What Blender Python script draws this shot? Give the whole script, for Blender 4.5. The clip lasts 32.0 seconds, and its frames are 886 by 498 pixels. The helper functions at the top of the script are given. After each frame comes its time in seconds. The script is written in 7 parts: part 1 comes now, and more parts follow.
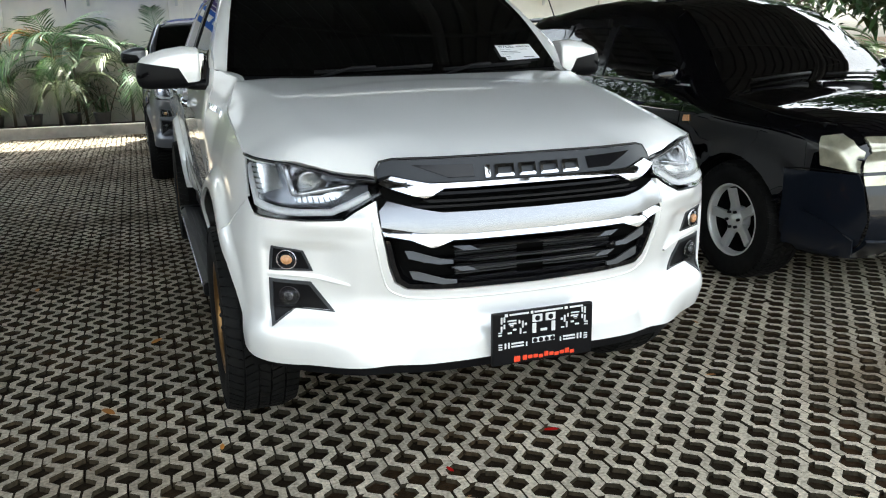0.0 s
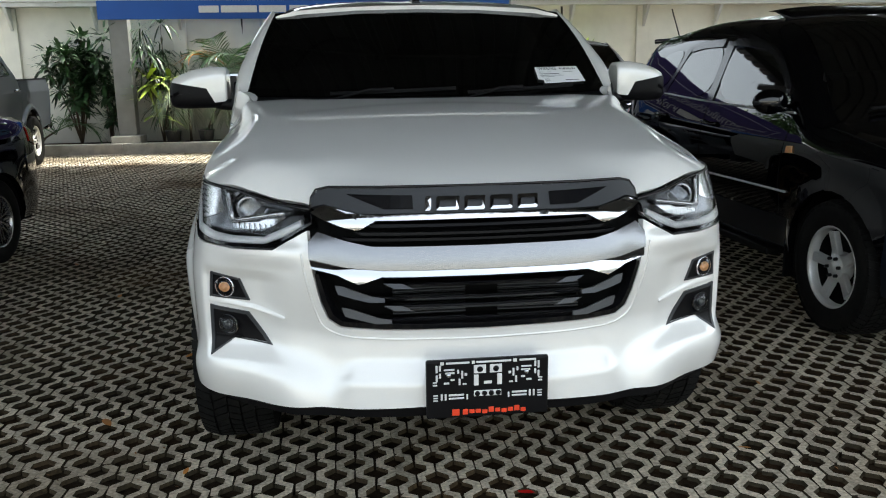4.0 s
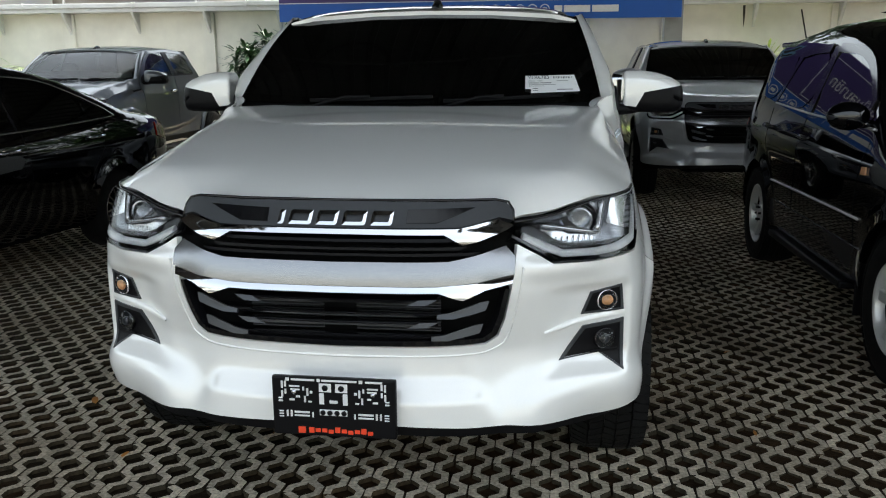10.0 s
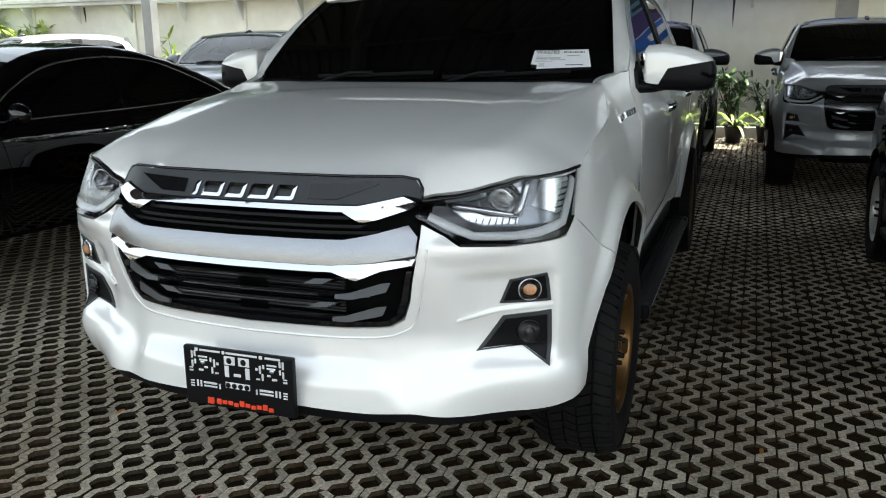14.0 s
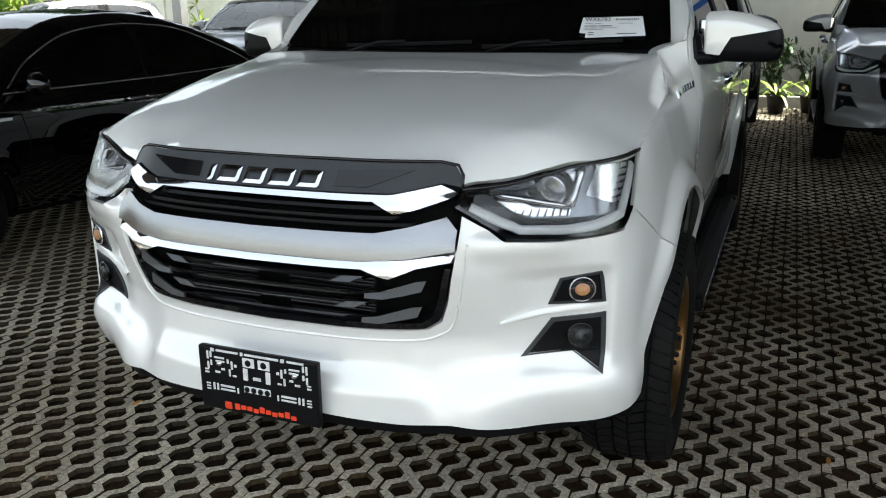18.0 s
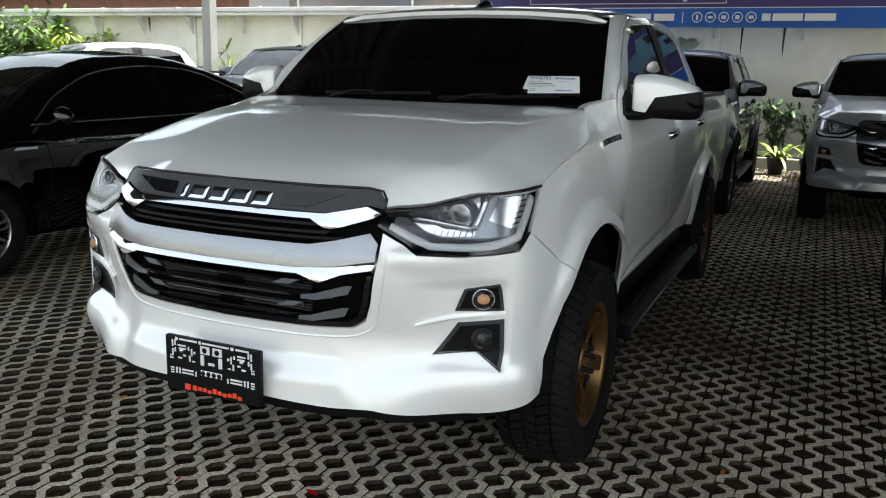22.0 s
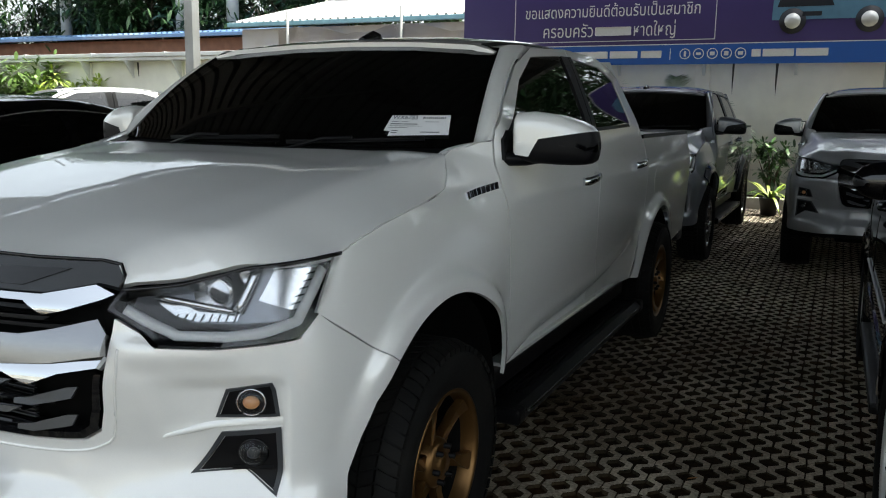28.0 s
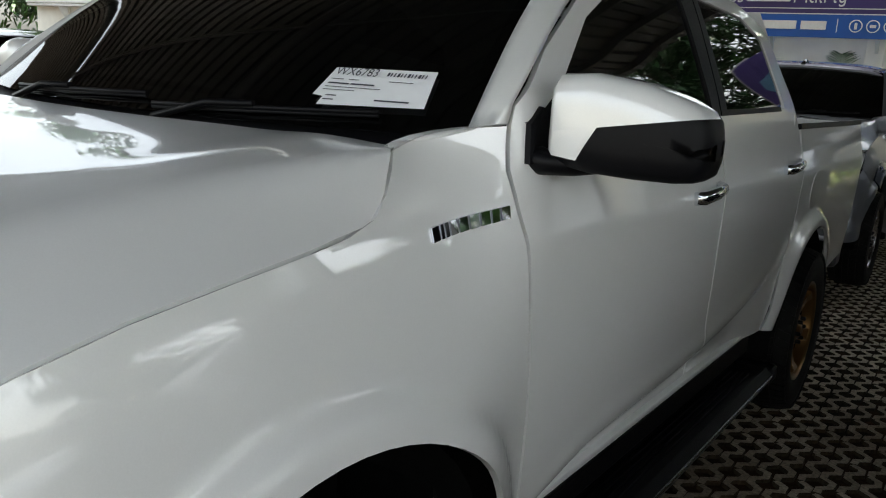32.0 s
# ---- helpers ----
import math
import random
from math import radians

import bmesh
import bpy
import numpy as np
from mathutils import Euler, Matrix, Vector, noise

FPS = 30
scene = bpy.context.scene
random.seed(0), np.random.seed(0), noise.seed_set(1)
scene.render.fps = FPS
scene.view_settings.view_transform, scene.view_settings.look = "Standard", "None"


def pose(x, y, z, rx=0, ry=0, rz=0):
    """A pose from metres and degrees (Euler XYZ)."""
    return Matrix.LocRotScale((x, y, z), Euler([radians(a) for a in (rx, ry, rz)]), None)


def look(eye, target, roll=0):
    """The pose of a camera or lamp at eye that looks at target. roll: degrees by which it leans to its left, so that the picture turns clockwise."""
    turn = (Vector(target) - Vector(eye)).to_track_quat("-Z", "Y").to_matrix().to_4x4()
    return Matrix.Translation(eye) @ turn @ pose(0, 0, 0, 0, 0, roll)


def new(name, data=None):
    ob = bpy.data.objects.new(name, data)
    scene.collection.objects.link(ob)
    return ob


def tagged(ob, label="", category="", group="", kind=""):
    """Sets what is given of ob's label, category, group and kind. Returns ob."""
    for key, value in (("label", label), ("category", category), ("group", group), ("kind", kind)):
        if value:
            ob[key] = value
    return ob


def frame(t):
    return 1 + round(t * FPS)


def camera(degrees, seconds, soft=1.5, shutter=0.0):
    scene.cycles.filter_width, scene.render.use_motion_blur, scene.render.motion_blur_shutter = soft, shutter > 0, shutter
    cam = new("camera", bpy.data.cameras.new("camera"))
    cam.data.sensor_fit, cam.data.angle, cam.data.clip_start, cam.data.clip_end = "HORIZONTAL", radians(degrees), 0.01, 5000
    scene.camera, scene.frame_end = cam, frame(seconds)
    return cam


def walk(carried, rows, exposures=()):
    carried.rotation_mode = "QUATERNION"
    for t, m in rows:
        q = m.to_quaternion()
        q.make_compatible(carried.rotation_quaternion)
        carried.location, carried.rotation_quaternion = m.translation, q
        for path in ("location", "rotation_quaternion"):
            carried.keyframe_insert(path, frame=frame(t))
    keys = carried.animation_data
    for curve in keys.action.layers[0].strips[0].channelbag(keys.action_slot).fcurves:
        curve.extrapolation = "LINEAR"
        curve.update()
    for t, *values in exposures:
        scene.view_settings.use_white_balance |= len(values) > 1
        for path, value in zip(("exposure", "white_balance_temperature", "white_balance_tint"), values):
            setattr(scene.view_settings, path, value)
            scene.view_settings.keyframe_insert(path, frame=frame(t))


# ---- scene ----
cam = camera(56.3, 32.0, 1.1)
PATH = [
    (0, (0.154, 0.127, 1.474), (0.811, 1.952, 0.988), -1.0),
    (0.5, (0.222, 0.104, 1.478), (0.819, 1.951, 0.998), -1.5),
    (1, (0.293, 0.16, 1.468), (0.873, 2.013, 0.989), -1.0),
    (1.5, (0.399, 0.22, 1.468), (0.941, 2.09, 1.01), 0.1),
    (2, (0.479, 0.243, 1.46), (0.996, 2.123, 1.015), 0.4),
    (2.5, (0.62, 0.225, 1.461), (1.054, 2.126, 1.016), 0.0),
    (3, (0.76, 0.194, 1.459), (1.099, 2.114, 1.016), -0.3),
    (3.5, (0.857, 0.169, 1.458), (1.136, 2.101, 1.021), -0.7),
    (5.5, (1.225, 0.2, 1.489), (1.331, 2.153, 1.071), -0.3),
    (6, (1.326, 0.159, 1.497), (1.396, 2.115, 1.083), -0.5),
    (6.5, (1.398, 0.114, 1.505), (1.421, 2.072, 1.096), -0.6),
    (7, (1.451, 0.077, 1.506), (1.425, 2.037, 1.108), -1.3),
    (7.5, (1.505, 0.069, 1.504), (1.471, 2.031, 1.117), -1.4),
    (8, (1.558, 0.113, 1.495), (1.515, 2.075, 1.11), -0.8),
    (8.5, (1.661, 0.193, 1.487), (1.551, 2.153, 1.102), 0.8),
    (9, (1.73, 0.238, 1.483), (1.591, 2.196, 1.099), 0.8),
    (9.5, (1.822, 0.265, 1.477), (1.641, 2.216, 1.077), 0.3),
    (10, (1.964, 0.276, 1.488), (1.7, 2.212, 1.06), -0.3),
    (10.5, (2.073, 0.269, 1.486), (1.719, 2.191, 1.062), -0.9),
    (11, (2.159, 0.267, 1.474), (1.765, 2.184, 1.058), -1.2),
    (11.5, (2.217, 0.305, 1.473), (1.826, 2.222, 1.061), -2.2),
    (12, (2.278, 0.45, 1.462), (1.895, 2.369, 1.051), 0.6),
    (12.5, (2.36, 0.548, 1.454), (1.945, 2.462, 1.047), 0.5),
    (13, (2.519, 0.578, 1.449), (1.957, 2.449, 1.021), 0.6),
    (13.5, (2.64, 0.58, 1.441), (2.003, 2.419, 0.982), 0.2),
    (14, (2.686, 0.567, 1.442), (2.006, 2.391, 0.983), -0.5),
    (14.5, (2.71, 0.554, 1.443), (2.0, 2.368, 0.988), -0.8),
    (16.5, (2.756, 0.539, 1.455), (1.994, 2.337, 1.024), -1.3),
    (17, (2.72, 0.58, 1.447), (1.948, 2.369, 0.998), -1.5),
    (17.5, (2.648, 0.698, 1.446), (1.887, 2.482, 0.957), -1.0),
    (18, (2.562, 0.797, 1.449), (1.826, 2.578, 0.915), -0.5),
    (18.5, (2.558, 0.837, 1.442), (1.857, 2.631, 0.902), 0.4),
    (19, (2.717, 0.868, 1.441), (1.989, 2.651, 0.901), -0.8),
    (19.5, (2.898, 0.853, 1.443), (2.064, 2.597, 0.928), -0.6),
    (20, (2.94, 0.783, 1.45), (2.097, 2.539, 0.994), -1.0),
    (20.5, (2.905, 0.673, 1.459), (2.09, 2.449, 1.033), -0.2),
    (21, (2.899, 0.589, 1.451), (2.093, 2.371, 1.032), 0.4),
    (21.5, (2.921, 0.534, 1.453), (2.124, 2.32, 1.036), 1.4),
    (22, (2.994, 0.515, 1.456), (2.196, 2.3, 1.039), 1.6),
    (22.5, (3.167, 0.51, 1.459), (2.329, 2.279, 1.045), 1.7),
    (23, (3.281, 0.5, 1.458), (2.403, 2.254, 1.065), 1.1),
    (23.5, (3.322, 0.49, 1.453), (2.433, 2.239, 1.063), 0.7),
    (24, (3.339, 0.483, 1.451), (2.448, 2.232, 1.064), 0.3),
    (24.5, (3.358, 0.491, 1.45), (2.469, 2.241, 1.065), -0.0),
    (26.5, (3.209, 0.736, 1.459), (2.39, 2.522, 1.083), 0.6),
    (27, (3.137, 0.851, 1.463), (2.403, 2.674, 1.092), 1.4),
    (27.5, (3.213, 1.054, 1.456), (2.471, 2.878, 1.103), 0.6),
    (28, (3.312, 1.285, 1.461), (2.467, 3.068, 1.138), 0.9),
    (28.5, (3.291, 1.477, 1.451), (2.424, 3.25, 1.126), 1.0),
    (29, (3.211, 1.7, 1.457), (2.348, 3.475, 1.132), 3.3),
    (29.5, (3.19, 1.855, 1.455), (2.324, 3.623, 1.103), 2.8),
    (29.8, (3.215, 1.996, 1.454), (2.273, 3.724, 1.097), 1.4),
    (30, (3.209, 2.1, 1.457), (2.206, 3.792, 1.095), 1.0),
    (30.5, (3.214, 2.272, 1.458), (2.114, 3.9, 1.087), 0.3),
    (31, (3.137, 2.41, 1.449), (2.024, 4.03, 1.076), 1.6),
    (31.5, (3.01, 2.596, 1.455), (1.906, 4.22, 1.076), 3.6),
    (32, (2.973, 2.692, 1.452), (1.881, 4.316, 1.04), 4.0),
]
walk(cam, [(t, look(eye, target, roll)) for t, eye, target, roll in PATH],
     [(t, ev, 6500 if t < 29.5 else 6750, 3 if t < 29.5 else 5) for t, ev in ((0.0, 2.57), (2.0, 2.12), (6.0, 1.67), (7.0, 1.32), (8.0, 1.52), (9.0, 1.56), (10.0, 1.84), (11.0, 1.72), (12.0, 1.92), (13.0, 2.02), (20.0, 2.02), (24.5, 1.72), (27.0, 1.62), (28.0, 1.52), (29.0, 1.52), (30.0, 1.67), (31.0, 1.42), (32.0, 1.92))])

# ---- world and sun ----
world = bpy.data.worlds.new("world")
scene.world = world
world.use_nodes = True
wn = world.node_tree
sky = wn.nodes.new("ShaderNodeTexSky")
sky.sky_type, sky.sun_disc = "NISHITA", False
SUN_ELEV, SUN_ROT = radians(70), radians(55)
sky.sun_elevation, sky.sun_rotation = SUN_ELEV, SUN_ROT
sky.air_density, sky.dust_density, sky.ozone_density = 1.0, 4.0, 1.0
bg = wn.nodes["Background"]
bg.inputs["Strength"].default_value = 0.15
haze = wn.nodes.new("ShaderNodeHueSaturation")
haze.inputs["Saturation"].default_value = 0.40
wn.links.new(sky.outputs[0], haze.inputs["Color"])
wn.links.new(haze.outputs[0], bg.inputs["Color"])
sun_data = bpy.data.lights.new("sun", "SUN")
sun_data.energy, sun_data.angle, sun_data.color = 3.4, radians(0.55), (1.0, 0.95, 0.87)
sun = new("sun", sun_data)
SUN_WAY = Vector((math.sin(SUN_ROT) * math.cos(SUN_ELEV), math.cos(SUN_ROT) * math.cos(SUN_ELEV), math.sin(SUN_ELEV)))
sun.matrix_world = look(SUN_WAY * 30, (0, 0, 0))


# ---- materials ----
def material(name, colour, rough=0.5, metal=0.0, vary=0.0, scale=6.0, bump=0.0, bump_scale=60.0, coat=0.0, second=None, second_scale=1.2,
             second_amount=0.6, transmission=0.0, ior=1.45, per_object=0.0, rough_vary=0.0, spec=0.5, world_space=False, coat_ior=1.5):
    """A surface: base colour with a fine and a coarse variation, bump, and clear coat."""
    m = bpy.data.materials.new(name)
    m.use_nodes = True
    nt = m.node_tree
    p = nt.nodes["Principled BSDF"]
    col = (*colour, 1.0)
    p.inputs["Base Color"].default_value = col
    p.inputs["Roughness"].default_value = rough
    p.inputs["Metallic"].default_value = metal
    p.inputs["IOR"].default_value = ior
    p.inputs["Specular IOR Level"].default_value = spec
    if transmission:
        p.inputs["Transmission Weight"].default_value = transmission
    if coat:
        p.inputs["Coat Weight"].default_value = coat
        p.inputs["Coat Roughness"].default_value = 0.02
        p.inputs["Coat IOR"].default_value = coat_ior
    geo = nt.nodes.new("ShaderNodeNewGeometry" if world_space else "ShaderNodeTexCoord")
    spot = geo.outputs["Position" if world_space else "Object"]
    out = None
    if vary or second or per_object:
        rgb = nt.nodes.new("ShaderNodeRGB")
        rgb.outputs[0].default_value = col
        out = rgb.outputs[0]
    if second:
        n2 = nt.nodes.new("ShaderNodeTexNoise")
        n2.inputs["Scale"].default_value = second_scale
        n2.inputs["Detail"].default_value = 5
        nt.links.new(spot, n2.inputs["Vector"])
        r2 = nt.nodes.new("ShaderNodeValToRGB")
        r2.color_ramp.elements[0].position, r2.color_ramp.elements[1].position = 0.46, 0.68
        r2.color_ramp.elements[1].color = (second_amount,) * 3 + (1,)
        nt.links.new(n2.outputs["Fac"], r2.inputs["Fac"])
        mx = nt.nodes.new("ShaderNodeMix")
        mx.data_type = "RGBA"
        nt.links.new(r2.outputs["Color"], mx.inputs[0])
        nt.links.new(out, mx.inputs[6])
        mx.inputs[7].default_value = (*second, 1)
        out = mx.outputs[2]
    if vary:
        n1 = nt.nodes.new("ShaderNodeTexNoise")
        n1.inputs["Scale"].default_value = scale
        n1.inputs["Detail"].default_value = 8
        nt.links.new(spot, n1.inputs["Vector"])
        mr = nt.nodes.new("ShaderNodeMapRange")
        mr.inputs["From Min"].default_value, mr.inputs["From Max"].default_value = 0.25, 0.75
        mr.inputs["To Min"].default_value, mr.inputs["To Max"].default_value = 1 - vary, 1 + vary
        nt.links.new(n1.outputs["Fac"], mr.inputs["Value"])
        hs = nt.nodes.new("ShaderNodeHueSaturation")
        nt.links.new(mr.outputs[0], hs.inputs["Value"])
        nt.links.new(out, hs.inputs["Color"])
        out = hs.outputs["Color"]
    if per_object:
        oi = nt.nodes.new("ShaderNodeObjectInfo")
        gi = nt.nodes.new("ShaderNodeNewGeometry")
        ad = nt.nodes.new("ShaderNodeMath")
        ad.operation = "ADD"
        nt.links.new(oi.outputs["Random"], ad.inputs[0])
        nt.links.new(gi.outputs["Random Per Island"], ad.inputs[1])
        fr = nt.nodes.new("ShaderNodeMath")
        fr.operation = "FRACT"
        nt.links.new(ad.outputs[0], fr.inputs[0])
        mr = nt.nodes.new("ShaderNodeMapRange")
        mr.inputs["To Min"].default_value, mr.inputs["To Max"].default_value = 1 - per_object, 1 + per_object
        nt.links.new(fr.outputs[0], mr.inputs["Value"])
        hs = nt.nodes.new("ShaderNodeHueSaturation")
        nt.links.new(mr.outputs[0], hs.inputs["Value"])
        nt.links.new(out, hs.inputs["Color"])
        out = hs.outputs["Color"]
    if out:
        nt.links.new(out, p.inputs["Base Color"])
    if rough_vary:
        n3 = nt.nodes.new("ShaderNodeTexNoise")
        n3.inputs["Scale"].default_value = 9
        n3.inputs["Detail"].default_value = 4
        nt.links.new(spot, n3.inputs["Vector"])
        mr = nt.nodes.new("ShaderNodeMapRange")
        mr.inputs["To Min"].default_value, mr.inputs["To Max"].default_value = max(rough - rough_vary, 0), rough + rough_vary
        nt.links.new(n3.outputs["Fac"], mr.inputs["Value"])
        nt.links.new(mr.outputs[0], p.inputs["Roughness"])
    if bump:
        nb = nt.nodes.new("ShaderNodeTexNoise")
        nb.inputs["Scale"].default_value = bump_scale
        nb.inputs["Detail"].default_value = 6
        nt.links.new(spot, nb.inputs["Vector"])
        bp = nt.nodes.new("ShaderNodeBump")
        bp.inputs["Strength"].default_value = bump
        bp.inputs["Distance"].default_value = 0.01
        nt.links.new(nb.outputs["Fac"], bp.inputs["Height"])
        nt.links.new(bp.outputs["Normal"], p.inputs["Normal"])
    return m


WHITE = material("pearl_white_paint", (0.84, 0.84, 0.825), 0.33, metal=0.10, vary=0.02, scale=400, coat=1.0, coat_ior=1.9)
BLACK_PAINT = material("black_paint", (0.0012, 0.0013, 0.0022), 0.35, coat=1.0, coat_ior=1.6, spec=0.0, vary=0.1, scale=300)
BLUEBLACK = material("blue_black_paint", (0.005, 0.007, 0.012), 0.35, coat=1.0, spec=0.1, vary=0.1, scale=300)
GREY_PAINT = material("grey_metallic_paint", (0.16, 0.17, 0.19), 0.35, metal=0.5, coat=1.0, vary=0.06, scale=500)
SILVER_PAINT = material("silver_grey_paint", (0.46, 0.47, 0.49), 0.35, metal=0.5, coat=1.0, vary=0.05, scale=500)
NAVY_GREY = material("slate_paint", (0.10, 0.112, 0.13), 0.35, metal=0.4, coat=1.0, vary=0.06, scale=500)
CHROME = material("chrome", (0.63, 0.65, 0.68), 0.045, metal=1.0, rough_vary=0.02)
SATIN = material("satin_silver", (0.30, 0.305, 0.32), 0.25, metal=0.95, vary=0.02, scale=3)
GUNMETAL = material("dark_grey_plastic", (0.0358, 0.0384, 0.0429), 0.42, vary=0.08, scale=200, bump=0.05, bump_scale=900)
SLAT_GREY = material("metallic_dark_grey", (0.055, 0.058, 0.064), 0.30, metal=0.4, vary=0.05, scale=200)
BLACK_PLASTIC = material("black_plastic", (0.004, 0.004, 0.005), 0.42, spec=0.18, vary=0.15, scale=120, bump=0.06, bump_scale=700)
GLOSS_BLACK = material("gloss_black", (0.006, 0.006, 0.007), 0.08, vary=0.1, scale=90)
# near-black stand-in for the shade inside cabins, gaps and cavities
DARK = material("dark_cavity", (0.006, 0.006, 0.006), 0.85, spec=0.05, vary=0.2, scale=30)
RUBBER = material("tyre_rubber", (0.007, 0.007, 0.007), 0.7, spec=0.15, vary=0.25, scale=25, bump=0.15, bump_scale=200, second=(0.016, 0.015, 0.013), second_scale=6, second_amount=0.4)
BRONZE = material("bronze_wheel", (0.19, 0.105, 0.04), 0.34, metal=0.85, vary=0.06, scale=150, rough_vary=0.06)
ALLOY = material("silver_alloy", (0.68, 0.68, 0.67), 0.35, metal=0.45, vary=0.06, scale=120)
ALLOY_DARK = material("machined_alloy", (0.5, 0.5, 0.5), 0.22, metal=0.95, vary=0.05, scale=120)
GLASS_TINT = material("tinted_glass", (0.008, 0.009, 0.009), 0.02, transmission=0.9, ior=1.75, vary=0.05, scale=3)
GLASS_LIGHT = material("pale_tinted_glass", (0.45, 0.52, 0.5), 0.02, transmission=0.95, ior=1.45, vary=0.05, scale=3)
GLASS_CLEAR = material("clear_lens", (0.95, 0.96, 0.97), 0.02, transmission=1.0, ior=1.4, vary=0.01, scale=3)
LAMP_SILVER = material("lamp_reflector", (0.72, 0.73, 0.75), 0.16, metal=0.9, vary=0.08, scale=60)
LAMP_GREY = material("lamp_lining", (0.22, 0.23, 0.25), 0.22, metal=0.8, vary=0.15, scale=40)
LED_WHITE = material("light_guide", (0.78, 0.79, 0.8), 0.25, vary=0.04, scale=50)
AMBER = material("amber_lens", (0.80, 0.40, 0.18), 0.15, vary=0.15, scale=90, coat=0.8)
RED_LENS = material("red_lens", (0.35, 0.01, 0.01), 0.12, vary=0.1, scale=60, coat=0.8)
SEAT = material("seat_cloth", (0.045, 0.045, 0.047), 0.85, spec=0.2, vary=0.2, scale=200)
PAPER = material("paper", (0.82, 0.83, 0.84), 0.6, vary=0.03, scale=40)
INK = material("ink", (0.05, 0.05, 0.07), 0.6, vary=0.1, scale=80)
WHITE_PRINT = material("white_print", (0.7, 0.7, 0.7), 0.5, vary=0.06, scale=40)
RED_PRINT = material("red_print", (0.75, 0.06, 0.02), 0.45, vary=0.06, scale=40)
CONCRETE = material("paver_concrete", (0.52, 0.46, 0.36), 0.9, spec=0.2, vary=0.5, scale=75, bump=0.9, bump_scale=190, second=(0.13, 0.085, 0.045),
                    second_scale=0.6, second_amount=0.85, per_object=0.2, world_space=True)
PAVER_FLANK = material("dark_paver_flank", (0.040, 0.033, 0.021), 0.95, spec=0.15, vary=0.5, scale=60, bump=0.8, bump_scale=150, second=(0.085, 0.055, 0.028), second_scale=1.1, second_amount=0.7, world_space=True)
SOIL = material("dark_soil", (0.016, 0.011, 0.006), 0.95, spec=0.1, vary=0.5, scale=30, bump=0.8, bump_scale=90, second=(0.060, 0.030, 0.013), second_scale=0.7, second_amount=0.8)
ASPHALT = material("worn_asphalt", (0.085, 0.082, 0.078), 0.9, vary=0.3, scale=40, bump=0.5, bump_scale=200, second=(0.055, 0.052, 0.05), second_scale=0.5)
KERB = material("kerb_concrete", (0.50, 0.48, 0.43), 0.85, vary=0.15, scale=9, bump=0.25, bump_scale=120, second=(0.30, 0.28, 0.24), second_scale=1.4, second_amount=0.6)
PLASTER = material("cream_plaster", (0.75, 0.73, 0.645), 0.85, vary=0.06, scale=4, bump=0.08, bump_scale=60, second=(0.56, 0.53, 0.46), second_scale=0.7, second_amount=0.6)
COPING = material("coping_paint", (0.62, 0.62, 0.60), 0.6, vary=0.08, scale=6, second=(0.45, 0.44, 0.42), second_scale=1.1)
STEEL = material("painted_steel", (0.27, 0.27, 0.26), 0.5, vary=0.12, scale=8, second=(0.19, 0.185, 0.17), second_scale=2.0)
GALV = material("galvanised_sheet", (0.055, 0.056, 0.058), 0.55, metal=0.2, vary=0.1, scale=3, second=(0.04, 0.04, 0.04), second_scale=0.8)
ROOF_BLUE = material("blue_roof_sheet", (0.16, 0.28, 0.48), 0.45, vary=0.1, scale=3, second=(0.30, 0.38, 0.5), second_scale=0.6)
ROOF_GREY = material("grey_roof_sheet", (0.55, 0.56, 0.58), 0.5, vary=0.12, scale=2, second=(0.42, 0.36, 0.31), second_scale=0.9, second_amount=0.7)
ROOF_BROWN = material("brown_sheet", (0.22, 0.10, 0.06), 0.6, vary=0.2, scale=4)
TEAL = material("teal_gutter", (0.18, 0.33, 0.38), 0.5, vary=0.12, scale=5)
TARP = material("tarpaulin", (0.48, 0.44, 0.40), 0.6, vary=0.2, scale=2, bump=0.5, bump_scale=5, second=(0.25, 0.27, 0.34), second_scale=0.5, second_amount=0.9)
PURPLE = material("purple_vinyl", (0.050, 0.033, 0.145), 0.4, vary=0.06, scale=2)
BANNER_BLUE = material("blue_vinyl", (0.014, 0.095, 0.40), 0.4, vary=0.06, scale=2)
LEAF = material("green_leaf", (0.055, 0.12, 0.030), 0.45, vary=0.35, scale=9, per_object=0.35)
LEAF_BRIGHT = material("bright_green_leaf", (0.13, 0.21, 0.045), 0.42, vary=0.35, scale=9, per_object=0.35)
LEAF_DARK = material("deep_green_leaf", (0.028, 0.070, 0.022), 0.42, vary=0.35, scale=7, per_object=0.4)
LEAF_LIGHT = material("lime_leaf", (0.26, 0.34, 0.045), 0.45, vary=0.3, scale=9, per_object=0.25)
LEAF_PALE = material("silvery_palm_leaf", (0.18, 0.22, 0.12), 0.38, vary=0.3, scale=9, per_object=0.3)
LEAF_DRY = material("dry_orange_leaf", (0.48, 0.19, 0.03), 0.6, vary=0.3, scale=12, per_object=0.3)
BARK = material("bark", (0.10, 0.075, 0.05), 0.9, vary=0.35, scale=14, bump=0.6, bump_scale=40)
POT = material("black_pot", (0.02, 0.02, 0.02), 0.55, vary=0.2, scale=20)
HEADLAMP_OLD = material("aged_headlamp", (0.50, 0.48, 0.36), 0.18, metal=0.55, vary=0.35, scale=14, coat=1.0)
STICKER = material("blue_sticker", (0.25, 0.45, 0.65), 0.5, vary=0.2, scale=60)


# ---- mesh helpers ----
def lerp(a, b, t):
    return a + (b - a) * t


def smooth(a, b, t):
    t = min(1.0, max(0.0, (t - a) / (b - a)))
    return t * t * (3 - 2 * t)


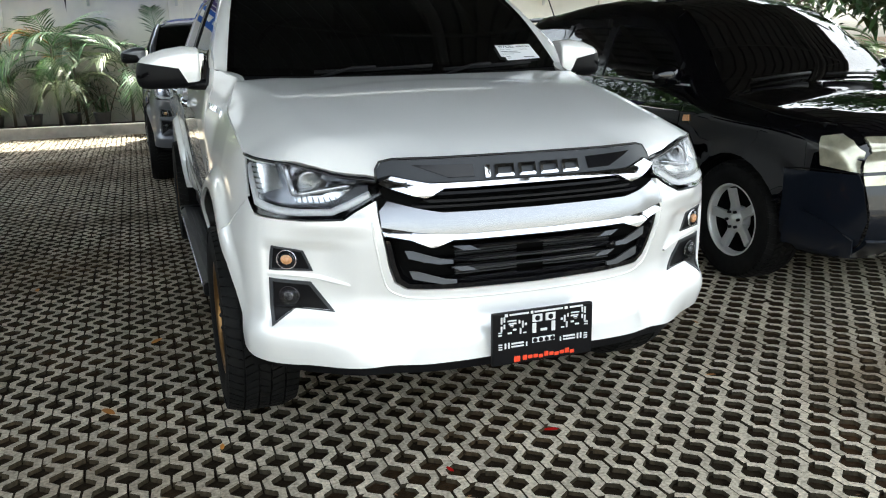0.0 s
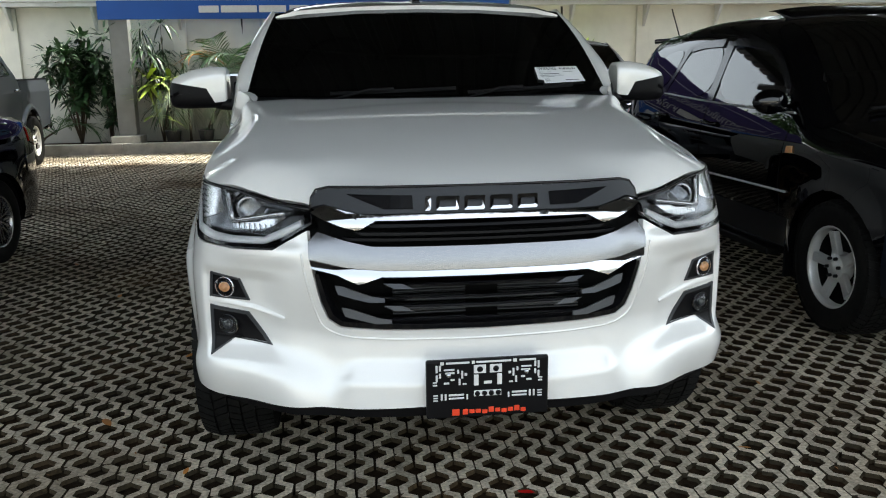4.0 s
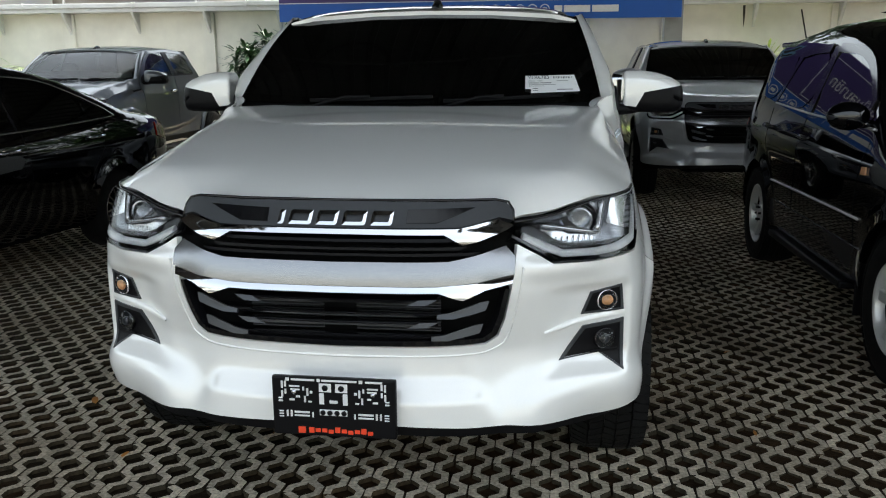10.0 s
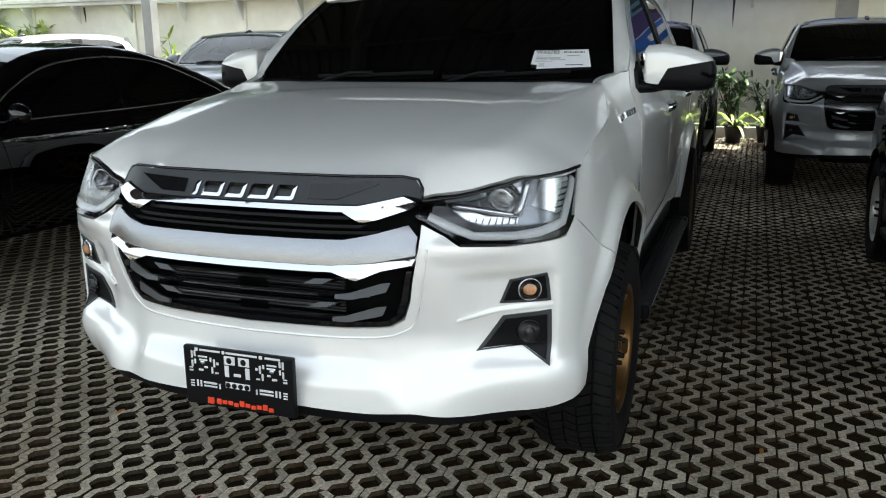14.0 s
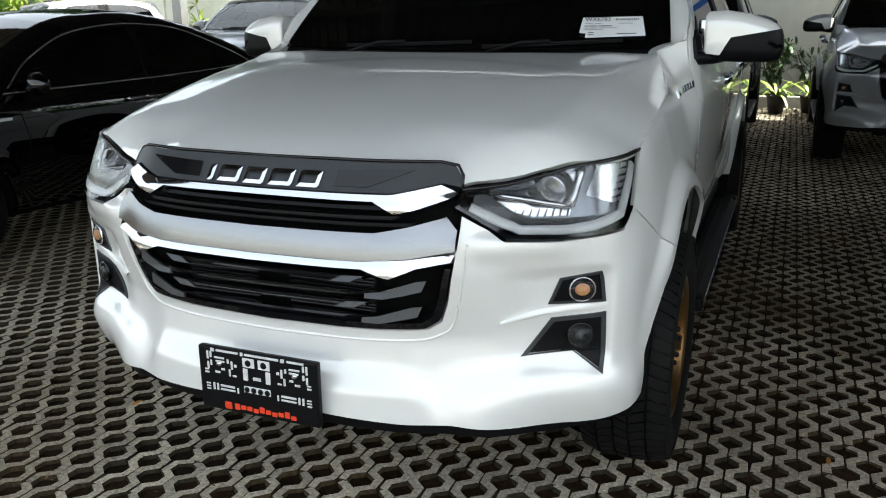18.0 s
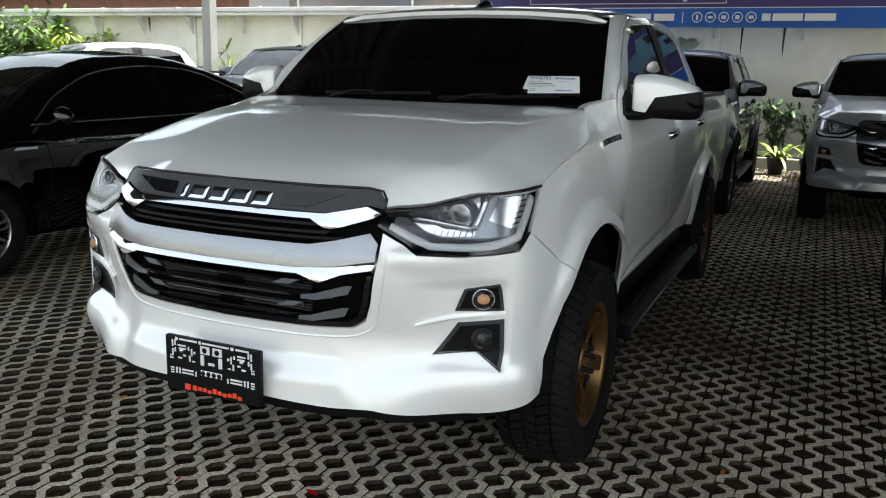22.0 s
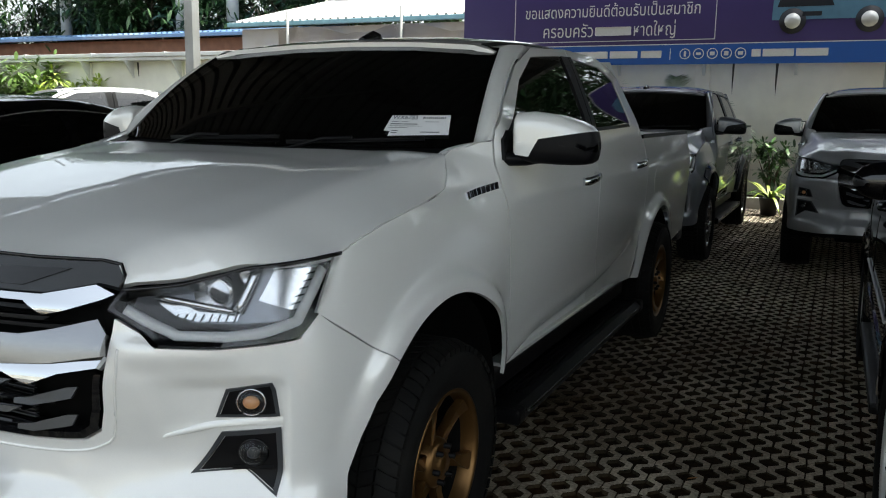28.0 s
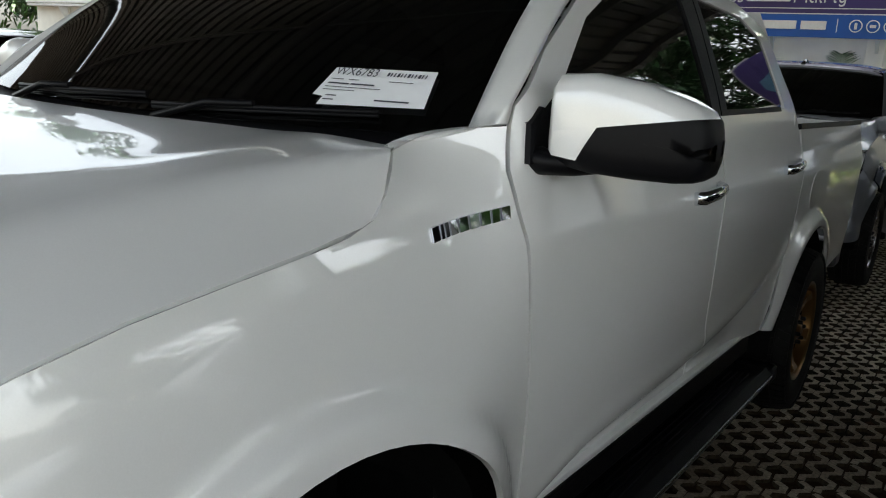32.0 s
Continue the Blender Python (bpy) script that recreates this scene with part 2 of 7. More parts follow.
def curve(xs, ys, x):
    """A smooth curve through a few design points (monotone cubic)."""
    n = len(xs)
    if x <= xs[0]:
        return ys[0]
    if x >= xs[-1]:
        return ys[-1]
    i = 0
    while xs[i + 1] < x:
        i += 1
    d = [(ys[k + 1] - ys[k]) / (xs[k + 1] - xs[k]) for k in range(n - 1)]

    def slope(k):
        if k == 0:
            return d[0]
        if k == n - 1:
            return d[-1]
        return 0.0 if d[k - 1] * d[k] <= 0 else 2 * d[k - 1] * d[k] / (d[k - 1] + d[k])
    h = xs[i + 1] - xs[i]
    t = (x - xs[i]) / h
    a, b = slope(i) * h, slope(i + 1) * h
    return ys[i] * (2 * t**3 - 3 * t * t + 1) + a * (t**3 - 2 * t * t + t) + ys[i + 1] * (-2 * t**3 + 3 * t * t) + b * (t**3 - t * t)


def part(name, bm, mat, parent, label="", smoothed=False):
    """Links a bmesh as one mesh object under a thing or a part."""
    me = bpy.data.meshes.new(name)
    bm.to_mesh(me)
    bm.free()
    if smoothed:
        me.polygons.foreach_set("use_smooth", [True] * len(me.polygons))
    me.materials.append(mat)
    ob = new(name, me)
    ob.parent = parent
    if label:
        ob["label"] = label
    return ob


def thing(name, m, label, category, group="", kind=""):
    ob = new(name)
    ob.empty_display_size = 0.1
    ob.matrix_basis = m
    return tagged(ob, label, category, group, kind)


def box(bm, lo, hi, bevel=0.0, segments=2):
    c = [(a + b) / 2 for a, b in zip(lo, hi)]
    s = [abs(b - a) for a, b in zip(lo, hi)]
    r = bmesh.ops.create_cube(bm, size=1.0, matrix=Matrix.Translation(c) @ Matrix.Diagonal((*s, 1)))
    if bevel:
        es = list({e for v in r["verts"] for e in v.link_edges})
        bmesh.ops.bevel(bm, geom=es, offset=bevel, segments=segments, affect="EDGES", profile=0.6)
    return bm


def boxed(lo, hi, bevel=0.0, segments=2):
    return box(bmesh.new(), lo, hi, bevel, segments)


def prism(bm, poly, place, depth):
    """Extrudes a flat outline: place(u, v, w) gives the point, w runs from 0 to depth."""
    a = [bm.verts.new(place(u, v, 0)) for u, v in poly]
    b = [bm.verts.new(place(u, v, depth)) for u, v in poly]
    bm.faces.new(a)
    bm.faces.new(b[::-1])
    n = len(poly)
    for i in range(n):
        bm.faces.new((a[i], b[i], b[(i + 1) % n], a[(i + 1) % n]))
    bmesh.ops.recalc_face_normals(bm, faces=bm.faces)
    return bm


def tube(bm, pts, radius, sides=8, taper=None):
    """A round bar along a line of points."""
    pts = [Vector(p) for p in pts]
    rings = []
    for i, p in enumerate(pts):
        d = (pts[min(i + 1, len(pts) - 1)] - pts[max(i - 1, 0)]).normalized()
        a = d.orthogonal().normalized() if abs(d.z) > 0.95 else d.cross(Vector((0, 0, 1))).normalized()
        b = d.cross(a)
        r = radius if taper is None else lerp(radius, taper, i / (len(pts) - 1))
        rings.append([bm.verts.new(p + a * r * math.cos(k * math.tau / sides) + b * r * math.sin(k * math.tau / sides)) for k in range(sides)])
    for r0, r1 in zip(rings, rings[1:]):
        for k in range(sides):
            bm.faces.new((r0[k], r0[(k + 1) % sides], r1[(k + 1) % sides], r1[k])).smooth = True
    bm.faces.new(rings[0][::-1])
    bm.faces.new(rings[-1])
    return bm


def lathe(bm, profile, axis="x", centre=(0, 0, 0), steps=40, closed=False):
    """Turns a profile of (along, radius) about an axis."""
    c = Vector(centre)

    def at(a, r, k):
        s, q = math.sin(k * math.tau / steps) * r, math.cos(k * math.tau / steps) * r
        return c + (Vector((a, s, q)) if axis == "x" else Vector((s, a, q)) if axis == "y" else Vector((s, q, a)))
    rings = [[bm.verts.new(at(a, r, k)) for k in range(steps)] for a, r in profile]
    pairs = list(zip(rings, rings[1:])) + ([(rings[-1], rings[0])] if closed else [])
    for r0, r1 in pairs:
        for k in range(steps):
            bm.faces.new((r0[k], r0[(k + 1) % steps], r1[(k + 1) % steps], r1[k])).smooth = True
    bmesh.ops.recalc_face_normals(bm, faces=bm.faces)
    return bm


def clip_half(poly, k, value, keep_above):
    out = []
    n = len(poly)
    for i in range(n):
        a, b = poly[i], poly[(i + 1) % n]
        ia = (a[k] >= value) == keep_above or a[k] == value
        ib = (b[k] >= value) == keep_above or b[k] == value
        if ia:
            out.append(a)
        if ia != ib and b[k] != a[k]:
            t = (value - a[k]) / (b[k] - a[k])
            q = [a[0] + (b[0] - a[0]) * t, a[1] + (b[1] - a[1]) * t]
            q[k] = value
            out.append((q[0], q[1]))
    return out


def panel(polys, place, step, out, rim=0.012, bm=None):
    """A curved sheet: outlines in a flat (u, v) plane, cut into a grid, laid on the surface place(u, v), with its edge turned in by rim."""
    bm = bm or bmesh.new()
    seen = {}
    su, sv = step if isinstance(step, tuple) else (step, step)
    fresh = []
    for poly in polys:
        u0, u1 = min(p[0] for p in poly), max(p[0] for p in poly)
        i = math.floor(u0 / su)
        while i * su < u1:
            strip = clip_half(clip_half(poly, 0, i * su, True), 0, (i + 1) * su, False) if len(poly) > 2 else []
            i += 1
            if len(strip) < 3:
                continue
            v0, v1 = min(p[1] for p in strip), max(p[1] for p in strip)
            j = math.floor(v0 / sv)
            while j * sv < v1:
                cell = clip_half(clip_half(strip, 1, j * sv, True), 1, (j + 1) * sv, False)
                j += 1
                keys = []
                for p in cell:
                    key = (round(p[0], 5), round(p[1], 5))
                    if key not in keys:
                        keys.append(key)
                if len(keys) < 3:
                    continue
                area = sum(keys[n - 1][0] * keys[n][1] - keys[n][0] * keys[n - 1][1] for n in range(len(keys)))
                if abs(area) < 2e-7:
                    continue
                vs = []
                for key in keys:
                    if key not in seen:
                        seen[key] = bm.verts.new(place(*key))
                    vs.append(seen[key])
                try:
                    f = bm.faces.new(vs)
                    f.smooth = True
                    fresh.append(f)
                except ValueError:
                    pass
    bm.normal_update()
    o = Vector(out)
    total = sum((f.normal.dot(o) * f.calc_area() for f in fresh), 0.0)
    if total < 0:
        bmesh.ops.reverse_faces(bm, faces=fresh)
        bm.normal_update()
    if rim:
        edges = [e for e in bm.edges if e.is_boundary and e.link_faces[0] in set(fresh)] if len(fresh) < 40000 else []
        normals = {}
        for e in edges:
            for v in e.verts:
                normals[v] = v.normal.copy()
        low = {v: bm.verts.new(v.co - n * rim) for v, n in normals.items()}
        for e in edges:
            e.smooth = False
            a, b = e.verts
            loop = e.link_loops[0]
            if loop.vert == a:
                a, b = b, a
            bm.faces.new((a, b, low[b], low[a])).smooth = False
    return bm


def mirrored(poly):
    """Closes a half outline that starts and ends on the middle line."""
    return poly + [(-u, v) for u, v in reversed(poly) if abs(u) > 1e-6]


def arc(cx, cz, rx, rz, a0, a1, n):
    return [(cx + rx * math.cos(radians(lerp(a0, a1, k / n))), cz + rz * math.sin(radians(lerp(a0, a1, k / n)))) for k in range(n + 1)]
# ---- pickup trucks ----
SHARED = {}


def shared(key, make, mat, name, parent, label="", m=None):
    """One part whose mesh is built once and used again, with its own paint."""
    if key not in SHARED:
        me = bpy.data.meshes.new(name)
        bm = make()
        bm.to_mesh(me)
        bm.free()
        me.materials.append(mat)
        SHARED[key] = {mat.name: me, "first": me}
    store = SHARED[key]
    if mat.name not in store:
        me = store["first"].copy()
        me.materials[0] = mat
        store[mat.name] = me
    ob = new(name, store[mat.name])
    ob.parent = parent
    if m is not None:
        ob.matrix_basis = m
    if label:
        ob["label"] = label
    return ob


PLAN = [(0, 0), (0.20, 0.008), (0.37, 0.035), (0.51, 0.10), (0.62, 0.15), (0.735, 0.215), (0.818, 0.27), (0.868, 0.345), (0.906, 0.44), (0.932, 0.54), (0.948, 0.66)]
PS = [0.0]
for (xa, ya), (xb, yb) in zip(PLAN, PLAN[1:]):
    PS.append(PS[-1] + math.hypot(xb - xa, yb - ya))
PX, PY = [p[0] for p in PLAN], [p[1] for p in PLAN]
PROF_Z = [0.38, 0.44, 0.49, 0.526, 0.534, 0.546, 0.556, 0.60, 0.66, 0.70, 0.78, 0.86, 0.93, 1.0, 1.05, 1.12]
PROF_D = [0.012, 0.0, 0.003, 0.006, 0.009, 0.017, 0.024, 0.050, 0.054, 0.044, 0.018, 0.0, 0.012, 0.02, 0.055, 0.10]

# outside the lip the bumper slopes evenly, and a shelf stands out below the lamp pods
OUTER_Z, OUTER_D = [0.40, 0.44, 0.60] + PROF_Z[8:], [0.0, 0.004, 0.046] + PROF_D[8:]
SHELF_Z, SHELF_D = [0.40, 0.50, 0.520, 0.585, 0.61], [0.026, 0.036, 0.034, 0.005, 0.0]


def s_of(values, v):
    return curve(values, PS, v)


def sx(x):
    return s_of(PX, x)


def sy(y):
    return s_of(PY, y)


S_POD = tuple(curve(PX, PS, v) for v in (0.57, 0.68, 0.828, 0.852))
S_SEAM = (curve(PY, PS, 0.24), curve(PY, PS, 0.40))


def front(s, z, proud=0.0):
    """The truck's face: s runs round the front in plan, z up."""
    a, sign = abs(s), (1 if s >= 0 else -1)
    x, y = curve(PS, PX, a), curve(PS, PY, a)
    k = smooth(0.55, 0.95, a)
    outer = smooth(-0.01, 0.06, a - 0.40 - 0.7 * (0.545 - z))
    up = max(0.0, z - 0.95)
    y += lerp(curve(PROF_Z, PROF_D, z), curve(OUTER_Z, OUTER_D, z), outer) * (1 - k) + smooth(0.45, 0.7, a) * 0.28 * up
    x -= smooth(0.6, 1.0, a) * 0.36 * up
    low = max(0.0, 0.56 - z)
    y += smooth(0.55, 0.8, a) * low * 0.35
    y += 0.024 * smooth(S_POD[0], S_POD[1], a) * (1 - smooth(S_POD[2], S_POD[3], a)) * smooth(0.56, 0.63, z) * (1 - smooth(0.82, 0.87, z))
    y -= 0.026 * smooth(0.5, 0.62, a) * (1 - smooth(0.75, 0.9, a)) * smooth(0.86, 0.92, z) * (1 - smooth(0.93, 0.96, z))
    x = lerp(x, side(y, z).x, smooth(S_SEAM[0], S_SEAM[1], a))
    n = Vector((sign * 0.9 * smooth(0.6, 1.2, a), -1, 0)).normalized()
    shelf = curve(SHELF_Z, SHELF_D, z) * smooth(0.44, 0.64, a) * (1 - smooth(1.0, 1.14, a))
    return Vector((sign * x, y, z)) + n * (proud + shelf)


DOOR_Z = [0.40, 0.50, 0.62, 0.75, 0.9, 1.05, 1.14, 1.160, 1.176, 1.26, 1.33, 1.40, 1.55, 1.72, 1.80]
DOOR_X = [0.86, 0.882, 0.898, 0.908, 0.917, 0.922, 0.924, 0.9235, 0.919, 0.902, 0.888, 0.873, 0.818, 0.745, 0.70]
FEND_Z = [0.40, 0.60, 0.80, 0.90, 1.0, 1.1, 1.17, 1.23, 1.285, 1.33, 1.40]
FEND_X = [0.932, 0.946, 0.950, 0.940, 0.920, 0.895, 0.872, 0.847, 0.812, 0.785, 0.765]
WHEEL_F, WHEEL_R, HUB_Z = 0.985, 4.27, 0.392


def side(y, z, proud=0.0):
    """The truck's flank: half width at y and z."""
    d = curve(DOOR_Z, DOOR_X, z)
    crease = curve([1.69, 2.05, 2.62, 3.22, 3.7], [0.545, 0.614, 0.632, 0.685, 0.80], y)
    d -= 0.042 * smooth(0.0, 0.085, crease - z) * smooth(1.5, 1.75, y) * (1 - smooth(3.3, 3.7, y))
    d += 0.006 * math.exp(-((z - crease - 0.02) / 0.03) ** 2) * smooth(1.6, 1.9, y) * (1 - smooth(3.3, 3.7, y))
    f = curve(FEND_Z, FEND_X, z) - curve([0.2, 0.43, 0.65, 0.9], [0.12, 0.040, 0.010, 0.0], y)
    x = lerp(f, d, smooth(1.32, 1.62, y))
    for wy, wz, ra, rb, amount in ((1.0, 0.40, 0.56, 0.525, 0.026), (WHEEL_R, 0.392, 0.50, 0.50, 0.040)):
        r = math.hypot((y - wy) / ra, (z - wz) / rb)
        x += amount * (smooth(1.17, 1.06, r) if r > 1 else 1.0) * smooth(0.3, 0.5, z) * smooth(0.40, 0.62, y)
    return Vector((x + proud, y, z))


def flank(polys, proud=0.0, step=(0.03, 0.015), rim=0.014, mirror=False):
    def place(y, z):
        p = side(y, z, proud)
        return Vector((-p.x, p.y, p.z)) if mirror else p
    return panel(polys, place, step, (-1 if mirror else 1, 0, 0), rim)


ARCH_F = arc(1.0, 0.40, 0.56, 0.525, 13, 127.8, 22)
ARCH_R = arc(WHEEL_R, 0.392, 0.50, 0.50, 14, 168, 22)
HOOD_GAP = [(0.525, 1.113), (0.603, 1.135), (0.729, 1.161), (0.89, 1.183), (1.03, 1.199), (1.105, 1.210), (1.17, 1.228), (1.225, 1.262), (1.265, 1.297), (1.287, 1.324)]
FENDER = [HOOD_GAP + [(1.35, 1.340), (1.41, 1.353), (1.47, 1.362), (1.530, 1.367), (1.515, 1.289), (1.524, 1.217), (1.545, 1.126), (1.573, 0.969), (1.609, 0.80), (1.629, 0.63), (1.645, 0.53)]
          + ARCH_F + [(0.490, 0.9275), (0.4015, 0.989), (0.435, 1.035), (0.497, 1.108)]]
DOOR_FRONT = [[(1.655, 0.52), (1.639, 0.63), (1.619, 0.80), (1.583, 0.969), (1.555, 1.126), (1.534, 1.217), (1.525, 1.289), (1.540, 1.372), (2.775, 1.395), (2.775, 1.19), (2.785, 0.97), (2.805, 0.79), (2.86, 0.52)],
              [(1.540, 1.372), (1.554, 1.405), (1.70, 1.516), (1.958, 1.657), (2.240, 1.743), (2.240, 1.708), (2.185, 1.70), (1.938, 1.597), (1.754, 1.463), (1.604, 1.373)],
              [(2.240, 1.743), (2.775, 1.777), (2.775, 1.742), (2.614, 1.736), (2.240, 1.708)]]
PILLAR_FRONT = [[(2.70, 1.394), (2.775, 1.395), (2.775, 1.742), (2.66, 1.737)]]
GLASS_FRONT = [[(1.604, 1.372), (1.754, 1.463), (1.938, 1.597), (2.185, 1.70), (2.240, 1.708), (2.614, 1.736), (2.66, 1.737), (2.70, 1.394)]]
DOOR_REAR = [[(2.87, 0.52), (2.815, 0.79), (2.795, 0.97), (2.787, 1.19), (2.785, 1.395), (3.63, 1.415), (3.81, 1.40), (3.86, 1.30), (3.90, 1.15), (3.885, 0.98), (3.845, 0.839), (3.755, 0.65), (3.70, 0.50)],
             [(2.785, 1.742), (2.785, 1.777), (3.314, 1.774), (3.52, 1.735), (3.63, 1.68), (3.81, 1.40), (3.63, 1.415), (3.573, 1.532), (3.523, 1.658), (3.315, 1.721)]]
PILLAR_REAR = [[(2.785, 1.395), (2.85, 1.397), (2.83, 1.744), (2.785, 1.742)]]
GLASS_REAR = [[(2.85, 1.397), (3.56, 1.412), (3.61, 1.427), (3.573, 1.532), (3.523, 1.658), (3.315, 1.721), (2.83, 1.744)]]
BED_SIDE = [[(3.71, 0.50), (3.765, 0.65), (3.855, 0.839), (3.895, 0.98), (3.91, 1.15), (3.90, 1.26), (3.89, 1.33), (5.45, 1.335), (5.46, 1.0), (5.42, 0.60), (4.82, 0.54)] + ARCH_R]
BELT_TRIM = [[(1.60, 1.366), (2.775, 1.386), (2.775, 1.404), (1.60, 1.383)], [(2.785, 1.386), (3.56, 1.402), (3.56, 1.419), (2.785, 1.404)]]

BUMPER = [(0, 0.468), (0.2, 0.460), (sx(0.5), 0.446), (sx(0.65), 0.434), (sx(0.78), 0.432), (sx(0.87), 0.44), (sy(0.425), 0.455), (sy(0.45), 0.50), (sy(0.475), 0.575), (sy(0.51), 0.65), (sy(0.56), 0.73),
          (sy(0.655), 0.812), (sy(0.487), 0.924), (sy(0.398), 0.985), (sy(0.345), 0.936), (sx(0.75), 0.928), (sx(0.623), 0.932), (sx(0.56), 0.965), (0.535, 0.99), (0.53, 0.93), (0.52, 0.86),
          (0.50, 0.77), (0.478, 0.715), (0.44, 0.693), (0.30, 0.688), (0, 0.685)]
LAMP_TOP = [(0.522, 1.047), (sx(0.60), 1.056), (sx(0.70), 1.078), (sx(0.80), 1.100), (sy(0.40), 1.111), (sy(0.478), 1.113)]
LAMP_S, LAMP_Z = [p[0] for p in LAMP_TOP], [p[1] for p in LAMP_TOP]
LAMP_TOP = [(lerp(LAMP_S[0], LAMP_S[-1], k / 18), curve(LAMP_S, LAMP_Z, lerp(LAMP_S[0], LAMP_S[-1], k / 18))) for k in range(19)]
HEADLIGHT = LAMP_TOP + [(sy(0.43), 1.04), (sy(0.395), 0.975), (sy(0.345), 0.942), (sx(0.75), 0.934), (sx(0.625), 0.938), (sx(0.57), 0.968), (0.545, 0.995), (0.515, 1.01)]
HOOD_ZC = ([0.10, 0.2, 0.35, 0.6, 0.9, 1.27], [1.112, 1.150, 1.190, 1.245, 1.297, 1.337])
HOOD_LINE = [front(s, z) for s, z in LAMP_TOP]
HOOD_SIDE = [side(y, z) for y, z in HOOD_GAP[1:]]
HOOD_Y = [0.11] + [p.y for p in HOOD_LINE] + [p.y for p in HOOD_SIDE[:5]] + [1.20, 1.29]
HOOD_XE = [0.50] + [p.x for p in HOOD_LINE] + [p.x for p in HOOD_SIDE[:5]] + [0.846, 0.845]
HOOD_ZE = [1.075] + [p.z + 0.001 for p in HOOD_LINE] + [p.z for p in HOOD_SIDE[:5]] + [1.216, 1.222]


def hood(x, y):
    zc = curve(*HOOD_ZC, y)
    xe, ze = curve(HOOD_Y, HOOD_XE, y), curve(HOOD_Y, HOOD_ZE, y)
    k = min(1.08, abs(x) / xe)
    kc = curve([0.13, 0.2, 0.5, 0.9, 1.1, 1.2, 1.29], [0.93, 0.87, 0.80, 0.825, 0.875, 0.93, 0.957], y)
    crown = curve([0.3, 1.0, 1.3], [0.22, 0.18, 0.10], y) * (zc - ze)
    d, w = k - kc, 0.022 * (1.12 - kc) / 0.2
    h = 0.0 if d < -w else (d + w) ** 2 / (4 * w) if d < w else d
    z = zc - crown * min(1.0, k * k) - (zc - ze - crown) * h / (1 - kc)
    z -= 0.017 * smooth(0.28, 0.45, abs(x)) * (1 - smooth(0.19, 0.32, y)) * (1 - smooth(0.86, 0.98, k))
    line = curve([0.15, 0.6, 1.3], [0.36, 0.52, 0.60], y)
    z += 0.003 * math.exp(-((abs(x) - line) / 0.09) ** 2) * smooth(0.25, 0.6, y)
    z -= 0.003 * smooth(1.06, 1.11, y + 0.12 * (x / 0.5) ** 2) * (1 - smooth(0.5, 0.62, abs(x)))
    return Vector((x, y, z))


def screen(u, v, proud=0.0):
    x = u * lerp(0.812, 0.705, v)
    y = lerp(1.285 + 0.175 * u * u, 2.035 - 0.075 * u * u, v)
    z = lerp(1.338 + 0.008 * u * u, 1.760 - 0.036 * u * u, v) + 0.030 * math.sin(math.pi * v)
    return Vector((x, y - proud * 0.5, z + proud))


ROOF_Z = ([1.90, 1.97, 2.1, 2.3, 2.7, 3.2, 3.5, 3.65], [1.738, 1.757, 1.783, 1.807, 1.832, 1.830, 1.808, 1.772])


def roof(x, y):
    zc = curve(*ROOF_Z, y)
    k = abs(x) / 0.735
    z = zc - 0.022 * k * k - (zc - 1.755) * 0.7 * k ** 5 - 0.035 * max(0, k - 0.86) / 0.14
    z -= 0.008 * math.exp(-((abs(x) - 0.635) / 0.02) ** 2)
    return Vector((x, y, z))


def tyre():
    bm = bmesh.new()
    lathe(bm, [(-0.12, 0.235), (-0.135, 0.27), (-0.139, 0.315), (-0.130, 0.355), (-0.112, 0.376), (0.112, 0.376), (0.130, 0.355), (0.139, 0.315), (0.135, 0.27), (0.12, 0.235)], steps=56)
    return bm


def tread():
    bm = bmesh.new()
    n = 62
    for k in range(n):
        for row, (x0, x1, shift) in enumerate([(-0.134, -0.080, 0.0), (-0.072, -0.026, 0.5), (-0.020, 0.020, 0.2), (0.026, 0.072, 0.7), (0.080, 0.134, 0.3)]):
            a = (k + shift) * math.tau / n
            w = math.tau / n * 0.41
            lean = 0.05 * (1 if row % 2 else -1)
            vs = []
            for x, da in ((x0, -w), (x0, w), (x1, w + lean), (x1, -w + lean)):
                edge = abs(x) > 0.12
                for r in (0.352 if edge else 0.370, 0.370 if edge else 0.388):
                    vs.append(bm.verts.new((x, r * math.sin(a + da), r * math.cos(a + da))))
            b, t = vs[0::2], vs[1::2]
            bm.faces.new(t)
            for i in range(4):
                bm.faces.new((b[i], b[(i + 1) % 4], t[(i + 1) % 4], t[i]))
    bmesh.ops.recalc_face_normals(bm, faces=bm.faces)
    return bm


def rim_barrel(r=0.24):
    return lambda: lathe(bmesh.new(), [(0.095, r), (0.122, r * 0.99), (0.124, r * 0.955), (0.108, r * 0.925), (0.066, r * 0.895)], steps=48)


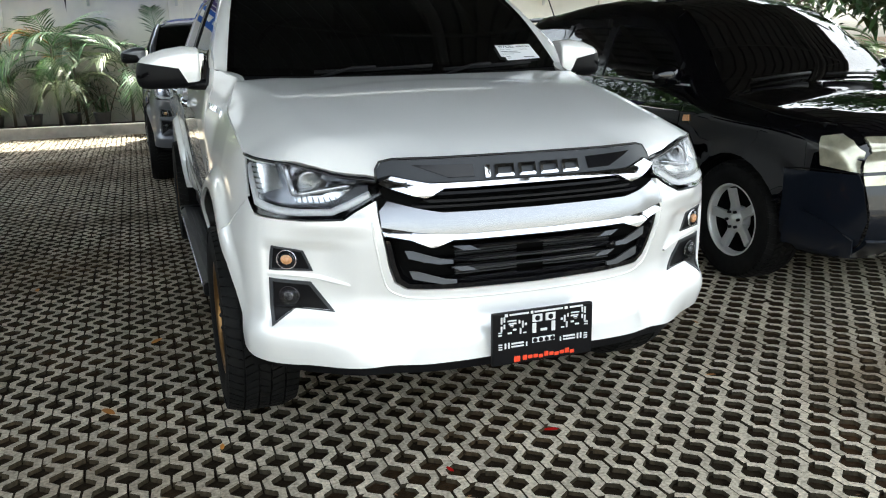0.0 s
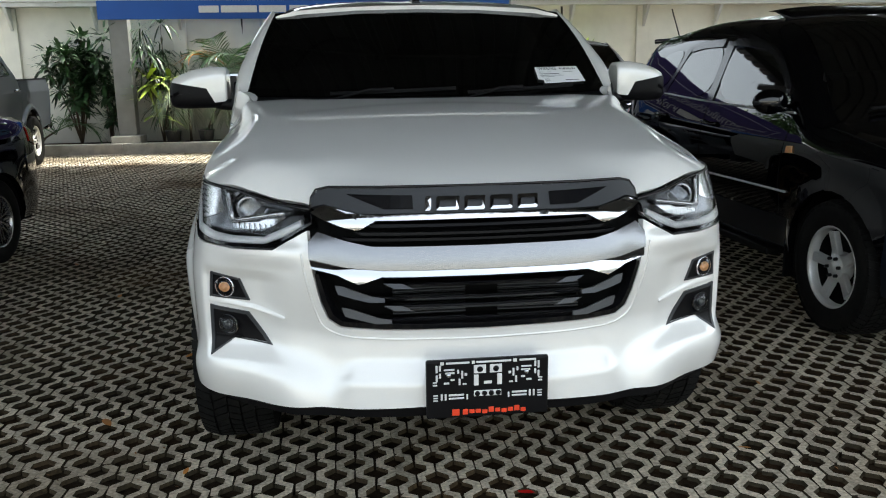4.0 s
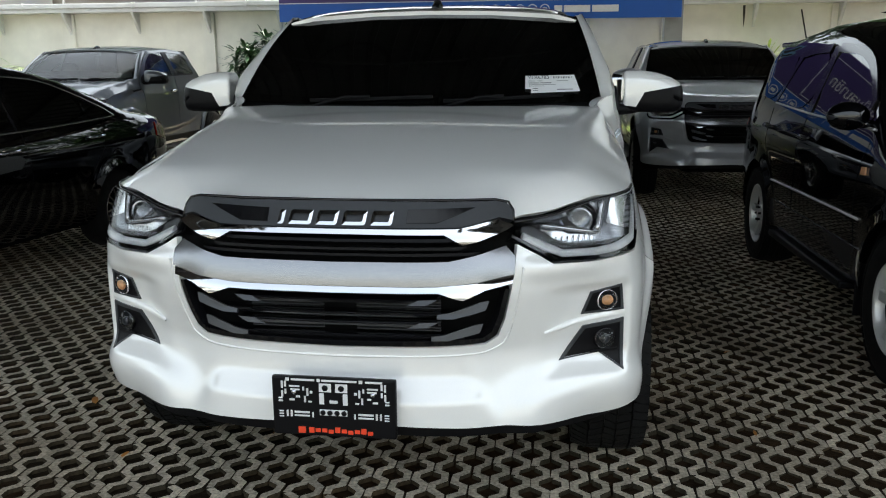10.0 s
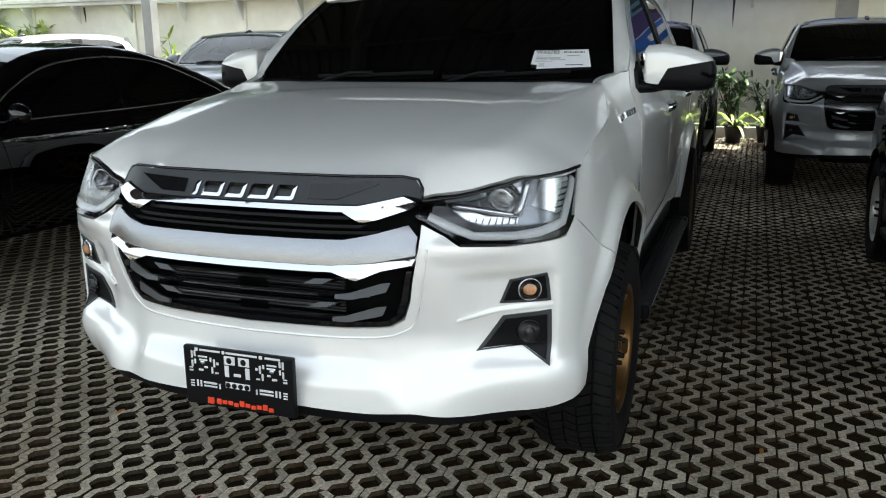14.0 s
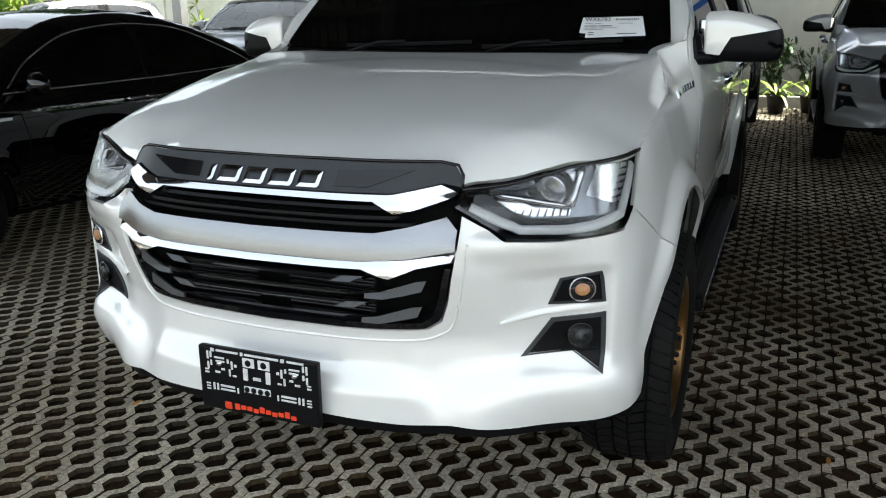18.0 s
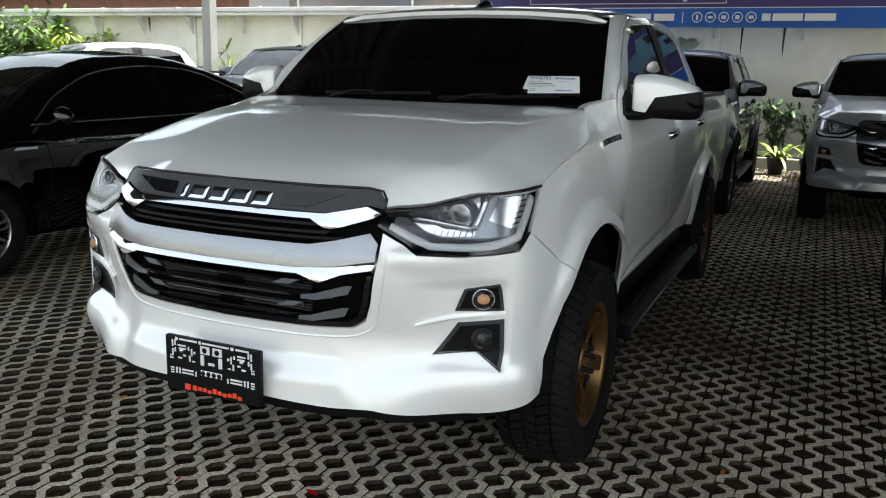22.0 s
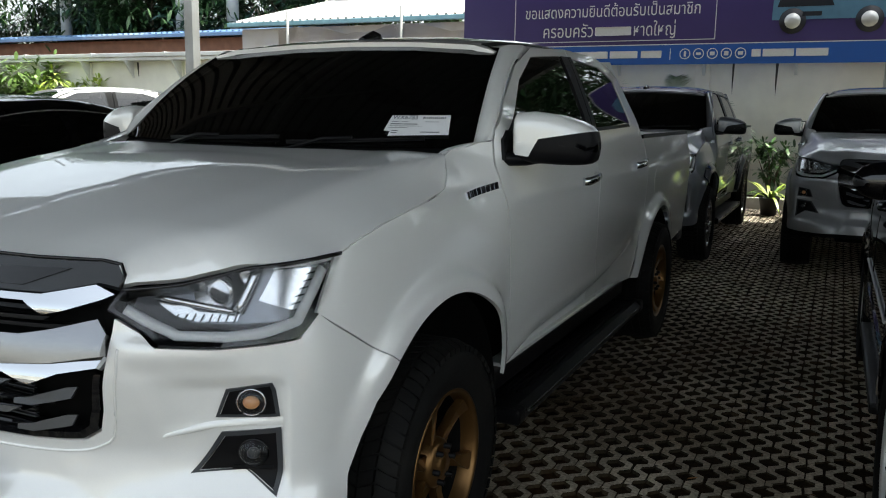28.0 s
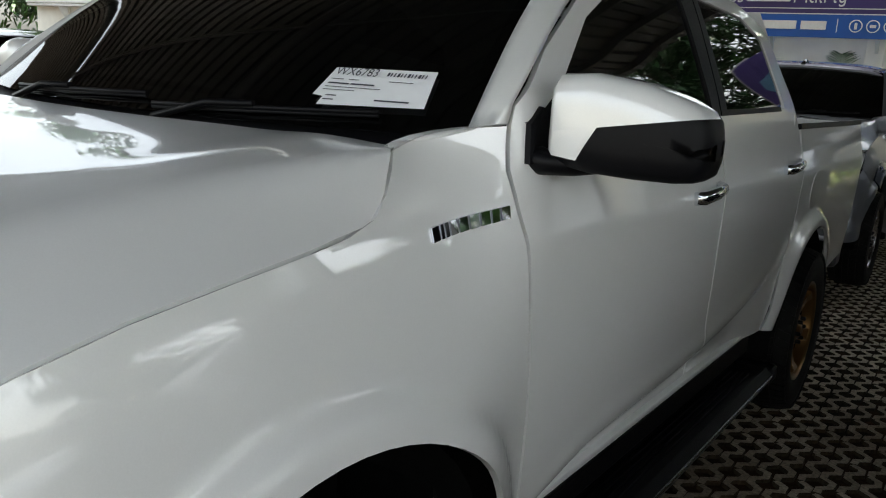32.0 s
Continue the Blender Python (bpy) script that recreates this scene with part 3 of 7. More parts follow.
def spoke(kind):
    def make():
        bm = bmesh.new()
        if kind == "six":
            prism(bm, [(-0.036, 0.035), (-0.018, 0.105), (-0.020, 0.175), (-0.032, 0.214), (0.032, 0.214), (0.020, 0.175), (0.018, 0.105), (0.036, 0.035)],
                  lambda u, v, w: Vector((0.052 + w + (0.030 if v > 0.2 else 0.012 if v > 0.15 else 0.0), u, v)), 0.03)
        elif kind == "five":
            prism(bm, [(-0.050, 0.03), (-0.027, 0.10), (-0.030, 0.205), (0.030, 0.205), (0.027, 0.10), (0.050, 0.03)],
                  lambda u, v, w: Vector((0.060 + w - 0.1 * abs(u) + (0.016 if v > 0.18 else 0.0), u, v)), 0.035)
        else:
            for off in (-0.03, 0.03):
                prism(bm, [(off * 0.5 - 0.008, 0.03), (off - 0.010, 0.21), (off + 0.010, 0.21), (off * 0.5 + 0.008, 0.03)], lambda u, v, w: Vector((0.085 + w, u, v)), 0.02)
        es = [e for e in bm.edges if e.is_manifold]
        bmesh.ops.bevel(bm, geom=es, offset=0.004, segments=2, affect="EDGES")
        return bm
    return make


def wheel(parent, x, y, sign, rim, kind="six", scale=1.0, key="t", tread_on=True):
    """A wheel: tyre with tread, barrel, spokes, hub and nuts."""
    m = pose(x, y, HUB_Z * scale, 0, 0, 0 if sign > 0 else 180) @ Matrix.Diagonal((min(scale, 1.0), scale, scale, 1))
    hub = new("wheel")
    hub.parent, hub.matrix_basis = parent, m
    shared("tyre", tyre, RUBBER, "tyre", hub)
    if tread_on:
        shared("tread", tread, RUBBER, "tread", hub)
    shared("barrel", rim_barrel(), rim, "rim", hub)
    shared("barrel_in", lambda: lathe(bmesh.new(), [(0.066, 0.2148), (0.03, 0.206), (-0.12, 0.20), (-0.12, 0.24)], steps=40), DARK, "inner_barrel", hub, "dark inside of the rim")
    n = {"six": 6, "five": 5}.get(kind, 8)
    for k in range(n):
        shared("spoke" + kind, spoke(kind), rim, "spoke", hub, m=pose(0, 0, 0, k * 360 / n + 12, 0, 0))

    def hub_disc():
        bm = bmesh.new()
        lathe(bm, [(0.03, 0.085), (0.085, 0.078), (0.098, 0.066), (0.098, 0.04), (0.108, 0.034), (0.112, 0.0)], steps=24)
        return bm
    shared("hub", hub_disc, rim, "hub", hub)

    for k in range(6):
        a = k * math.tau / 6 + 0.4
        shared("nut", lambda: lathe(bmesh.new(), [(0.09, 0.010), (0.118, 0.010), (0.122, 0.0)], steps=6), BLACK_PLASTIC, "lug_nut", hub, m=pose(0, 0.056 * math.sin(a), 0.056 * math.cos(a)))
    shared("brake", lambda: lathe(bmesh.new(), [(-0.02, 0.16), (-0.02, 0.02), (0.0, 0.02), (0.0, 0.16)], steps=32, closed=True), DARK, "brake_disc", hub)
    return hub


def housing(x0, x1, y, z, r):
    """Inner skin of a wheel arch: the upper part of a drum with its inner end."""
    def make():
        bm = bmesh.new()
        n = 20
        rows = []
        for k in range(n + 1):
            a = radians(lerp(-4, 184, k / n))
            c, q = math.cos(a) * r, math.sin(a) * r
            rows.append([bm.verts.new((x0, y, z)), bm.verts.new((x0, y + c, z + q)), bm.verts.new((x1, y + c * 1.01, z + q * 1.01))])
        for ra, rb in zip(rows, rows[1:]):
            for i in range(2):
                bm.faces.new((ra[i], ra[i + 1], rb[i + 1], rb[i])).smooth = i == 1
        return bm
    return make


def blob(centre, radii, steps=16):
    def make():
        bm = bmesh.new()
        bmesh.ops.create_uvsphere(bm, u_segments=steps, v_segments=steps // 2 + 2, radius=1.0, matrix=Matrix.Translation(centre) @ Matrix.Diagonal((*radii, 1)))
        for f in bm.faces:
            f.smooth = True
        return bm
    return make


def mirror_shell(sign, top):
    """Door mirror: a rounded wedge, painted cap above, black lower half."""
    def make():
        bm = bmesh.new()
        n, rings = 28, []
        stations = [(0.0, 0.074, 0.066), (0.010, 0.086, 0.076), (0.07, 0.094, 0.086), (0.15, 0.094, 0.090), (0.215, 0.089, 0.086), (0.248, 0.082, 0.078), (0.264, 0.070, 0.062), (0.272, 0.050, 0.042), (0.275, 0.026, 0.016)]
        for a, hz, hy in stations:
            ring = []
            for k in range(n):
                t = k * math.tau / n
                c, s = math.cos(t), math.sin(t)
                sq = (abs(c) ** 5 + abs(s) ** 5) ** (-1 / 5)
                zz = s * sq * hz + 0.012 - 0.05 * (a / 0.265) ** 2 * (1 if s > 0 else 0.3)
                ring.append(Vector((sign * (0.912 + a), 1.66 + c * sq * hy + a * 0.28, 1.372 + zz)))
            rings.append(ring)
        vs = [[bm.verts.new(p) for p in r] for r in rings]
        for r0, r1 in zip(vs, vs[1:]):
            for k in range(n):
                bm.faces.new((r0[k], r0[(k + 1) % n], r1[(k + 1) % n], r1[k])).smooth = True
        bm.faces.new(vs[0])
        bm.faces.new(vs[-1])
        bmesh.ops.recalc_face_normals(bm, faces=bm.faces)
        cut, no = Vector((sign * 1.05, 1.70, 1.385)), Vector((sign * -0.17, 0.0, 1.0))
        cut2, no2 = Vector((sign * 1.00, 1.70, 1.37)), Vector((sign * 1.0, 0.0, -0.55))
        for co, n_ in ((cut, no), (cut2, no2)):
            geom = list(bm.verts) + list(bm.edges) + list(bm.faces)
            bmesh.ops.bisect_plane(bm, geom=geom, plane_co=co, plane_no=n_)
        drop = []
        for f in bm.faces:
            c = f.calc_center_median()
            painted = (c - cut).dot(no) > 0 or ((c - cut2).dot(no2) < 0 and c.z > 1.325)
            if painted != top:
                drop.append(f)
        bmesh.ops.delete(bm, geom=drop, context="FACES")
        return bm
    return make


def logo_shapes():
    """Plain chrome bars standing for the maker's word mark."""
    bm = bmesh.new()
    x = -0.172
    z0, z1, lean = 1.0515, 1.0895, 0.004
    for w in (0.019, 0.068, 0.062, 0.068, 0.062):
        outer = [(x, z0), (x + w - 0.005, z0), (x + w, z0 + 0.005), (x + w + lean, z1), (x + 0.005 + lean, z1), (x + lean, z1 - 0.005)]
        cx, cz = x + (w + lean) / 2, (z0 + z1) / 2
        t = 0.0095
        kx, kz = max(0.0, 1 - 2 * t / w), 1 - 2 * t / (z1 - z0)
        inner = [(cx + (a - cx) * kx, cz + (b - cz) * kz) for a, b in outer]
        rows = [[bm.verts.new(front(a, b, p)) for a, b in ring] for ring, p in ((outer, 0.004), (outer, 0.013), (inner, 0.016 if kx else 0.014), (inner, 0.004))]
        for ra, rb in zip(rows, rows[1:]):
            for i in range(6):
                bm.faces.new((ra[i], ra[(i + 1) % 6], rb[(i + 1) % 6], rb[i]))
        x += w + 0.0145
    bmesh.ops.remove_doubles(bm, verts=bm.verts, dist=0.0002)
    bmesh.ops.recalc_face_normals(bm, faces=bm.faces)
    return bm


def build_pickup(m, paint, label, name="pickup_truck", wheel_mat=BRONZE, kind="six", hero=False, lower=None, glass=GLASS_TINT, group="", flare=None):
    root = thing(name, m, label, "pickup truck", group)
    P = lambda key, make, mat, nm, parent=root, lab="": shared(key, make, mat, nm, parent, lab)
    bump_mat = lower or paint
    # face
    P("bumper", lambda: panel([mirrored(BUMPER)], front, (0.013, 0.0085), (0, -1, 0), 0.02), bump_mat, "front_bumper")
    # thin black lip, deepened to stand in for the shadow under the bumper
    P("lip_shade", lambda: panel([mirrored([(0, 0.425), (0.55, 0.405), (0.78, 0.39), (0.90, 0.41), (0.90, 0.455), (0.70, 0.46), (0.57, 0.478), (0, 0.49)])], lambda s, z: front(s, z, -0.03), (0.06, 0.03), (0, -1, 0), 0.0),
      BLACK_PLASTIC, "lower_valance")
    grille_back = P("grille_back", lambda: panel([mirrored([(0, 0.69), (0.44, 0.70), (0.49, 0.76), (0.52, 0.9), (0.52, 1.04), (0.48, 1.10), (0, 1.112)])],
                    lambda s, z: front(s, z, -0.075), (0.08, 0.05), (0, -1, 0), 0.0), DARK, "grille")

    def G(key, half, mat, nm, proud=0.0, rim=0.03, lab="", tilt=0.0, bulge=0.0, step=(0.037, 0.0093)):
        high, low = max(p[1] for p in half), min(p[1] for p in half)
        return shared(key, lambda: panel([mirrored(half)], lambda s, z: front(s, z, proud + (high - z) * tilt + bulge * math.sin(math.pi * (z - low) / (high - low))), step, (0, -1, 0), rim), mat, nm, grille_back, lab)
    G("g_rim", [(0, 0.690), (0.30, 0.693), (0.435, 0.698), (0.473, 0.72), (0.495, 0.775), (0.515, 0.865), (0.50, 0.865), (0.478, 0.78), (0.458, 0.733), (0.43, 0.715), (0.30, 0.710), (0, 0.707)],
      GLOSS_BLACK, "surround", 0.002)
    G("g_trim", [(0, 1.044), (0.36, 1.044), (0.474, 1.066), (0.500, 1.060), (0.519, 1.055), (0.514, 1.082), (0.498, 1.102), (0.46, 1.111), (0, 1.114)], GUNMETAL, "upper_trim", 0.004)
    for sg in (1, -1):
        shared("g_pocket%d" % sg, lambda sg=sg: panel([[(sg * 0.205, 1.057), (sg * 0.29, 1.057), (sg * 0.40, 1.097), (sg * 0.205, 1.093)]], lambda s, z: front(s, z, 0.008), (0.04, 0.02), (0, -1, 0), 0.006),
               GLOSS_BLACK, "pocket", grille_back)
    G("g_chrome1", [(0, 1.042), (0.355, 1.042), (0.475, 1.064), (0.522, 1.043), (0.50, 1.032), (0.42, 1.008), (0.37, 0.998), (0.315, 1.027), (0, 1.029)], CHROME, "chrome_bar", 0.016, tilt=-0.25, bulge=0.004, step=(0.037, 0.005))
    G("g_satin", [(0, 0.955), (0.33, 0.956), (0.41, 0.970), (0.500, 0.990), (0.531, 0.960), (0.531, 0.912), (0.42, 0.897), (0.30, 0.889), (0, 0.889)], SATIN, "silver_bar", 0.002, 0.03, "satin silver bar", tilt=0.22, bulge=0.010)
    G("g_chrome2", [(0, 0.888), (0.30, 0.888), (0.42, 0.896), (0.530, 0.911), (0.523, 0.886), (0.44, 0.874), (0.375, 0.850), (0.36, 0.853), (0.305, 0.872), (0, 0.872)], CHROME, "chrome_bar", 0.012, 0.03, tilt=0.34, bulge=0.005, step=(0.037, 0.004))
    for i, (z, xe) in enumerate([(0.839, 0.355), (0.795, 0.452), (0.766, 0.355), (0.722, 0.432)]):
        def slat_bar(z=z, xe=xe):
            bm = bmesh.new()
            rows = []
            for k in range(25):
                q = lerp(-xe + 0.06, xe - 0.06, k / 24)
                rows.append([bm.verts.new(front(q, z + dz, p)) for dz, p in ((0.007, -0.050), (0.006, -0.006), (0.001, 0.000), (-0.006, -0.004), (-0.007, -0.050))])
            for ra, rb in zip(rows, rows[1:]):
                for j in range(4):
                    bm.faces.new((ra[j], rb[j], rb[j + 1], ra[j + 1]))
            bmesh.ops.recalc_face_normals(bm, faces=bm.faces)
            return bm
        bar = P("g_slat%d" % i, slat_bar, GLOSS_BLACK, "slat", grille_back)
        for sg in (1, -1):
            if i % 2:
                blade_poly = [(xe - 0.155, z - 0.007), (xe - 0.108, z - 0.008), (xe - 0.012, z + 0.011), (xe - 0.002, z + 0.036), (xe - 0.028, z + 0.035), (xe - 0.118, z + 0.009), (xe - 0.155, z + 0.005)]
            else:
                blade_poly = [(0.212, z - 0.008), (0.268, z - 0.007), (0.300, z + 0.008), (0.245, z + 0.007)]
            shared("g_blade%d%d" % (i, sg), lambda sg=sg, zz=z, poly=blade_poly: panel([[(sg * q, w) for q, w in poly]], lambda q, w: front(q, w, 0.010 - (w - zz) * 0.55), (0.2, 0.2), (0, -1, 0), 0.008), SLAT_GREY, "blade", bar, "dark metallic blade at the slat's end")
    for i, (z, xe) in enumerate([(1.008, 0.33), (0.985, 0.36), (0.968, 0.40)]):
        G("g_fin%d" % i, [(0, z - 0.003), (xe, z - 0.003), (xe + 0.02, z + 0.006), (0, z + 0.004)], BLACK_PLASTIC, "slat", -0.014)
    if hero:
        for x0, x1 in ((-0.27, -0.05), (0.05, 0.30)):
            for k in range(14):
                shared("core%.2f" % x0, lambda x0=x0, x1=x1: boxed((x0, 0.075, 0), (x1, 0.085, 0.003)), GUNMETAL, "cooling_fin", grille_back, m=pose(0, 0, 0.735 + k * 0.0085))
        P("camera_eye", blob((0.0, 0.028, 0.862), (0.010, 0.012, 0.008)), GLOSS_BLACK, "parking_camera", grille_back)
    # black tube added to draw the dark gap between hood and trim
    edge = [(0.521, 1.050), (0.517, 1.082), (0.501, 1.104), (0.46, 1.1135), (0.30, 1.1155), (0, 1.116)]
    P("g_gap", lambda: tube(bmesh.new(), [front(-q, z, 0.001) for q, z in edge] + [front(q, z, 0.001) for q, z in reversed(edge[:-1])], 0.0045, 6), GLOSS_BLACK, "seal", grille_back, "thin black line drawn for the dark gap round the trim")
    P("logo", logo_shapes, CHROME, "emblem", grille_back, "five plain chrome frames in a row")
    # lamps
    for sg in (1, -1):
        flip = lambda poly: [(sg * s, z) for s, z in poly]
        lamp = shared("lamp_back%d" % sg, lambda: panel([flip(HEADLIGHT)], lambda s, z: front(s, z, -0.055), (0.06, 0.04), (0, -1, 0), 0.0), GLOSS_BLACK, "headlight", root)
        edge = HEADLIGHT
        cx, cz = sum(p[0] for p in edge) / len(edge), sum(p[1] for p in edge) / len(edge)
        ring = []
        inner = [(cx + (s - cx) * 0.968, cz + (z - cz) * 0.925) for s, z in edge]
        for i in range(len(edge)):
            j = (i + 1) % len(edge)
            ring.append(flip([edge[i], edge[j], inner[j], inner[i]]))
        shared("lamp_rim%d" % sg, lambda: panel(ring, lambda s, z: front(s, z, -0.002), (0.05, 0.03), (0, -1, 0), 0.05), GLOSS_BLACK, "bezel", lamp)
        guide = [(0.545, 1.006), (sx(0.595), 0.972), (sx(0.645), 0.951), (sx(0.75), 0.949), (sx(0.80), 0.955), (sy(0.335), 0.975), (sy(0.405), 1.085)]

        def light_guide(sg=sg):
            bm = bmesh.new()
            pts = []
            for a, b in zip(guide, guide[1:]):
                for k in range(5):
                    pts.append((lerp(a[0], b[0], k / 5), lerp(a[1], b[1], k / 5)))
            pts.append(guide[-1])
            tube(bm, [front(sg * s, z, -0.016) for s, z in pts], 0.0135, 8)
            return bm
        shared("lamp_guide%d" % sg, light_guide, LED_WHITE, "light_guide", lamp)

        def upper_guide(sg=sg):
            bm = bmesh.new()
            tube(bm, [front(sg * lerp(0.60, sx(0.76), k / 8), lerp(1.028, 1.0, k / 8), -0.025) for k in range(9)], 0.009, 8)
            tube(bm, [front(sg * lerp(sx(0.76), sx(0.80), k / 6), lerp(1.0, 1.088, k / 6), -0.03) for k in range(7)], 0.012, 8)
            return bm
        shared("lamp_guide_b%d" % sg, upper_guide, LAMP_SILVER, "inner_guide", lamp)
        for key, poly in (("out", [(sy(0.315), 0.995), (sy(0.345), 0.985), (sy(0.405), 1.085), (sx(0.83), 1.088), (sx(0.80), 1.02)]), ("low", [(sx(0.575), 1.012), (sx(0.62), 0.985), (sx(0.665), 0.975), (sx(0.755), 0.975), (sx(0.76), 0.990), (sx(0.665), 0.995), (sx(0.60), 1.022)])):
            shared("lamp_r%s%d" % (key, sg), lambda poly=poly: panel([flip(poly)], lambda s, z: front(s, z, -0.045), (0.014, 0.03), (0, -1, 0), 0.01), LAMP_SILVER, "reflector", lamp)
        if hero:
            for k in range(9):
                q = lerp(sx(0.60), sx(0.75), k / 8)
                part("reflector_rib", tube(bmesh.new(), [front(sg * q, 0.974, -0.034), front(sg * (q + 0.006), 0.992, -0.040)], 0.0016, 4), GLOSS_BLACK, lamp)
            for k in range(6):
                z, q = lerp(0.995, 1.075, k / 5), lerp(sy(0.315), sy(0.365), k / 5)
                part("reflector_rib", tube(bmesh.new(), [front(sg * q, z, -0.030), front(sg * (q + 0.045), z + 0.006, -0.030)], 0.002, 4), GLOSS_BLACK, lamp)
        bowl = [(cx + (s - cx) * 0.80, cz + (z - cz) * 0.72) for s, z in edge]
        shared("lamp_bowl%d" % sg, lambda bowl=bowl: panel([flip(bowl)], lambda s, z: front(s, z, -0.052), (0.03, 0.03), (0, -1, 0), 0.0), LAMP_GREY, "lamp_bowl", lamp, "grey metallic lining of the lamp")
        refl = [(sx(0.64), 1.035), (sx(0.665), 1.004), (sx(0.755), 1.002), (sx(0.785), 1.075), (sx(0.74), 1.082), (sx(0.66), 1.065)]
        shared("lamp_refl%d" % sg, lambda: panel([flip(refl)], lambda s, z: front(s, z, -0.04), (0.03, 0.02), (0, -1, 0), 0.01), LAMP_SILVER, "reflector", lamp)
        c = front(sg * sx(0.712), 1.040, -0.030)
        shared("lamp_proj%d" % sg, lambda: lathe(bmesh.new(), [(0.02, 0.036), (-0.012, 0.036), (-0.012, 0.031), (0.01, 0.031)], "y", c, 24), LAMP_SILVER, "projector_ring", lamp)
        shared("lamp_hood%d" % sg, lambda: lathe(bmesh.new(), [(0.03, 0.047), (0.0, 0.047), (-0.004, 0.043), (0.0, 0.040), (0.03, 0.038)], "y", c, 28), GLOSS_BLACK, "projector_shroud", lamp)
        shared("lamp_lens%d" % sg, blob(c, (0.030, 0.024, 0.030), 20), GLASS_CLEAR, "projector_lens", lamp)
        cover = shared("lamp_cover%d" % sg, lambda: panel([flip(HEADLIGHT)], lambda s, z: front(s, z, 0.003), (0.03, 0.02), (0, -1, 0), 0.0), GLASS_CLEAR, "lens_cover", lamp)
        cover.visible_shadow = False
        # black tube added to draw the dark gap over the lamp
        line = [(s, z + 0.001) for s, z in LAMP_TOP]
        shared("lamp_gap%d" % sg, lambda line=line: tube(bmesh.new(), [front(sg * s, z, -0.001) for s, z in line], 0.0055, 6), GLOSS_BLACK, "seal", lamp, "thin black line drawn for the dark gap under the hood edge")
        # pods in the bumper
        turn = [(sx(0.735), 0.824), (sx(0.822), 0.840), (sx(0.828), 0.757), (sx(0.708), 0.755)]
        fog = [(sx(0.715), 0.716), (sx(0.829), 0.730), (sx(0.832), 0.570), (sx(0.765), 0.626), (sx(0.645), 0.612)]
        for key, poly, lx, lz, r, mat, nm in (("turn", turn, 0.784, 0.794, (0.040, 0.016, 0.031), GLASS_CLEAR, "turn_lamp"), ("fog", fog, 0.782, 0.668, (0.037, 0.02, 0.033), GLASS_CLEAR, "fog_lamp")):
            px, pz = sum(p[0] for p in poly) / len(poly), sum(p[1] for p in poly) / len(poly)
            inset = [(px + (a - px) * 0.86, pz + (b - pz) * 0.84) for a, b in poly]
            ring = [flip([poly[i], poly[(i + 1) % len(poly)], inset[(i + 1) % len(poly)], inset[i]]) for i in range(len(poly))]
            pod = shared("pod_%s%d" % (key, sg), lambda ring=ring: panel(ring, lambda s, z: front(s, z, 0.005), (0.03, 0.02), (0, -1, 0), 0.01), GUNMETAL, nm, root, "dark grey bezel with a round lamp")
            # black inset paints the shade of a deep recess; it lies flat
            shared("podin_%s%d" % (key, sg), lambda inset=inset: panel([flip(inset)], lambda s, z: front(s, z, 0.0015), (0.03, 0.02), (0, -1, 0), 0.0), BLACK_PLASTIC, "recess", pod)
            q = front(sg * sx(lx), lz, 0.004)
            tilt = pose(*q, 0, 0, sg * 28)
            shared("podcup_" + key, lambda r=r: lathe(bmesh.new(), [(0.0, r[2] * 1.06), (-0.006, r[2] * 1.03), (-0.004, r[2] * 0.97), (0.012, r[2] * 0.9), (0.014, 0.0)], "y", (0, 0, 0), 24),
                   GLOSS_BLACK if key == "fog" else LAMP_SILVER, "cup", pod, m=tilt)
            lens = shared("podlens_" + key, blob((0, 0, 0), r, 16), mat, "lens", pod, m=tilt)
            lens.visible_shadow = False
            shared("podbulb_" + key, blob((0, -0.002, 0), (0.019, 0.012, 0.015) if key == "turn" else (0.014, 0.010, 0.013), 12), AMBER if key == "turn" else GUNMETAL, "bulb", pod, m=tilt)
            if key == "fog":
                shared("podbar", lambda: boxed((-0.05, -0.006, -0.040), (0.045, 0.0, -0.033), 0.002), BLACK_PLASTIC, "strip", pod, m=tilt)
    for sg in (1, -1):
        def fin(sg=sg):
            bm = bmesh.new()
            pts = [(sx(0.60), 0.705), (sx(0.70), 0.734), (sx(0.80), 0.742), (sx(0.832), 0.744)]
            rows = []
            for s, z in pts:
                k = (s - pts[0][0]) / (pts[-1][0] - pts[0][0])
                rows.append([bm.verts.new(front(sg * s, z + dz, p)) for dz, p in ((-0.012 * k - 0.006, -0.004), (0.0, 0.006 + 0.014 * math.sin(math.pi * min(1, k + 0.2))), (0.010 * k + 0.008, -0.004))])
            for a, b in zip(rows, rows[1:]):
                for k in range(2):
                    bm.faces.new((a[k], a[k + 1], b[k + 1], b[k])).smooth = True
            bmesh.ops.recalc_face_normals(bm, faces=bm.faces)
            if sum(f.normal.y for f in bm.faces) > 0:
                bmesh.ops.reverse_faces(bm, faces=bm.faces)
            return bm
        shared("fin%d" % sg, fin, bump_mat, "bumper_fin", root)
    BEAD = [(0, 0.655), (0.30, 0.658), (0.44, 0.664), (0.50, 0.690), (0.525, 0.760), (0.548, 0.860), (0.556, 0.925)]

    def bead():
        half_line = [BEAD[0]]
        for (xa, za), (xb, zb) in zip(BEAD, BEAD[1:]):
            half_line += [(lerp(xa, xb, k / 5), lerp(za, zb, k / 5)) for k in range(1, 6)]
        line = [(-q, z) for q, z in reversed(half_line[1:])] + half_line
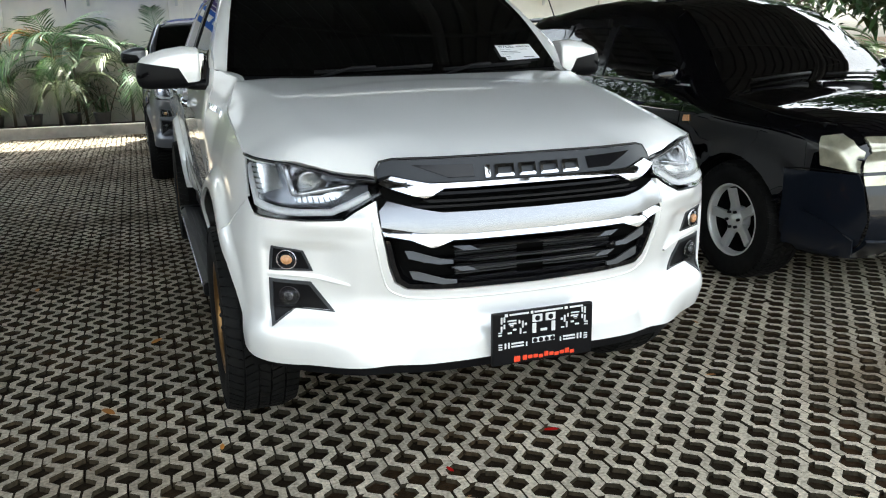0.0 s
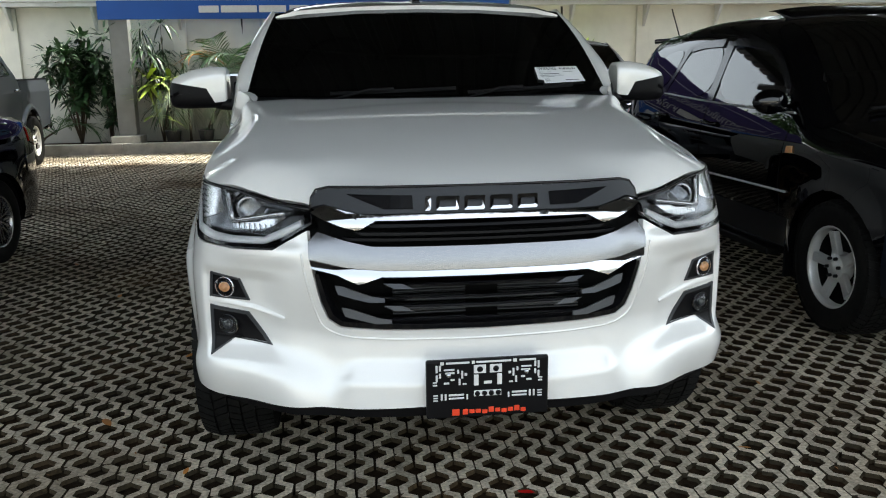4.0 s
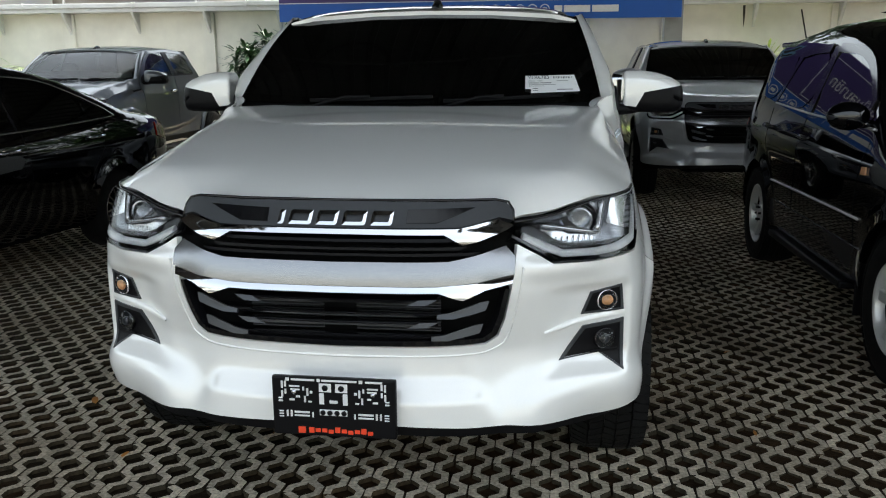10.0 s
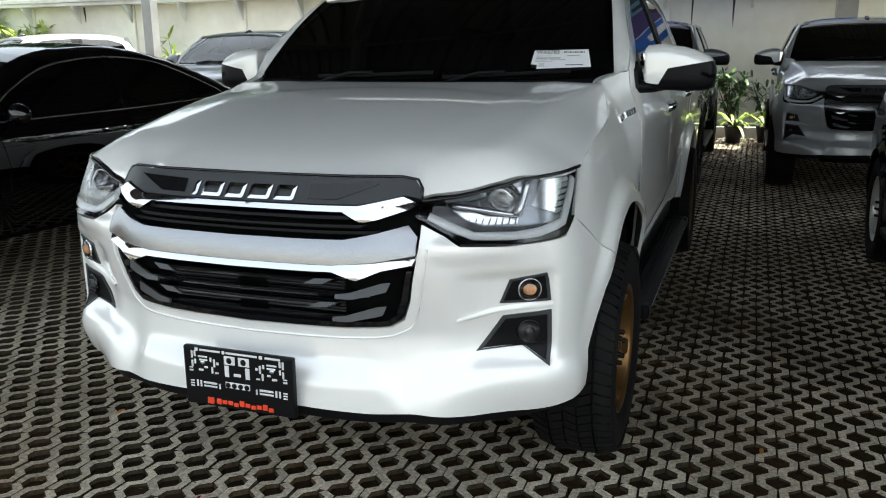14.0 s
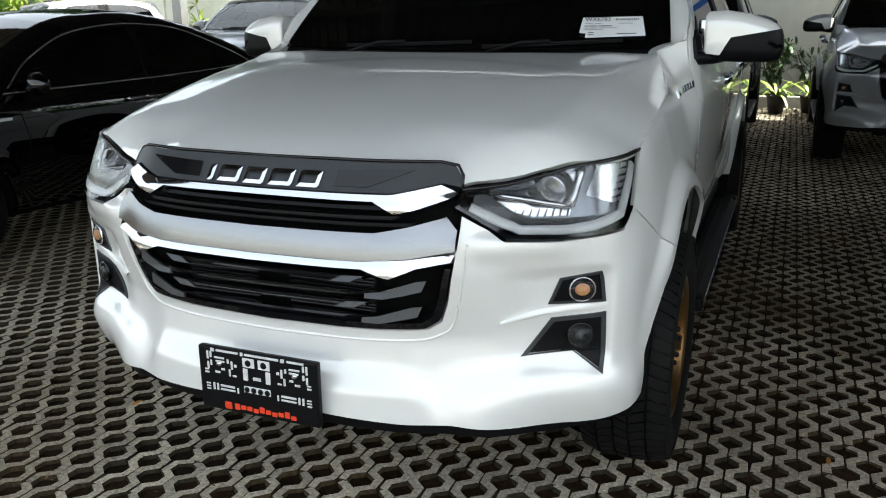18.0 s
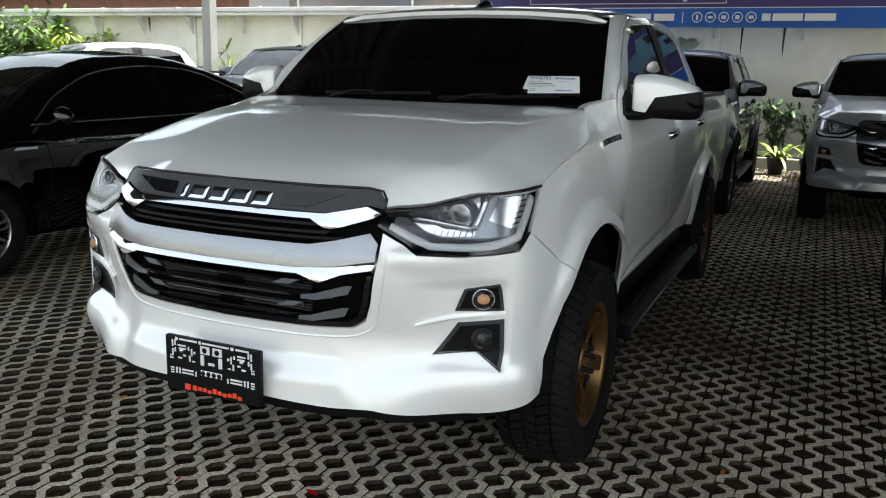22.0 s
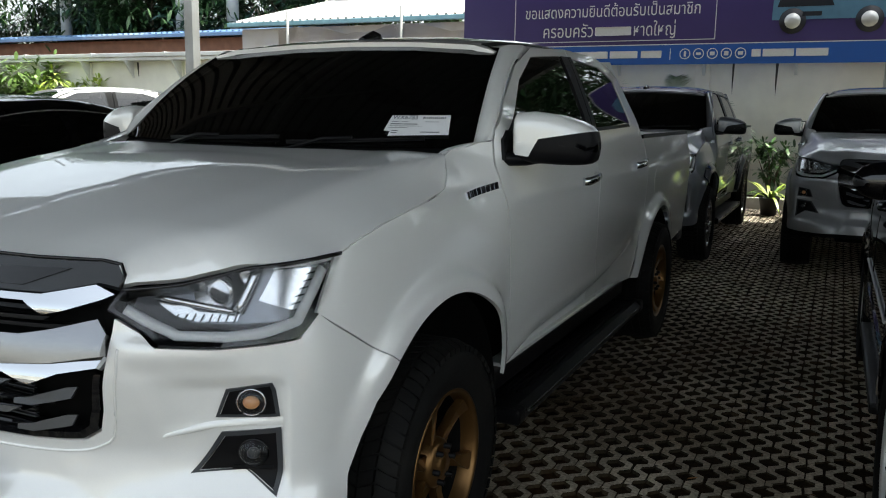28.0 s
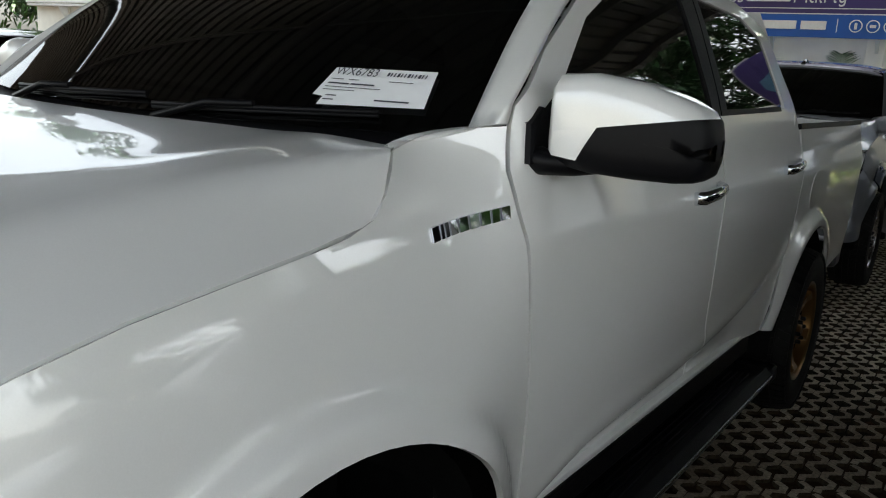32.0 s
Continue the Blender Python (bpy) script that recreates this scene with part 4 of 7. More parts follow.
        for _ in range(2):
            line = [line[0]] + [((a[0] + 2 * b[0] + c[0]) / 4, (a[1] + 2 * b[1] + c[1]) / 4) for a, b, c in zip(line, line[1:], line[2:])] + [line[-1]]
        return tube(bmesh.new(), [front(q, z, 0.0005) for q, z in line], 0.0035, 6)
    P("bead", bead, bump_mat, "bumper_bead")
    # hood, roof, glass
    half = [(p.x, p.y + 0.004) for p in (front(q, 1.116) for q in (0, 0.2, 0.34, 0.44, 0.485))] + [(p.x - 0.004, p.y + 0.006) for p in HOOD_LINE] + [(p.x - 0.005, p.y) for p in HOOD_SIDE[:-1]] + [(HOOD_SIDE[-1].x - 0.008, 1.288), (0.76, 1.315), (0.68, 1.318), (0.45, 1.278), (0.2, 1.245), (0, 1.235)]
    P("hood", lambda: panel([mirrored(half)], hood, (0.022, 0.04), (0, 0, 1), 0.022), paint, "hood")
    P("roof", lambda: panel([mirrored([(0, 1.995), (0.3, 1.983), (0.55, 1.948), (0.70, 1.915), (0.735, 2.03), (0.735, 3.45), (0.70, 3.60), (0.5, 3.645), (0, 3.66)])], roof, (0.05, 0.08), (0, 0, 1), 0.02), paint, "roof")
    for sg in (1, -1):
        shared("ditch%d" % sg, lambda sg=sg: panel([[(sg * 0.615, 1.985), (sg * 0.655, 1.98), (sg * 0.648, 2.12), (sg * 0.648, 3.6), (sg * 0.622, 3.6), (sg * 0.622, 2.12)]], lambda x, y: roof(x, y) + Vector((0, 0, 0.004)), (0.03, 0.1), (0, 0, 1), 0.004), BLACK_PLASTIC, "roof_strip", root)

        def pillar(sg=sg):
            bm = bmesh.new()
            n = 14
            rows, sections = [], []
            corner, foot = side(1.287, 1.324) + Vector((-0.02, 0, 0.004)), screen(1.0, 0.0)
            for k in range(6):
                t = k / 6
                sections.append((corner.lerp(foot, t), side(lerp(1.288, 1.531, t), lerp(1.325, 1.368, t) + 0.006 * math.sin(math.pi * t)), 0.010 * t * t))
            for k in range(n + 1):
                v = k / n
                a = screen(1.0, v)
                yd = curve([0, 0.08, 0.3, 0.65, 1.0], [1.533, 1.552, 1.70, 1.945, 2.20], v)
                zd = curve([0, 0.08, 0.3, 0.65, 1.0], [1.370, 1.412, 1.523, 1.660, 1.744], v)
                sections.append((a, side(yd, zd), 0.010))
            for a, b, puff in sections:
                mid = (a + b) / 2 + Vector((puff, -puff * 0.8, puff))
                rows.append([bm.verts.new((sg * q.x, q.y, q.z)) for q in (a + Vector((-0.012, 0.03, -0.03)), a, a.lerp(mid, 0.5) + Vector((0.004, -0.004, 0.006)), mid, b.lerp(mid, 0.4) + Vector((0.004, 0, 0.004)), b, b - Vector((0.03, 0, 0)))])
            for r0, r1 in zip(rows, rows[1:]):
                for i in range(6):
                    bm.faces.new((r0[i], r0[i + 1], r1[i + 1], r1[i])).smooth = 0 < i < 5
            bmesh.ops.recalc_face_normals(bm, faces=bm.faces)
            if sum(f.normal.x * f.calc_area() for f in bm.faces) * sg < 0:
                bmesh.ops.reverse_faces(bm, faces=bm.faces)
            return bm
        shared("apillar%d" % sg, pillar, paint, "windscreen_pillar", root)
    ws = P("windscreen", lambda: panel([[(-1, 0), (1, 0), (1, 1), (-1, 1)]], screen, (0.1, 0.1), (0, -1, 1), 0.0), glass, "windscreen")
    ws.visible_shadow = False
    P("frit", lambda: panel([[(-1, 0), (1, 0), (0.99, 0.075), (0.5, 0.05), (-0.5, 0.05), (-0.99, 0.075)], [(-1, 0.075), (-0.965, 0.09), (-0.965, 0.94), (-1, 0.97)], [(1, 0.075), (1, 0.97), (0.965, 0.94), (0.965, 0.09)],
                             [(-1, 0.97), (-0.965, 0.94), (0.965, 0.94), (1, 0.97), (1, 1), (-1, 1)]], lambda u, v: screen(u, v, -0.004), (0.1, 0.1), (0, -1, 1), 0.0), GLOSS_BLACK, "windscreen_border")

    def cowl():
        bm = bmesh.new()
        rows = []
        for k in range(21):
            u = -1 + k / 10
            a = screen(u * 0.985, 0.02)
            hx = a.x
            hy = curve([0, 0.45, 0.68, 0.75, 0.80], [1.232, 1.275, 1.318, 1.325, 1.35], abs(hx))
            rows.append([bm.verts.new((hx, hy - 0.01, 1.295)), bm.verts.new((hx, (hy + a.y) / 2, 1.305)), bm.verts.new((hx, a.y + 0.01, a.z - 0.006))])
        for r0, r1 in zip(rows, rows[1:]):
            for i in range(2):
                bm.faces.new((r0[i], r1[i], r1[i + 1], r0[i + 1])).smooth = True
        return bm
    P("cowl", cowl, BLACK_PLASTIC, "cowl")

    def wiper(x0, x1):
        def make():
            bm = bmesh.new()
            tube(bm, [screen(lerp(x0, x1, t), 0.010 + 0.035 * t, 0.010) for t in (0, 0.25, 0.5, 0.75, 1)], 0.0055, 6)
            tube(bm, [screen(lerp(x0, x1, t), 0.006 + 0.035 * t, 0.005) for t in (0, 0.5, 1)], 0.004, 6)
            tube(bm, [Vector((x0 * 0.8, 1.29 + 0.1 * x0 * x0, 1.325)), screen(lerp(x0, x1, 0.3), 0.012, 0.022), screen(lerp(x0, x1, 0.5), 0.030, 0.016)], 0.008, 6)
            return bm
        return make
    P("wiper_a", wiper(-0.55, 0.12), BLACK_PLASTIC, "wiper")
    P("wiper_b", wiper(0.18, 0.80), BLACK_PLASTIC, "wiper")
    P("antenna", lambda: tube(bmesh.new(), [(0, 2.07, 1.772), (0, 2.11, 1.786), (0, 2.17, 1.806), (0, 2.20, 1.800), (0, 2.215, 1.775)], 0.020, 8, 0.028), GLOSS_BLACK, "roof_antenna")
    # flanks
    for sg in (1, -1):
        mi = sg < 0

        def F(key, polys, mat, nm, proud=0.0, parent=root, rim=0.014, lab=""):
            return shared("%s%d" % (key, sg), lambda: flank(polys, proud, rim=rim, mirror=mi), mat, nm, parent, lab)
        F("fender", FENDER, paint, "front_fender")
        door = F("door_f", DOOR_FRONT, paint, "front_door")
        F("door_f_pillar", PILLAR_FRONT, BLACK_PLASTIC, "door_pillar", 0.002, door)
        F("door_f_glass", GLASS_FRONT, glass, "window", -0.006, door, 0.0).visible_shadow = False
        door2 = F("door_r", DOOR_REAR, paint, "rear_door")
        F("door_r_pillar", PILLAR_REAR, BLACK_PLASTIC, "door_pillar", 0.002, door2)
        F("door_r_glass", GLASS_REAR, glass, "window", -0.006, door2, 0.0).visible_shadow = False
        F("belt_f", BELT_TRIM[:1], BLACK_PLASTIC, "belt_trim", 0.003, door, 0.004)
        F("belt_r", BELT_TRIM[1:], BLACK_PLASTIC, "belt_trim", 0.003, door2, 0.004)
        F("bed", BED_SIDE, paint, "bed_side")
        F("bed_cap", [[(3.89, 1.332), (5.45, 1.337), (5.45, 1.36), (3.89, 1.355)]], BLACK_PLASTIC, "bed_rail", 0.004, root, 0.06)

        def handle(y, sg=sg):
            def make():
                bm = bmesh.new()
                pts = [side(y - 0.115, 1.165, 0.004), side(y - 0.09, 1.167, 0.026), side(y, 1.172, 0.034), side(y + 0.085, 1.176, 0.026), side(y + 0.11, 1.177, 0.004)]
                for p in pts:
                    p.x *= sg
                tube(bm, pts, 0.0145, 10)
                for v in bm.verts:
                    v.co.z += (v.co.z - 1.172) * 0.35
                return bm
            return make

        def cup(y):
            return lambda: panel([arc(y + 0.01, 1.168, 0.062, 0.048, 0, 360, 20)], lambda a, b: Vector((sg * (side(a, b).x + 0.002 - 0.0), a, b)), 0.03, (sg, 0, 0), 0.0)
        for d, y, key in ((door, 2.595, "hf"), (door2, 3.66, "hr")):
            dz = 0.0 if key == "hf" else 0.022
            shared("%s%d" % (key, sg), handle(y), CHROME, "handle", d, "chrome handle", m=pose(0, 0, dz))
            shared("%scup%d" % (key, sg), cup(y), paint, "handle_recess", d, m=pose(0, 0, dz))
        if flare:
            for key, (cy, cz, ra, rb, a0, a1) in (("f", (1.0, 0.40, 0.56, 0.525, 14, 126)), ("r", (WHEEL_R, 0.392, 0.50, 0.50, 16, 166))):
                near, far = arc(cy, cz, ra, rb, a0, a1, 22), arc(cy, cz, ra * 1.17, rb * 1.17, a0, a1, 22)
                F("flare" + key, [[near[i], far[i], far[i + 1], near[i + 1]] for i in range(22)], flare, "fender_flare", 0.016, root, 0.014, "dark bolt-on fender flare")
        F("fuel", [arc(4.2, 1.06, 0.085, 0.085, 0, 360, 24)], paint, "fuel_flap", 0.003, root, 0.006) if sg > 0 else None
        top = shared("mirror_top%d" % sg, mirror_shell(sg, True), paint, "door_mirror", root)
        shared("mirror_low%d" % sg, mirror_shell(sg, False), BLACK_PLASTIC, "mirror_housing", top)

        def arm(sg=sg):
            bm = bmesh.new()
            tube(bm, [(sg * 0.86, 1.60, 1.315), (sg * 0.895, 1.61, 1.300), (sg * 0.94, 1.65, 1.300), (sg * 1.00, 1.69, 1.315)], 0.040, 12, 0.034)
            prism(bm, [(1.56, 1.295), (1.70, 1.30), (1.72, 1.372), (1.62, 1.405), (1.575, 1.372)], lambda u, v, w: Vector((sg * (side(u, v).x - 0.01 + w), u, v)), 0.02)
            for v in bm.verts:
                v.co.z = 1.31 + (v.co.z - 1.31) * (0.7 if v.co.z < 1.36 else 1.0)
            return bm
        shared("mirror_arm%d" % sg, arm, BLACK_PLASTIC, "mirror_arm", top)
        shared("mirror_face%d" % sg, lambda sg=sg: boxed((sg * 0.93, 1.79, 1.305), (sg * 1.16, 1.802, 1.44), 0.01), CHROME, "mirror_glass", top, m=pose(0, 0, 0, 0, 0, sg * 2))

        def sail(sg=sg):
            return prism(bmesh.new(), [(1.570, 1.374), (1.72, 1.374), (1.76, 1.455), (1.70, 1.43), (1.61, 1.385)], lambda u, v, w: Vector((sg * (side(u, v).x - 0.002 + w), u, v)), 0.006)
        shared("sail%d" % sg, sail, BLACK_PLASTIC, "sail_panel", door)

        def step_board(sg=sg):
            bm = bmesh.new()
            prism(bm, [(0.80, 0.375), (0.955, 0.385), (0.985, 0.36), (0.975, 0.325), (0.80, 0.32)], lambda u, v, w: Vector((sg * u, 1.62 + w, v)), 1.98)
            return bm
        step = shared("step%d" % sg, step_board, BLACK_PLASTIC, "side_step", root)
        for k in range(5):
            shared("steprib%d" % sg, lambda sg=sg: boxed((sg * 0.83, 1.75, 0.374), (sg * 0.838, 3.45, 0.387)), BLACK_PLASTIC, "tread_strip", step, m=pose(sg * k * 0.022, 0, k * 0.0015))
        for y0, y1 in ((1.55, 1.63), (3.59, 3.68)):
            shared("stepend%d%.2f" % (sg, y0), lambda sg=sg, y0=y0, y1=y1: boxed((sg * 0.80, y0, 0.32), (sg * 0.985, y1, 0.385), 0.02, 3), BLACK_PLASTIC, "step_end", step)
        shared("sill%d" % sg, lambda sg=sg: boxed((sg * 0.80, 1.50, 0.43), (sg * 0.872, 3.60, 0.505), 0.01), BLACK_PLASTIC, "sill", root)
        shared("rocker%d" % sg, lambda sg=sg: boxed((sg * 0.80, 1.66, 0.492), (sg * 0.866, 3.60, 0.519), 0.006), paint, "rocker_panel", root)
        shared("stepedge%d" % sg, lambda sg=sg: boxed((sg * 0.978, 1.64, 0.352), (sg * 0.988, 3.58, 0.362), 0.003), SATIN, "edge_strip", step, "thin silver edge strip")
        shared("liner_f%d" % sg, housing(sg * 0.55, sg * 0.895, 1.0, 0.40, 0.525), DARK, "wheel_housing", root)
        shared("liner_r%d" % sg, housing(sg * 0.55, sg * 0.915, WHEEL_R, 0.392, 0.487), DARK, "wheel_housing", root)

        x = 0.0
        for i, w in enumerate((0.020, 0.008, 0.010, 0.018, 0.022, 0.022, 0.021, 0.018, 0.021)):
            def mark(sg=sg, x=x, w=w):
                y, z = 1.30 + x * 1.08, 1.180 + x * 0.13
                poly = [(y, z), (y + w, z + w * 0.13), (y + w + 0.003, z + 0.023 + w * 0.13), (y + 0.003, z + 0.023)]
                return prism(bmesh.new(), poly, lambda u, v, d: Vector((sg * (side(u, v).x - 0.001 + d), u, v)), 0.006)
            shared("badge%d%d" % (sg, i), mark, CHROME, "badge_mark", root, "small chrome bar")
            x += w + 0.0035
        for wy in (WHEEL_F, WHEEL_R):
            wheel(root, sg * 0.838, wy, sg, wheel_mat, kind)

    # hidden structure and cabin
    def frame_mesh():
        bm = bmesh.new()
        box(bm, (-0.52, 0.16, 0.50), (0.52, 0.95, 1.02))
        box(bm, (-0.46, 0.95, 0.40), (0.46, 3.7, 0.60))
        box(bm, (-0.80, 1.52, 0.50), (0.80, 3.62, 0.62))
        box(bm, (-0.5, 0.2, 0.36), (0.5, 0.6, 0.50), 0.03)
        box(bm, (-0.42, 3.7, 0.42), (0.42, 5.3, 0.62))
        tube(bm, [(-0.75, WHEEL_R, HUB_Z), (0.75, WHEEL_R, HUB_Z)], 0.06)
        tube(bm, [(-0.75, WHEEL_F, HUB_Z), (0.75, WHEEL_F, HUB_Z)], 0.05)
        return bm
    P("frame", frame_mesh, DARK, "chassis")

    # near-black boxes block the view through and stand in for cabin shade
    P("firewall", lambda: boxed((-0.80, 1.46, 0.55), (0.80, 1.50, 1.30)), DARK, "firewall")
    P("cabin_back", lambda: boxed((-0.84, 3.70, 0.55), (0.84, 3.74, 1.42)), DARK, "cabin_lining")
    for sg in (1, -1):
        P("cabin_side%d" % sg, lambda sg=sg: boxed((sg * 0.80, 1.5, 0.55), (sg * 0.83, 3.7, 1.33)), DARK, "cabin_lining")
    P("rear_wall", lambda: panel([[(-0.84, 1.38), (0.84, 1.38), (0.70, 1.74), (-0.70, 1.74)]], lambda x, z: Vector((x, 3.74 - (z - 1.38) * 0.32 - 0.03 * (x / 0.8) ** 2, z)), (0.1, 0.1), (0, 1, 0), 0.01),
      glass, "rear_window").visible_shadow = False

    def cab_back():
        place = lambda x, z: Vector((x, 3.81 - max(0, z - 1.38) * 0.34 - 0.03 * (x / 0.8) ** 2, z))
        return panel([[(-0.90, 0.6), (0.90, 0.6), (0.885, 1.38), (-0.885, 1.38)], [(-0.885, 1.38), (-0.80, 1.38), (-0.66, 1.74), (-0.72, 1.77)], [(0.885, 1.38), (0.72, 1.77), (0.66, 1.74), (0.80, 1.38)],
                      [(-0.66, 1.74), (0.66, 1.74), (0.72, 1.77), (-0.72, 1.77)]], place, (0.1, 0.1), (0, 1, 0), 0.0)
    P("cab_back", cab_back, paint, "cab_back")
    P("headliner", lambda: panel([[(-0.70, 2.1), (0.70, 2.1), (0.70, 3.55), (-0.70, 3.55)]], lambda x, y: roof(x, y) - Vector((0, 0, 0.03)), (0.2, 0.2), (0, 0, -1), 0.0), SEAT, "headliner")
    P("dash", lambda: boxed((-0.78, 1.52, 0.95), (0.78, 1.98, 1.27), 0.07, 4), SEAT, "dashboard")

    def steering():
        bm = bmesh.new()
        tube(bm, [(-0.38 + 0.185 * math.sin(k * math.tau / 24), 2.10 + 0.06 * math.cos(k * math.tau / 24), 1.17 + 0.165 * math.cos(k * math.tau / 24)) for k in range(25)], 0.016, 8)
        tube(bm, [(-0.55, 2.10, 1.17), (-0.38, 2.07, 1.16), (-0.21, 2.10, 1.17)], 0.02, 6)
        return bm
    P("steering", steering, BLACK_PLASTIC, "steering_wheel")

    def seat(x, y, w):
        def make():
            bm = bmesh.new()
            box(bm, (x - w / 2, y - 0.45, 0.70), (x + w / 2, y + 0.1, 0.90), 0.06, 3)
            box(bm, (x - w / 2, y, 0.85), (x + w / 2, y + 0.16, 1.42), 0.06, 3)
            box(bm, (x - 0.13, y + 0.06, 1.45), (x + 0.13, y + 0.15, 1.62), 0.035, 3)
            tube(bm, [(x - 0.05, y + 0.1, 1.38), (x - 0.05, y + 0.1, 1.5)], 0.008)
            tube(bm, [(x + 0.05, y + 0.1, 1.38), (x + 0.05, y + 0.1, 1.5)], 0.008)
            return bm
        return make
    for i, (x, y, w) in enumerate([(-0.38, 2.62, 0.5), (0.38, 2.62, 0.5), (-0.36, 3.48, 0.66), (0.36, 3.48, 0.66)]):
        P("seat%d" % i, seat(x, y, w), SEAT, "seat")
    P("rear_mirror", lambda: box(tube(bmesh.new(), [(0, 1.98, 1.70), (0, 2.04, 1.64)], 0.012), (-0.13, 2.03, 1.58), (0.13, 2.06, 1.66), 0.02), BLACK_PLASTIC, "interior_mirror")

    # load bed
    def tub():
        bm = bmesh.new()
        box(bm, (-0.86, 3.93, 0.80), (0.86, 5.42, 0.84))
        box(bm, (-0.86, 3.93, 0.84), (0.86, 3.98, 1.335))
        for sg in (1, -1):
            box(bm, (sg * 0.83, 3.93, 0.84), (sg * 0.87, 5.42, 1.335))
        return bm
    P("tub", tub, BLACK_PLASTIC, "bed_liner")
    P("tailgate", lambda: boxed((-0.88, 5.40, 0.72), (0.88, 5.46, 1.345), 0.015), paint, "tailgate")
    P("rear_bumper", lambda: boxed((-0.88, 5.40, 0.50), (0.88, 5.58, 0.66), 0.03), CHROME if not hero else GUNMETAL, "rear_bumper")
    return root


TRUCK = pose(1.344, 2.49, 0)
build_pickup(TRUCK, WHITE, "clean pearl white double-cab pickup with bronze six-spoke wheels", hero=True)
# ---- other cars ----
def rounded(poly, closed=True, times=2):
    """Cuts the corners of an outline, twice, so that it runs smoothly."""
    for _ in range(times):
        n = len(poly)
        out = [] if closed else [poly[0]]
        for i in range(n if closed else n - 1):
            (ya, za), (yb, zb) = poly[i], poly[(i + 1) % n]
            out += [(lerp(ya, yb, 0.22), lerp(za, zb, 0.22)), (lerp(ya, yb, 0.78), lerp(za, zb, 0.78))]
        poly = out if closed else out + [poly[-1]]
    return poly


def build_car(m, spec, paint, name, category, label, wheel_mat, kind, cladding=None):
    """A car from its side outline: flanks with arches, a cap over nose, bonnet, roof and tail, glass, lamps and wheels."""
    root = thing(name, m, label, category)
    W, sil, r = spec["half"], spec["outline"], spec["round"]
    L = max(p[0] for p in sil)
    last = len(sil) - 1

    def along(t):
        """A smooth line through the side outline's points."""
        t = min(max(t, 0.0), last - 1e-6)
        i = int(t)
        f = t - i
        p0, p1, p2, p3 = (sil[min(max(k, 0), last)] for k in (i - 1, i, i + 1, i + 2))
        return [0.5 * (2 * b + (c - a) * f + (2 * a - 5 * b + 4 * c - d) * f * f + (3 * b - a - 3 * c + d) * f ** 3) for a, b, c, d in ((p0[0], p1[0], p2[0], p3[0]), (p0[1], p1[1], p2[1], p3[1]))]

    flags = [i for i, p in enumerate(sil) if p[2]]
    top = [along(lerp(flags[0], flags[-1], k / 60)) for k in range(61)]
    top = [p for i, p in enumerate(top) if i == 0 or p[0] > max(q[0] for q in top[:i]) + 1e-4]
    ty, tz = [p[0] for p in top], [p[1] for p in top]
    wz, wx = spec["profile"]

    def plan(y):
        a = max(0.0, (0.75 - y) / 0.75) if y < 0.75 else max(0.0, (y - (L - 0.7)) / 0.7)
        return W * (1 - 0.20 * a ** 2.2)

    def sidepos(y, z, proud=0.0):
        x = plan(y) * curve(wz, wx, z)
        d = curve(ty, tz, y) - z
        if d < r:
            q = 1 - max(0.0, d) / r
            x -= r * (1 - math.sqrt(max(0.0, 1 - q * q)))
        for wy in spec["axles"]:
            x += 0.022 * math.exp(-((math.hypot(y - wy, z - spec["hub"]) - spec["hub"] * 1.12) / 0.05) ** 2)
        return Vector((x + proud, y, z))

    outline = [tuple(along(k / 4)) for k in range(last * 4 + 1)]
    R = spec["hub"] * 1.12
    a0, a1 = spec["axles"]
    zb = spec["sill"]
    under = [(sil[-1][0] - 0.22, sil[-1][1])]
    for wy in (a1, a0):
        half = math.degrees(math.asin(min(0.9, (zb - spec["hub"]) / R)))
        under += arc(wy, spec["hub"], R, R, half, 180 - half, 14)
    under += [(sil[0][0] + 0.22, sil[0][1])]
    flank_poly = outline + under
    for sg in (1, -1):
        def place(y, z, proud=0.0, sg=sg):
            p = sidepos(y, z, proud)
            return Vector((sg * p.x, p.y, p.z))

        def skin(polys, mat, nm, proud, parent=root, rim=0.004, lab="", grid=(0.06, 0.05)):
            return part(nm, panel(polys, lambda y, z: place(y, z, proud), grid, (sg, 0, 0), rim), mat, parent, lab)
        body = skin([flank_poly], paint, "body_side", 0.0, root, 0.01)
        for w in spec["windows"]:
            skin([rounded(w)], GLASS_TINT, "window", 0.005, root, 0.004)
        for t in spec["trim"]:
            bm = bmesh.new()
            tube(bm, [place(y, z, 0.006) for y, z in rounded(t, False, 3)], 0.007, 6)
            part("trim", bm, spec["trim_mat"], root, spec.get("trim_label", ""))
        for strip in spec.get("pillars", ()):
            skin([strip], GLOSS_BLACK, "door_pillar", 0.009, root, 0.006, "gloss black pillar between the windows")
        for g in spec["gaps"]:
            bm = bmesh.new()
            pts = []
            for (ya, za), (yb, zb2) in zip(g, g[1:]):
                pts += [(lerp(ya, yb, k / 4), lerp(za, zb2, k / 4)) for k in range(4)]
            tube(bm, [place(y, z, -0.001) for y, z in pts + [g[-1]]], 0.004, 5)
            part("shut_line", bm, DARK, root)
        for y, z in spec["handles"]:
            bm = bmesh.new()
            tube(bm, [place(y - 0.10, z, 0.0), place(y - 0.08, z, 0.03), place(y + 0.08, z + 0.005, 0.03), place(y + 0.10, z + 0.005, 0.0)], 0.014, 8)
            part("handle", bm, spec["handle_mat"], root)
        my, mz = spec["mirror"]
        bm = bmesh.new()
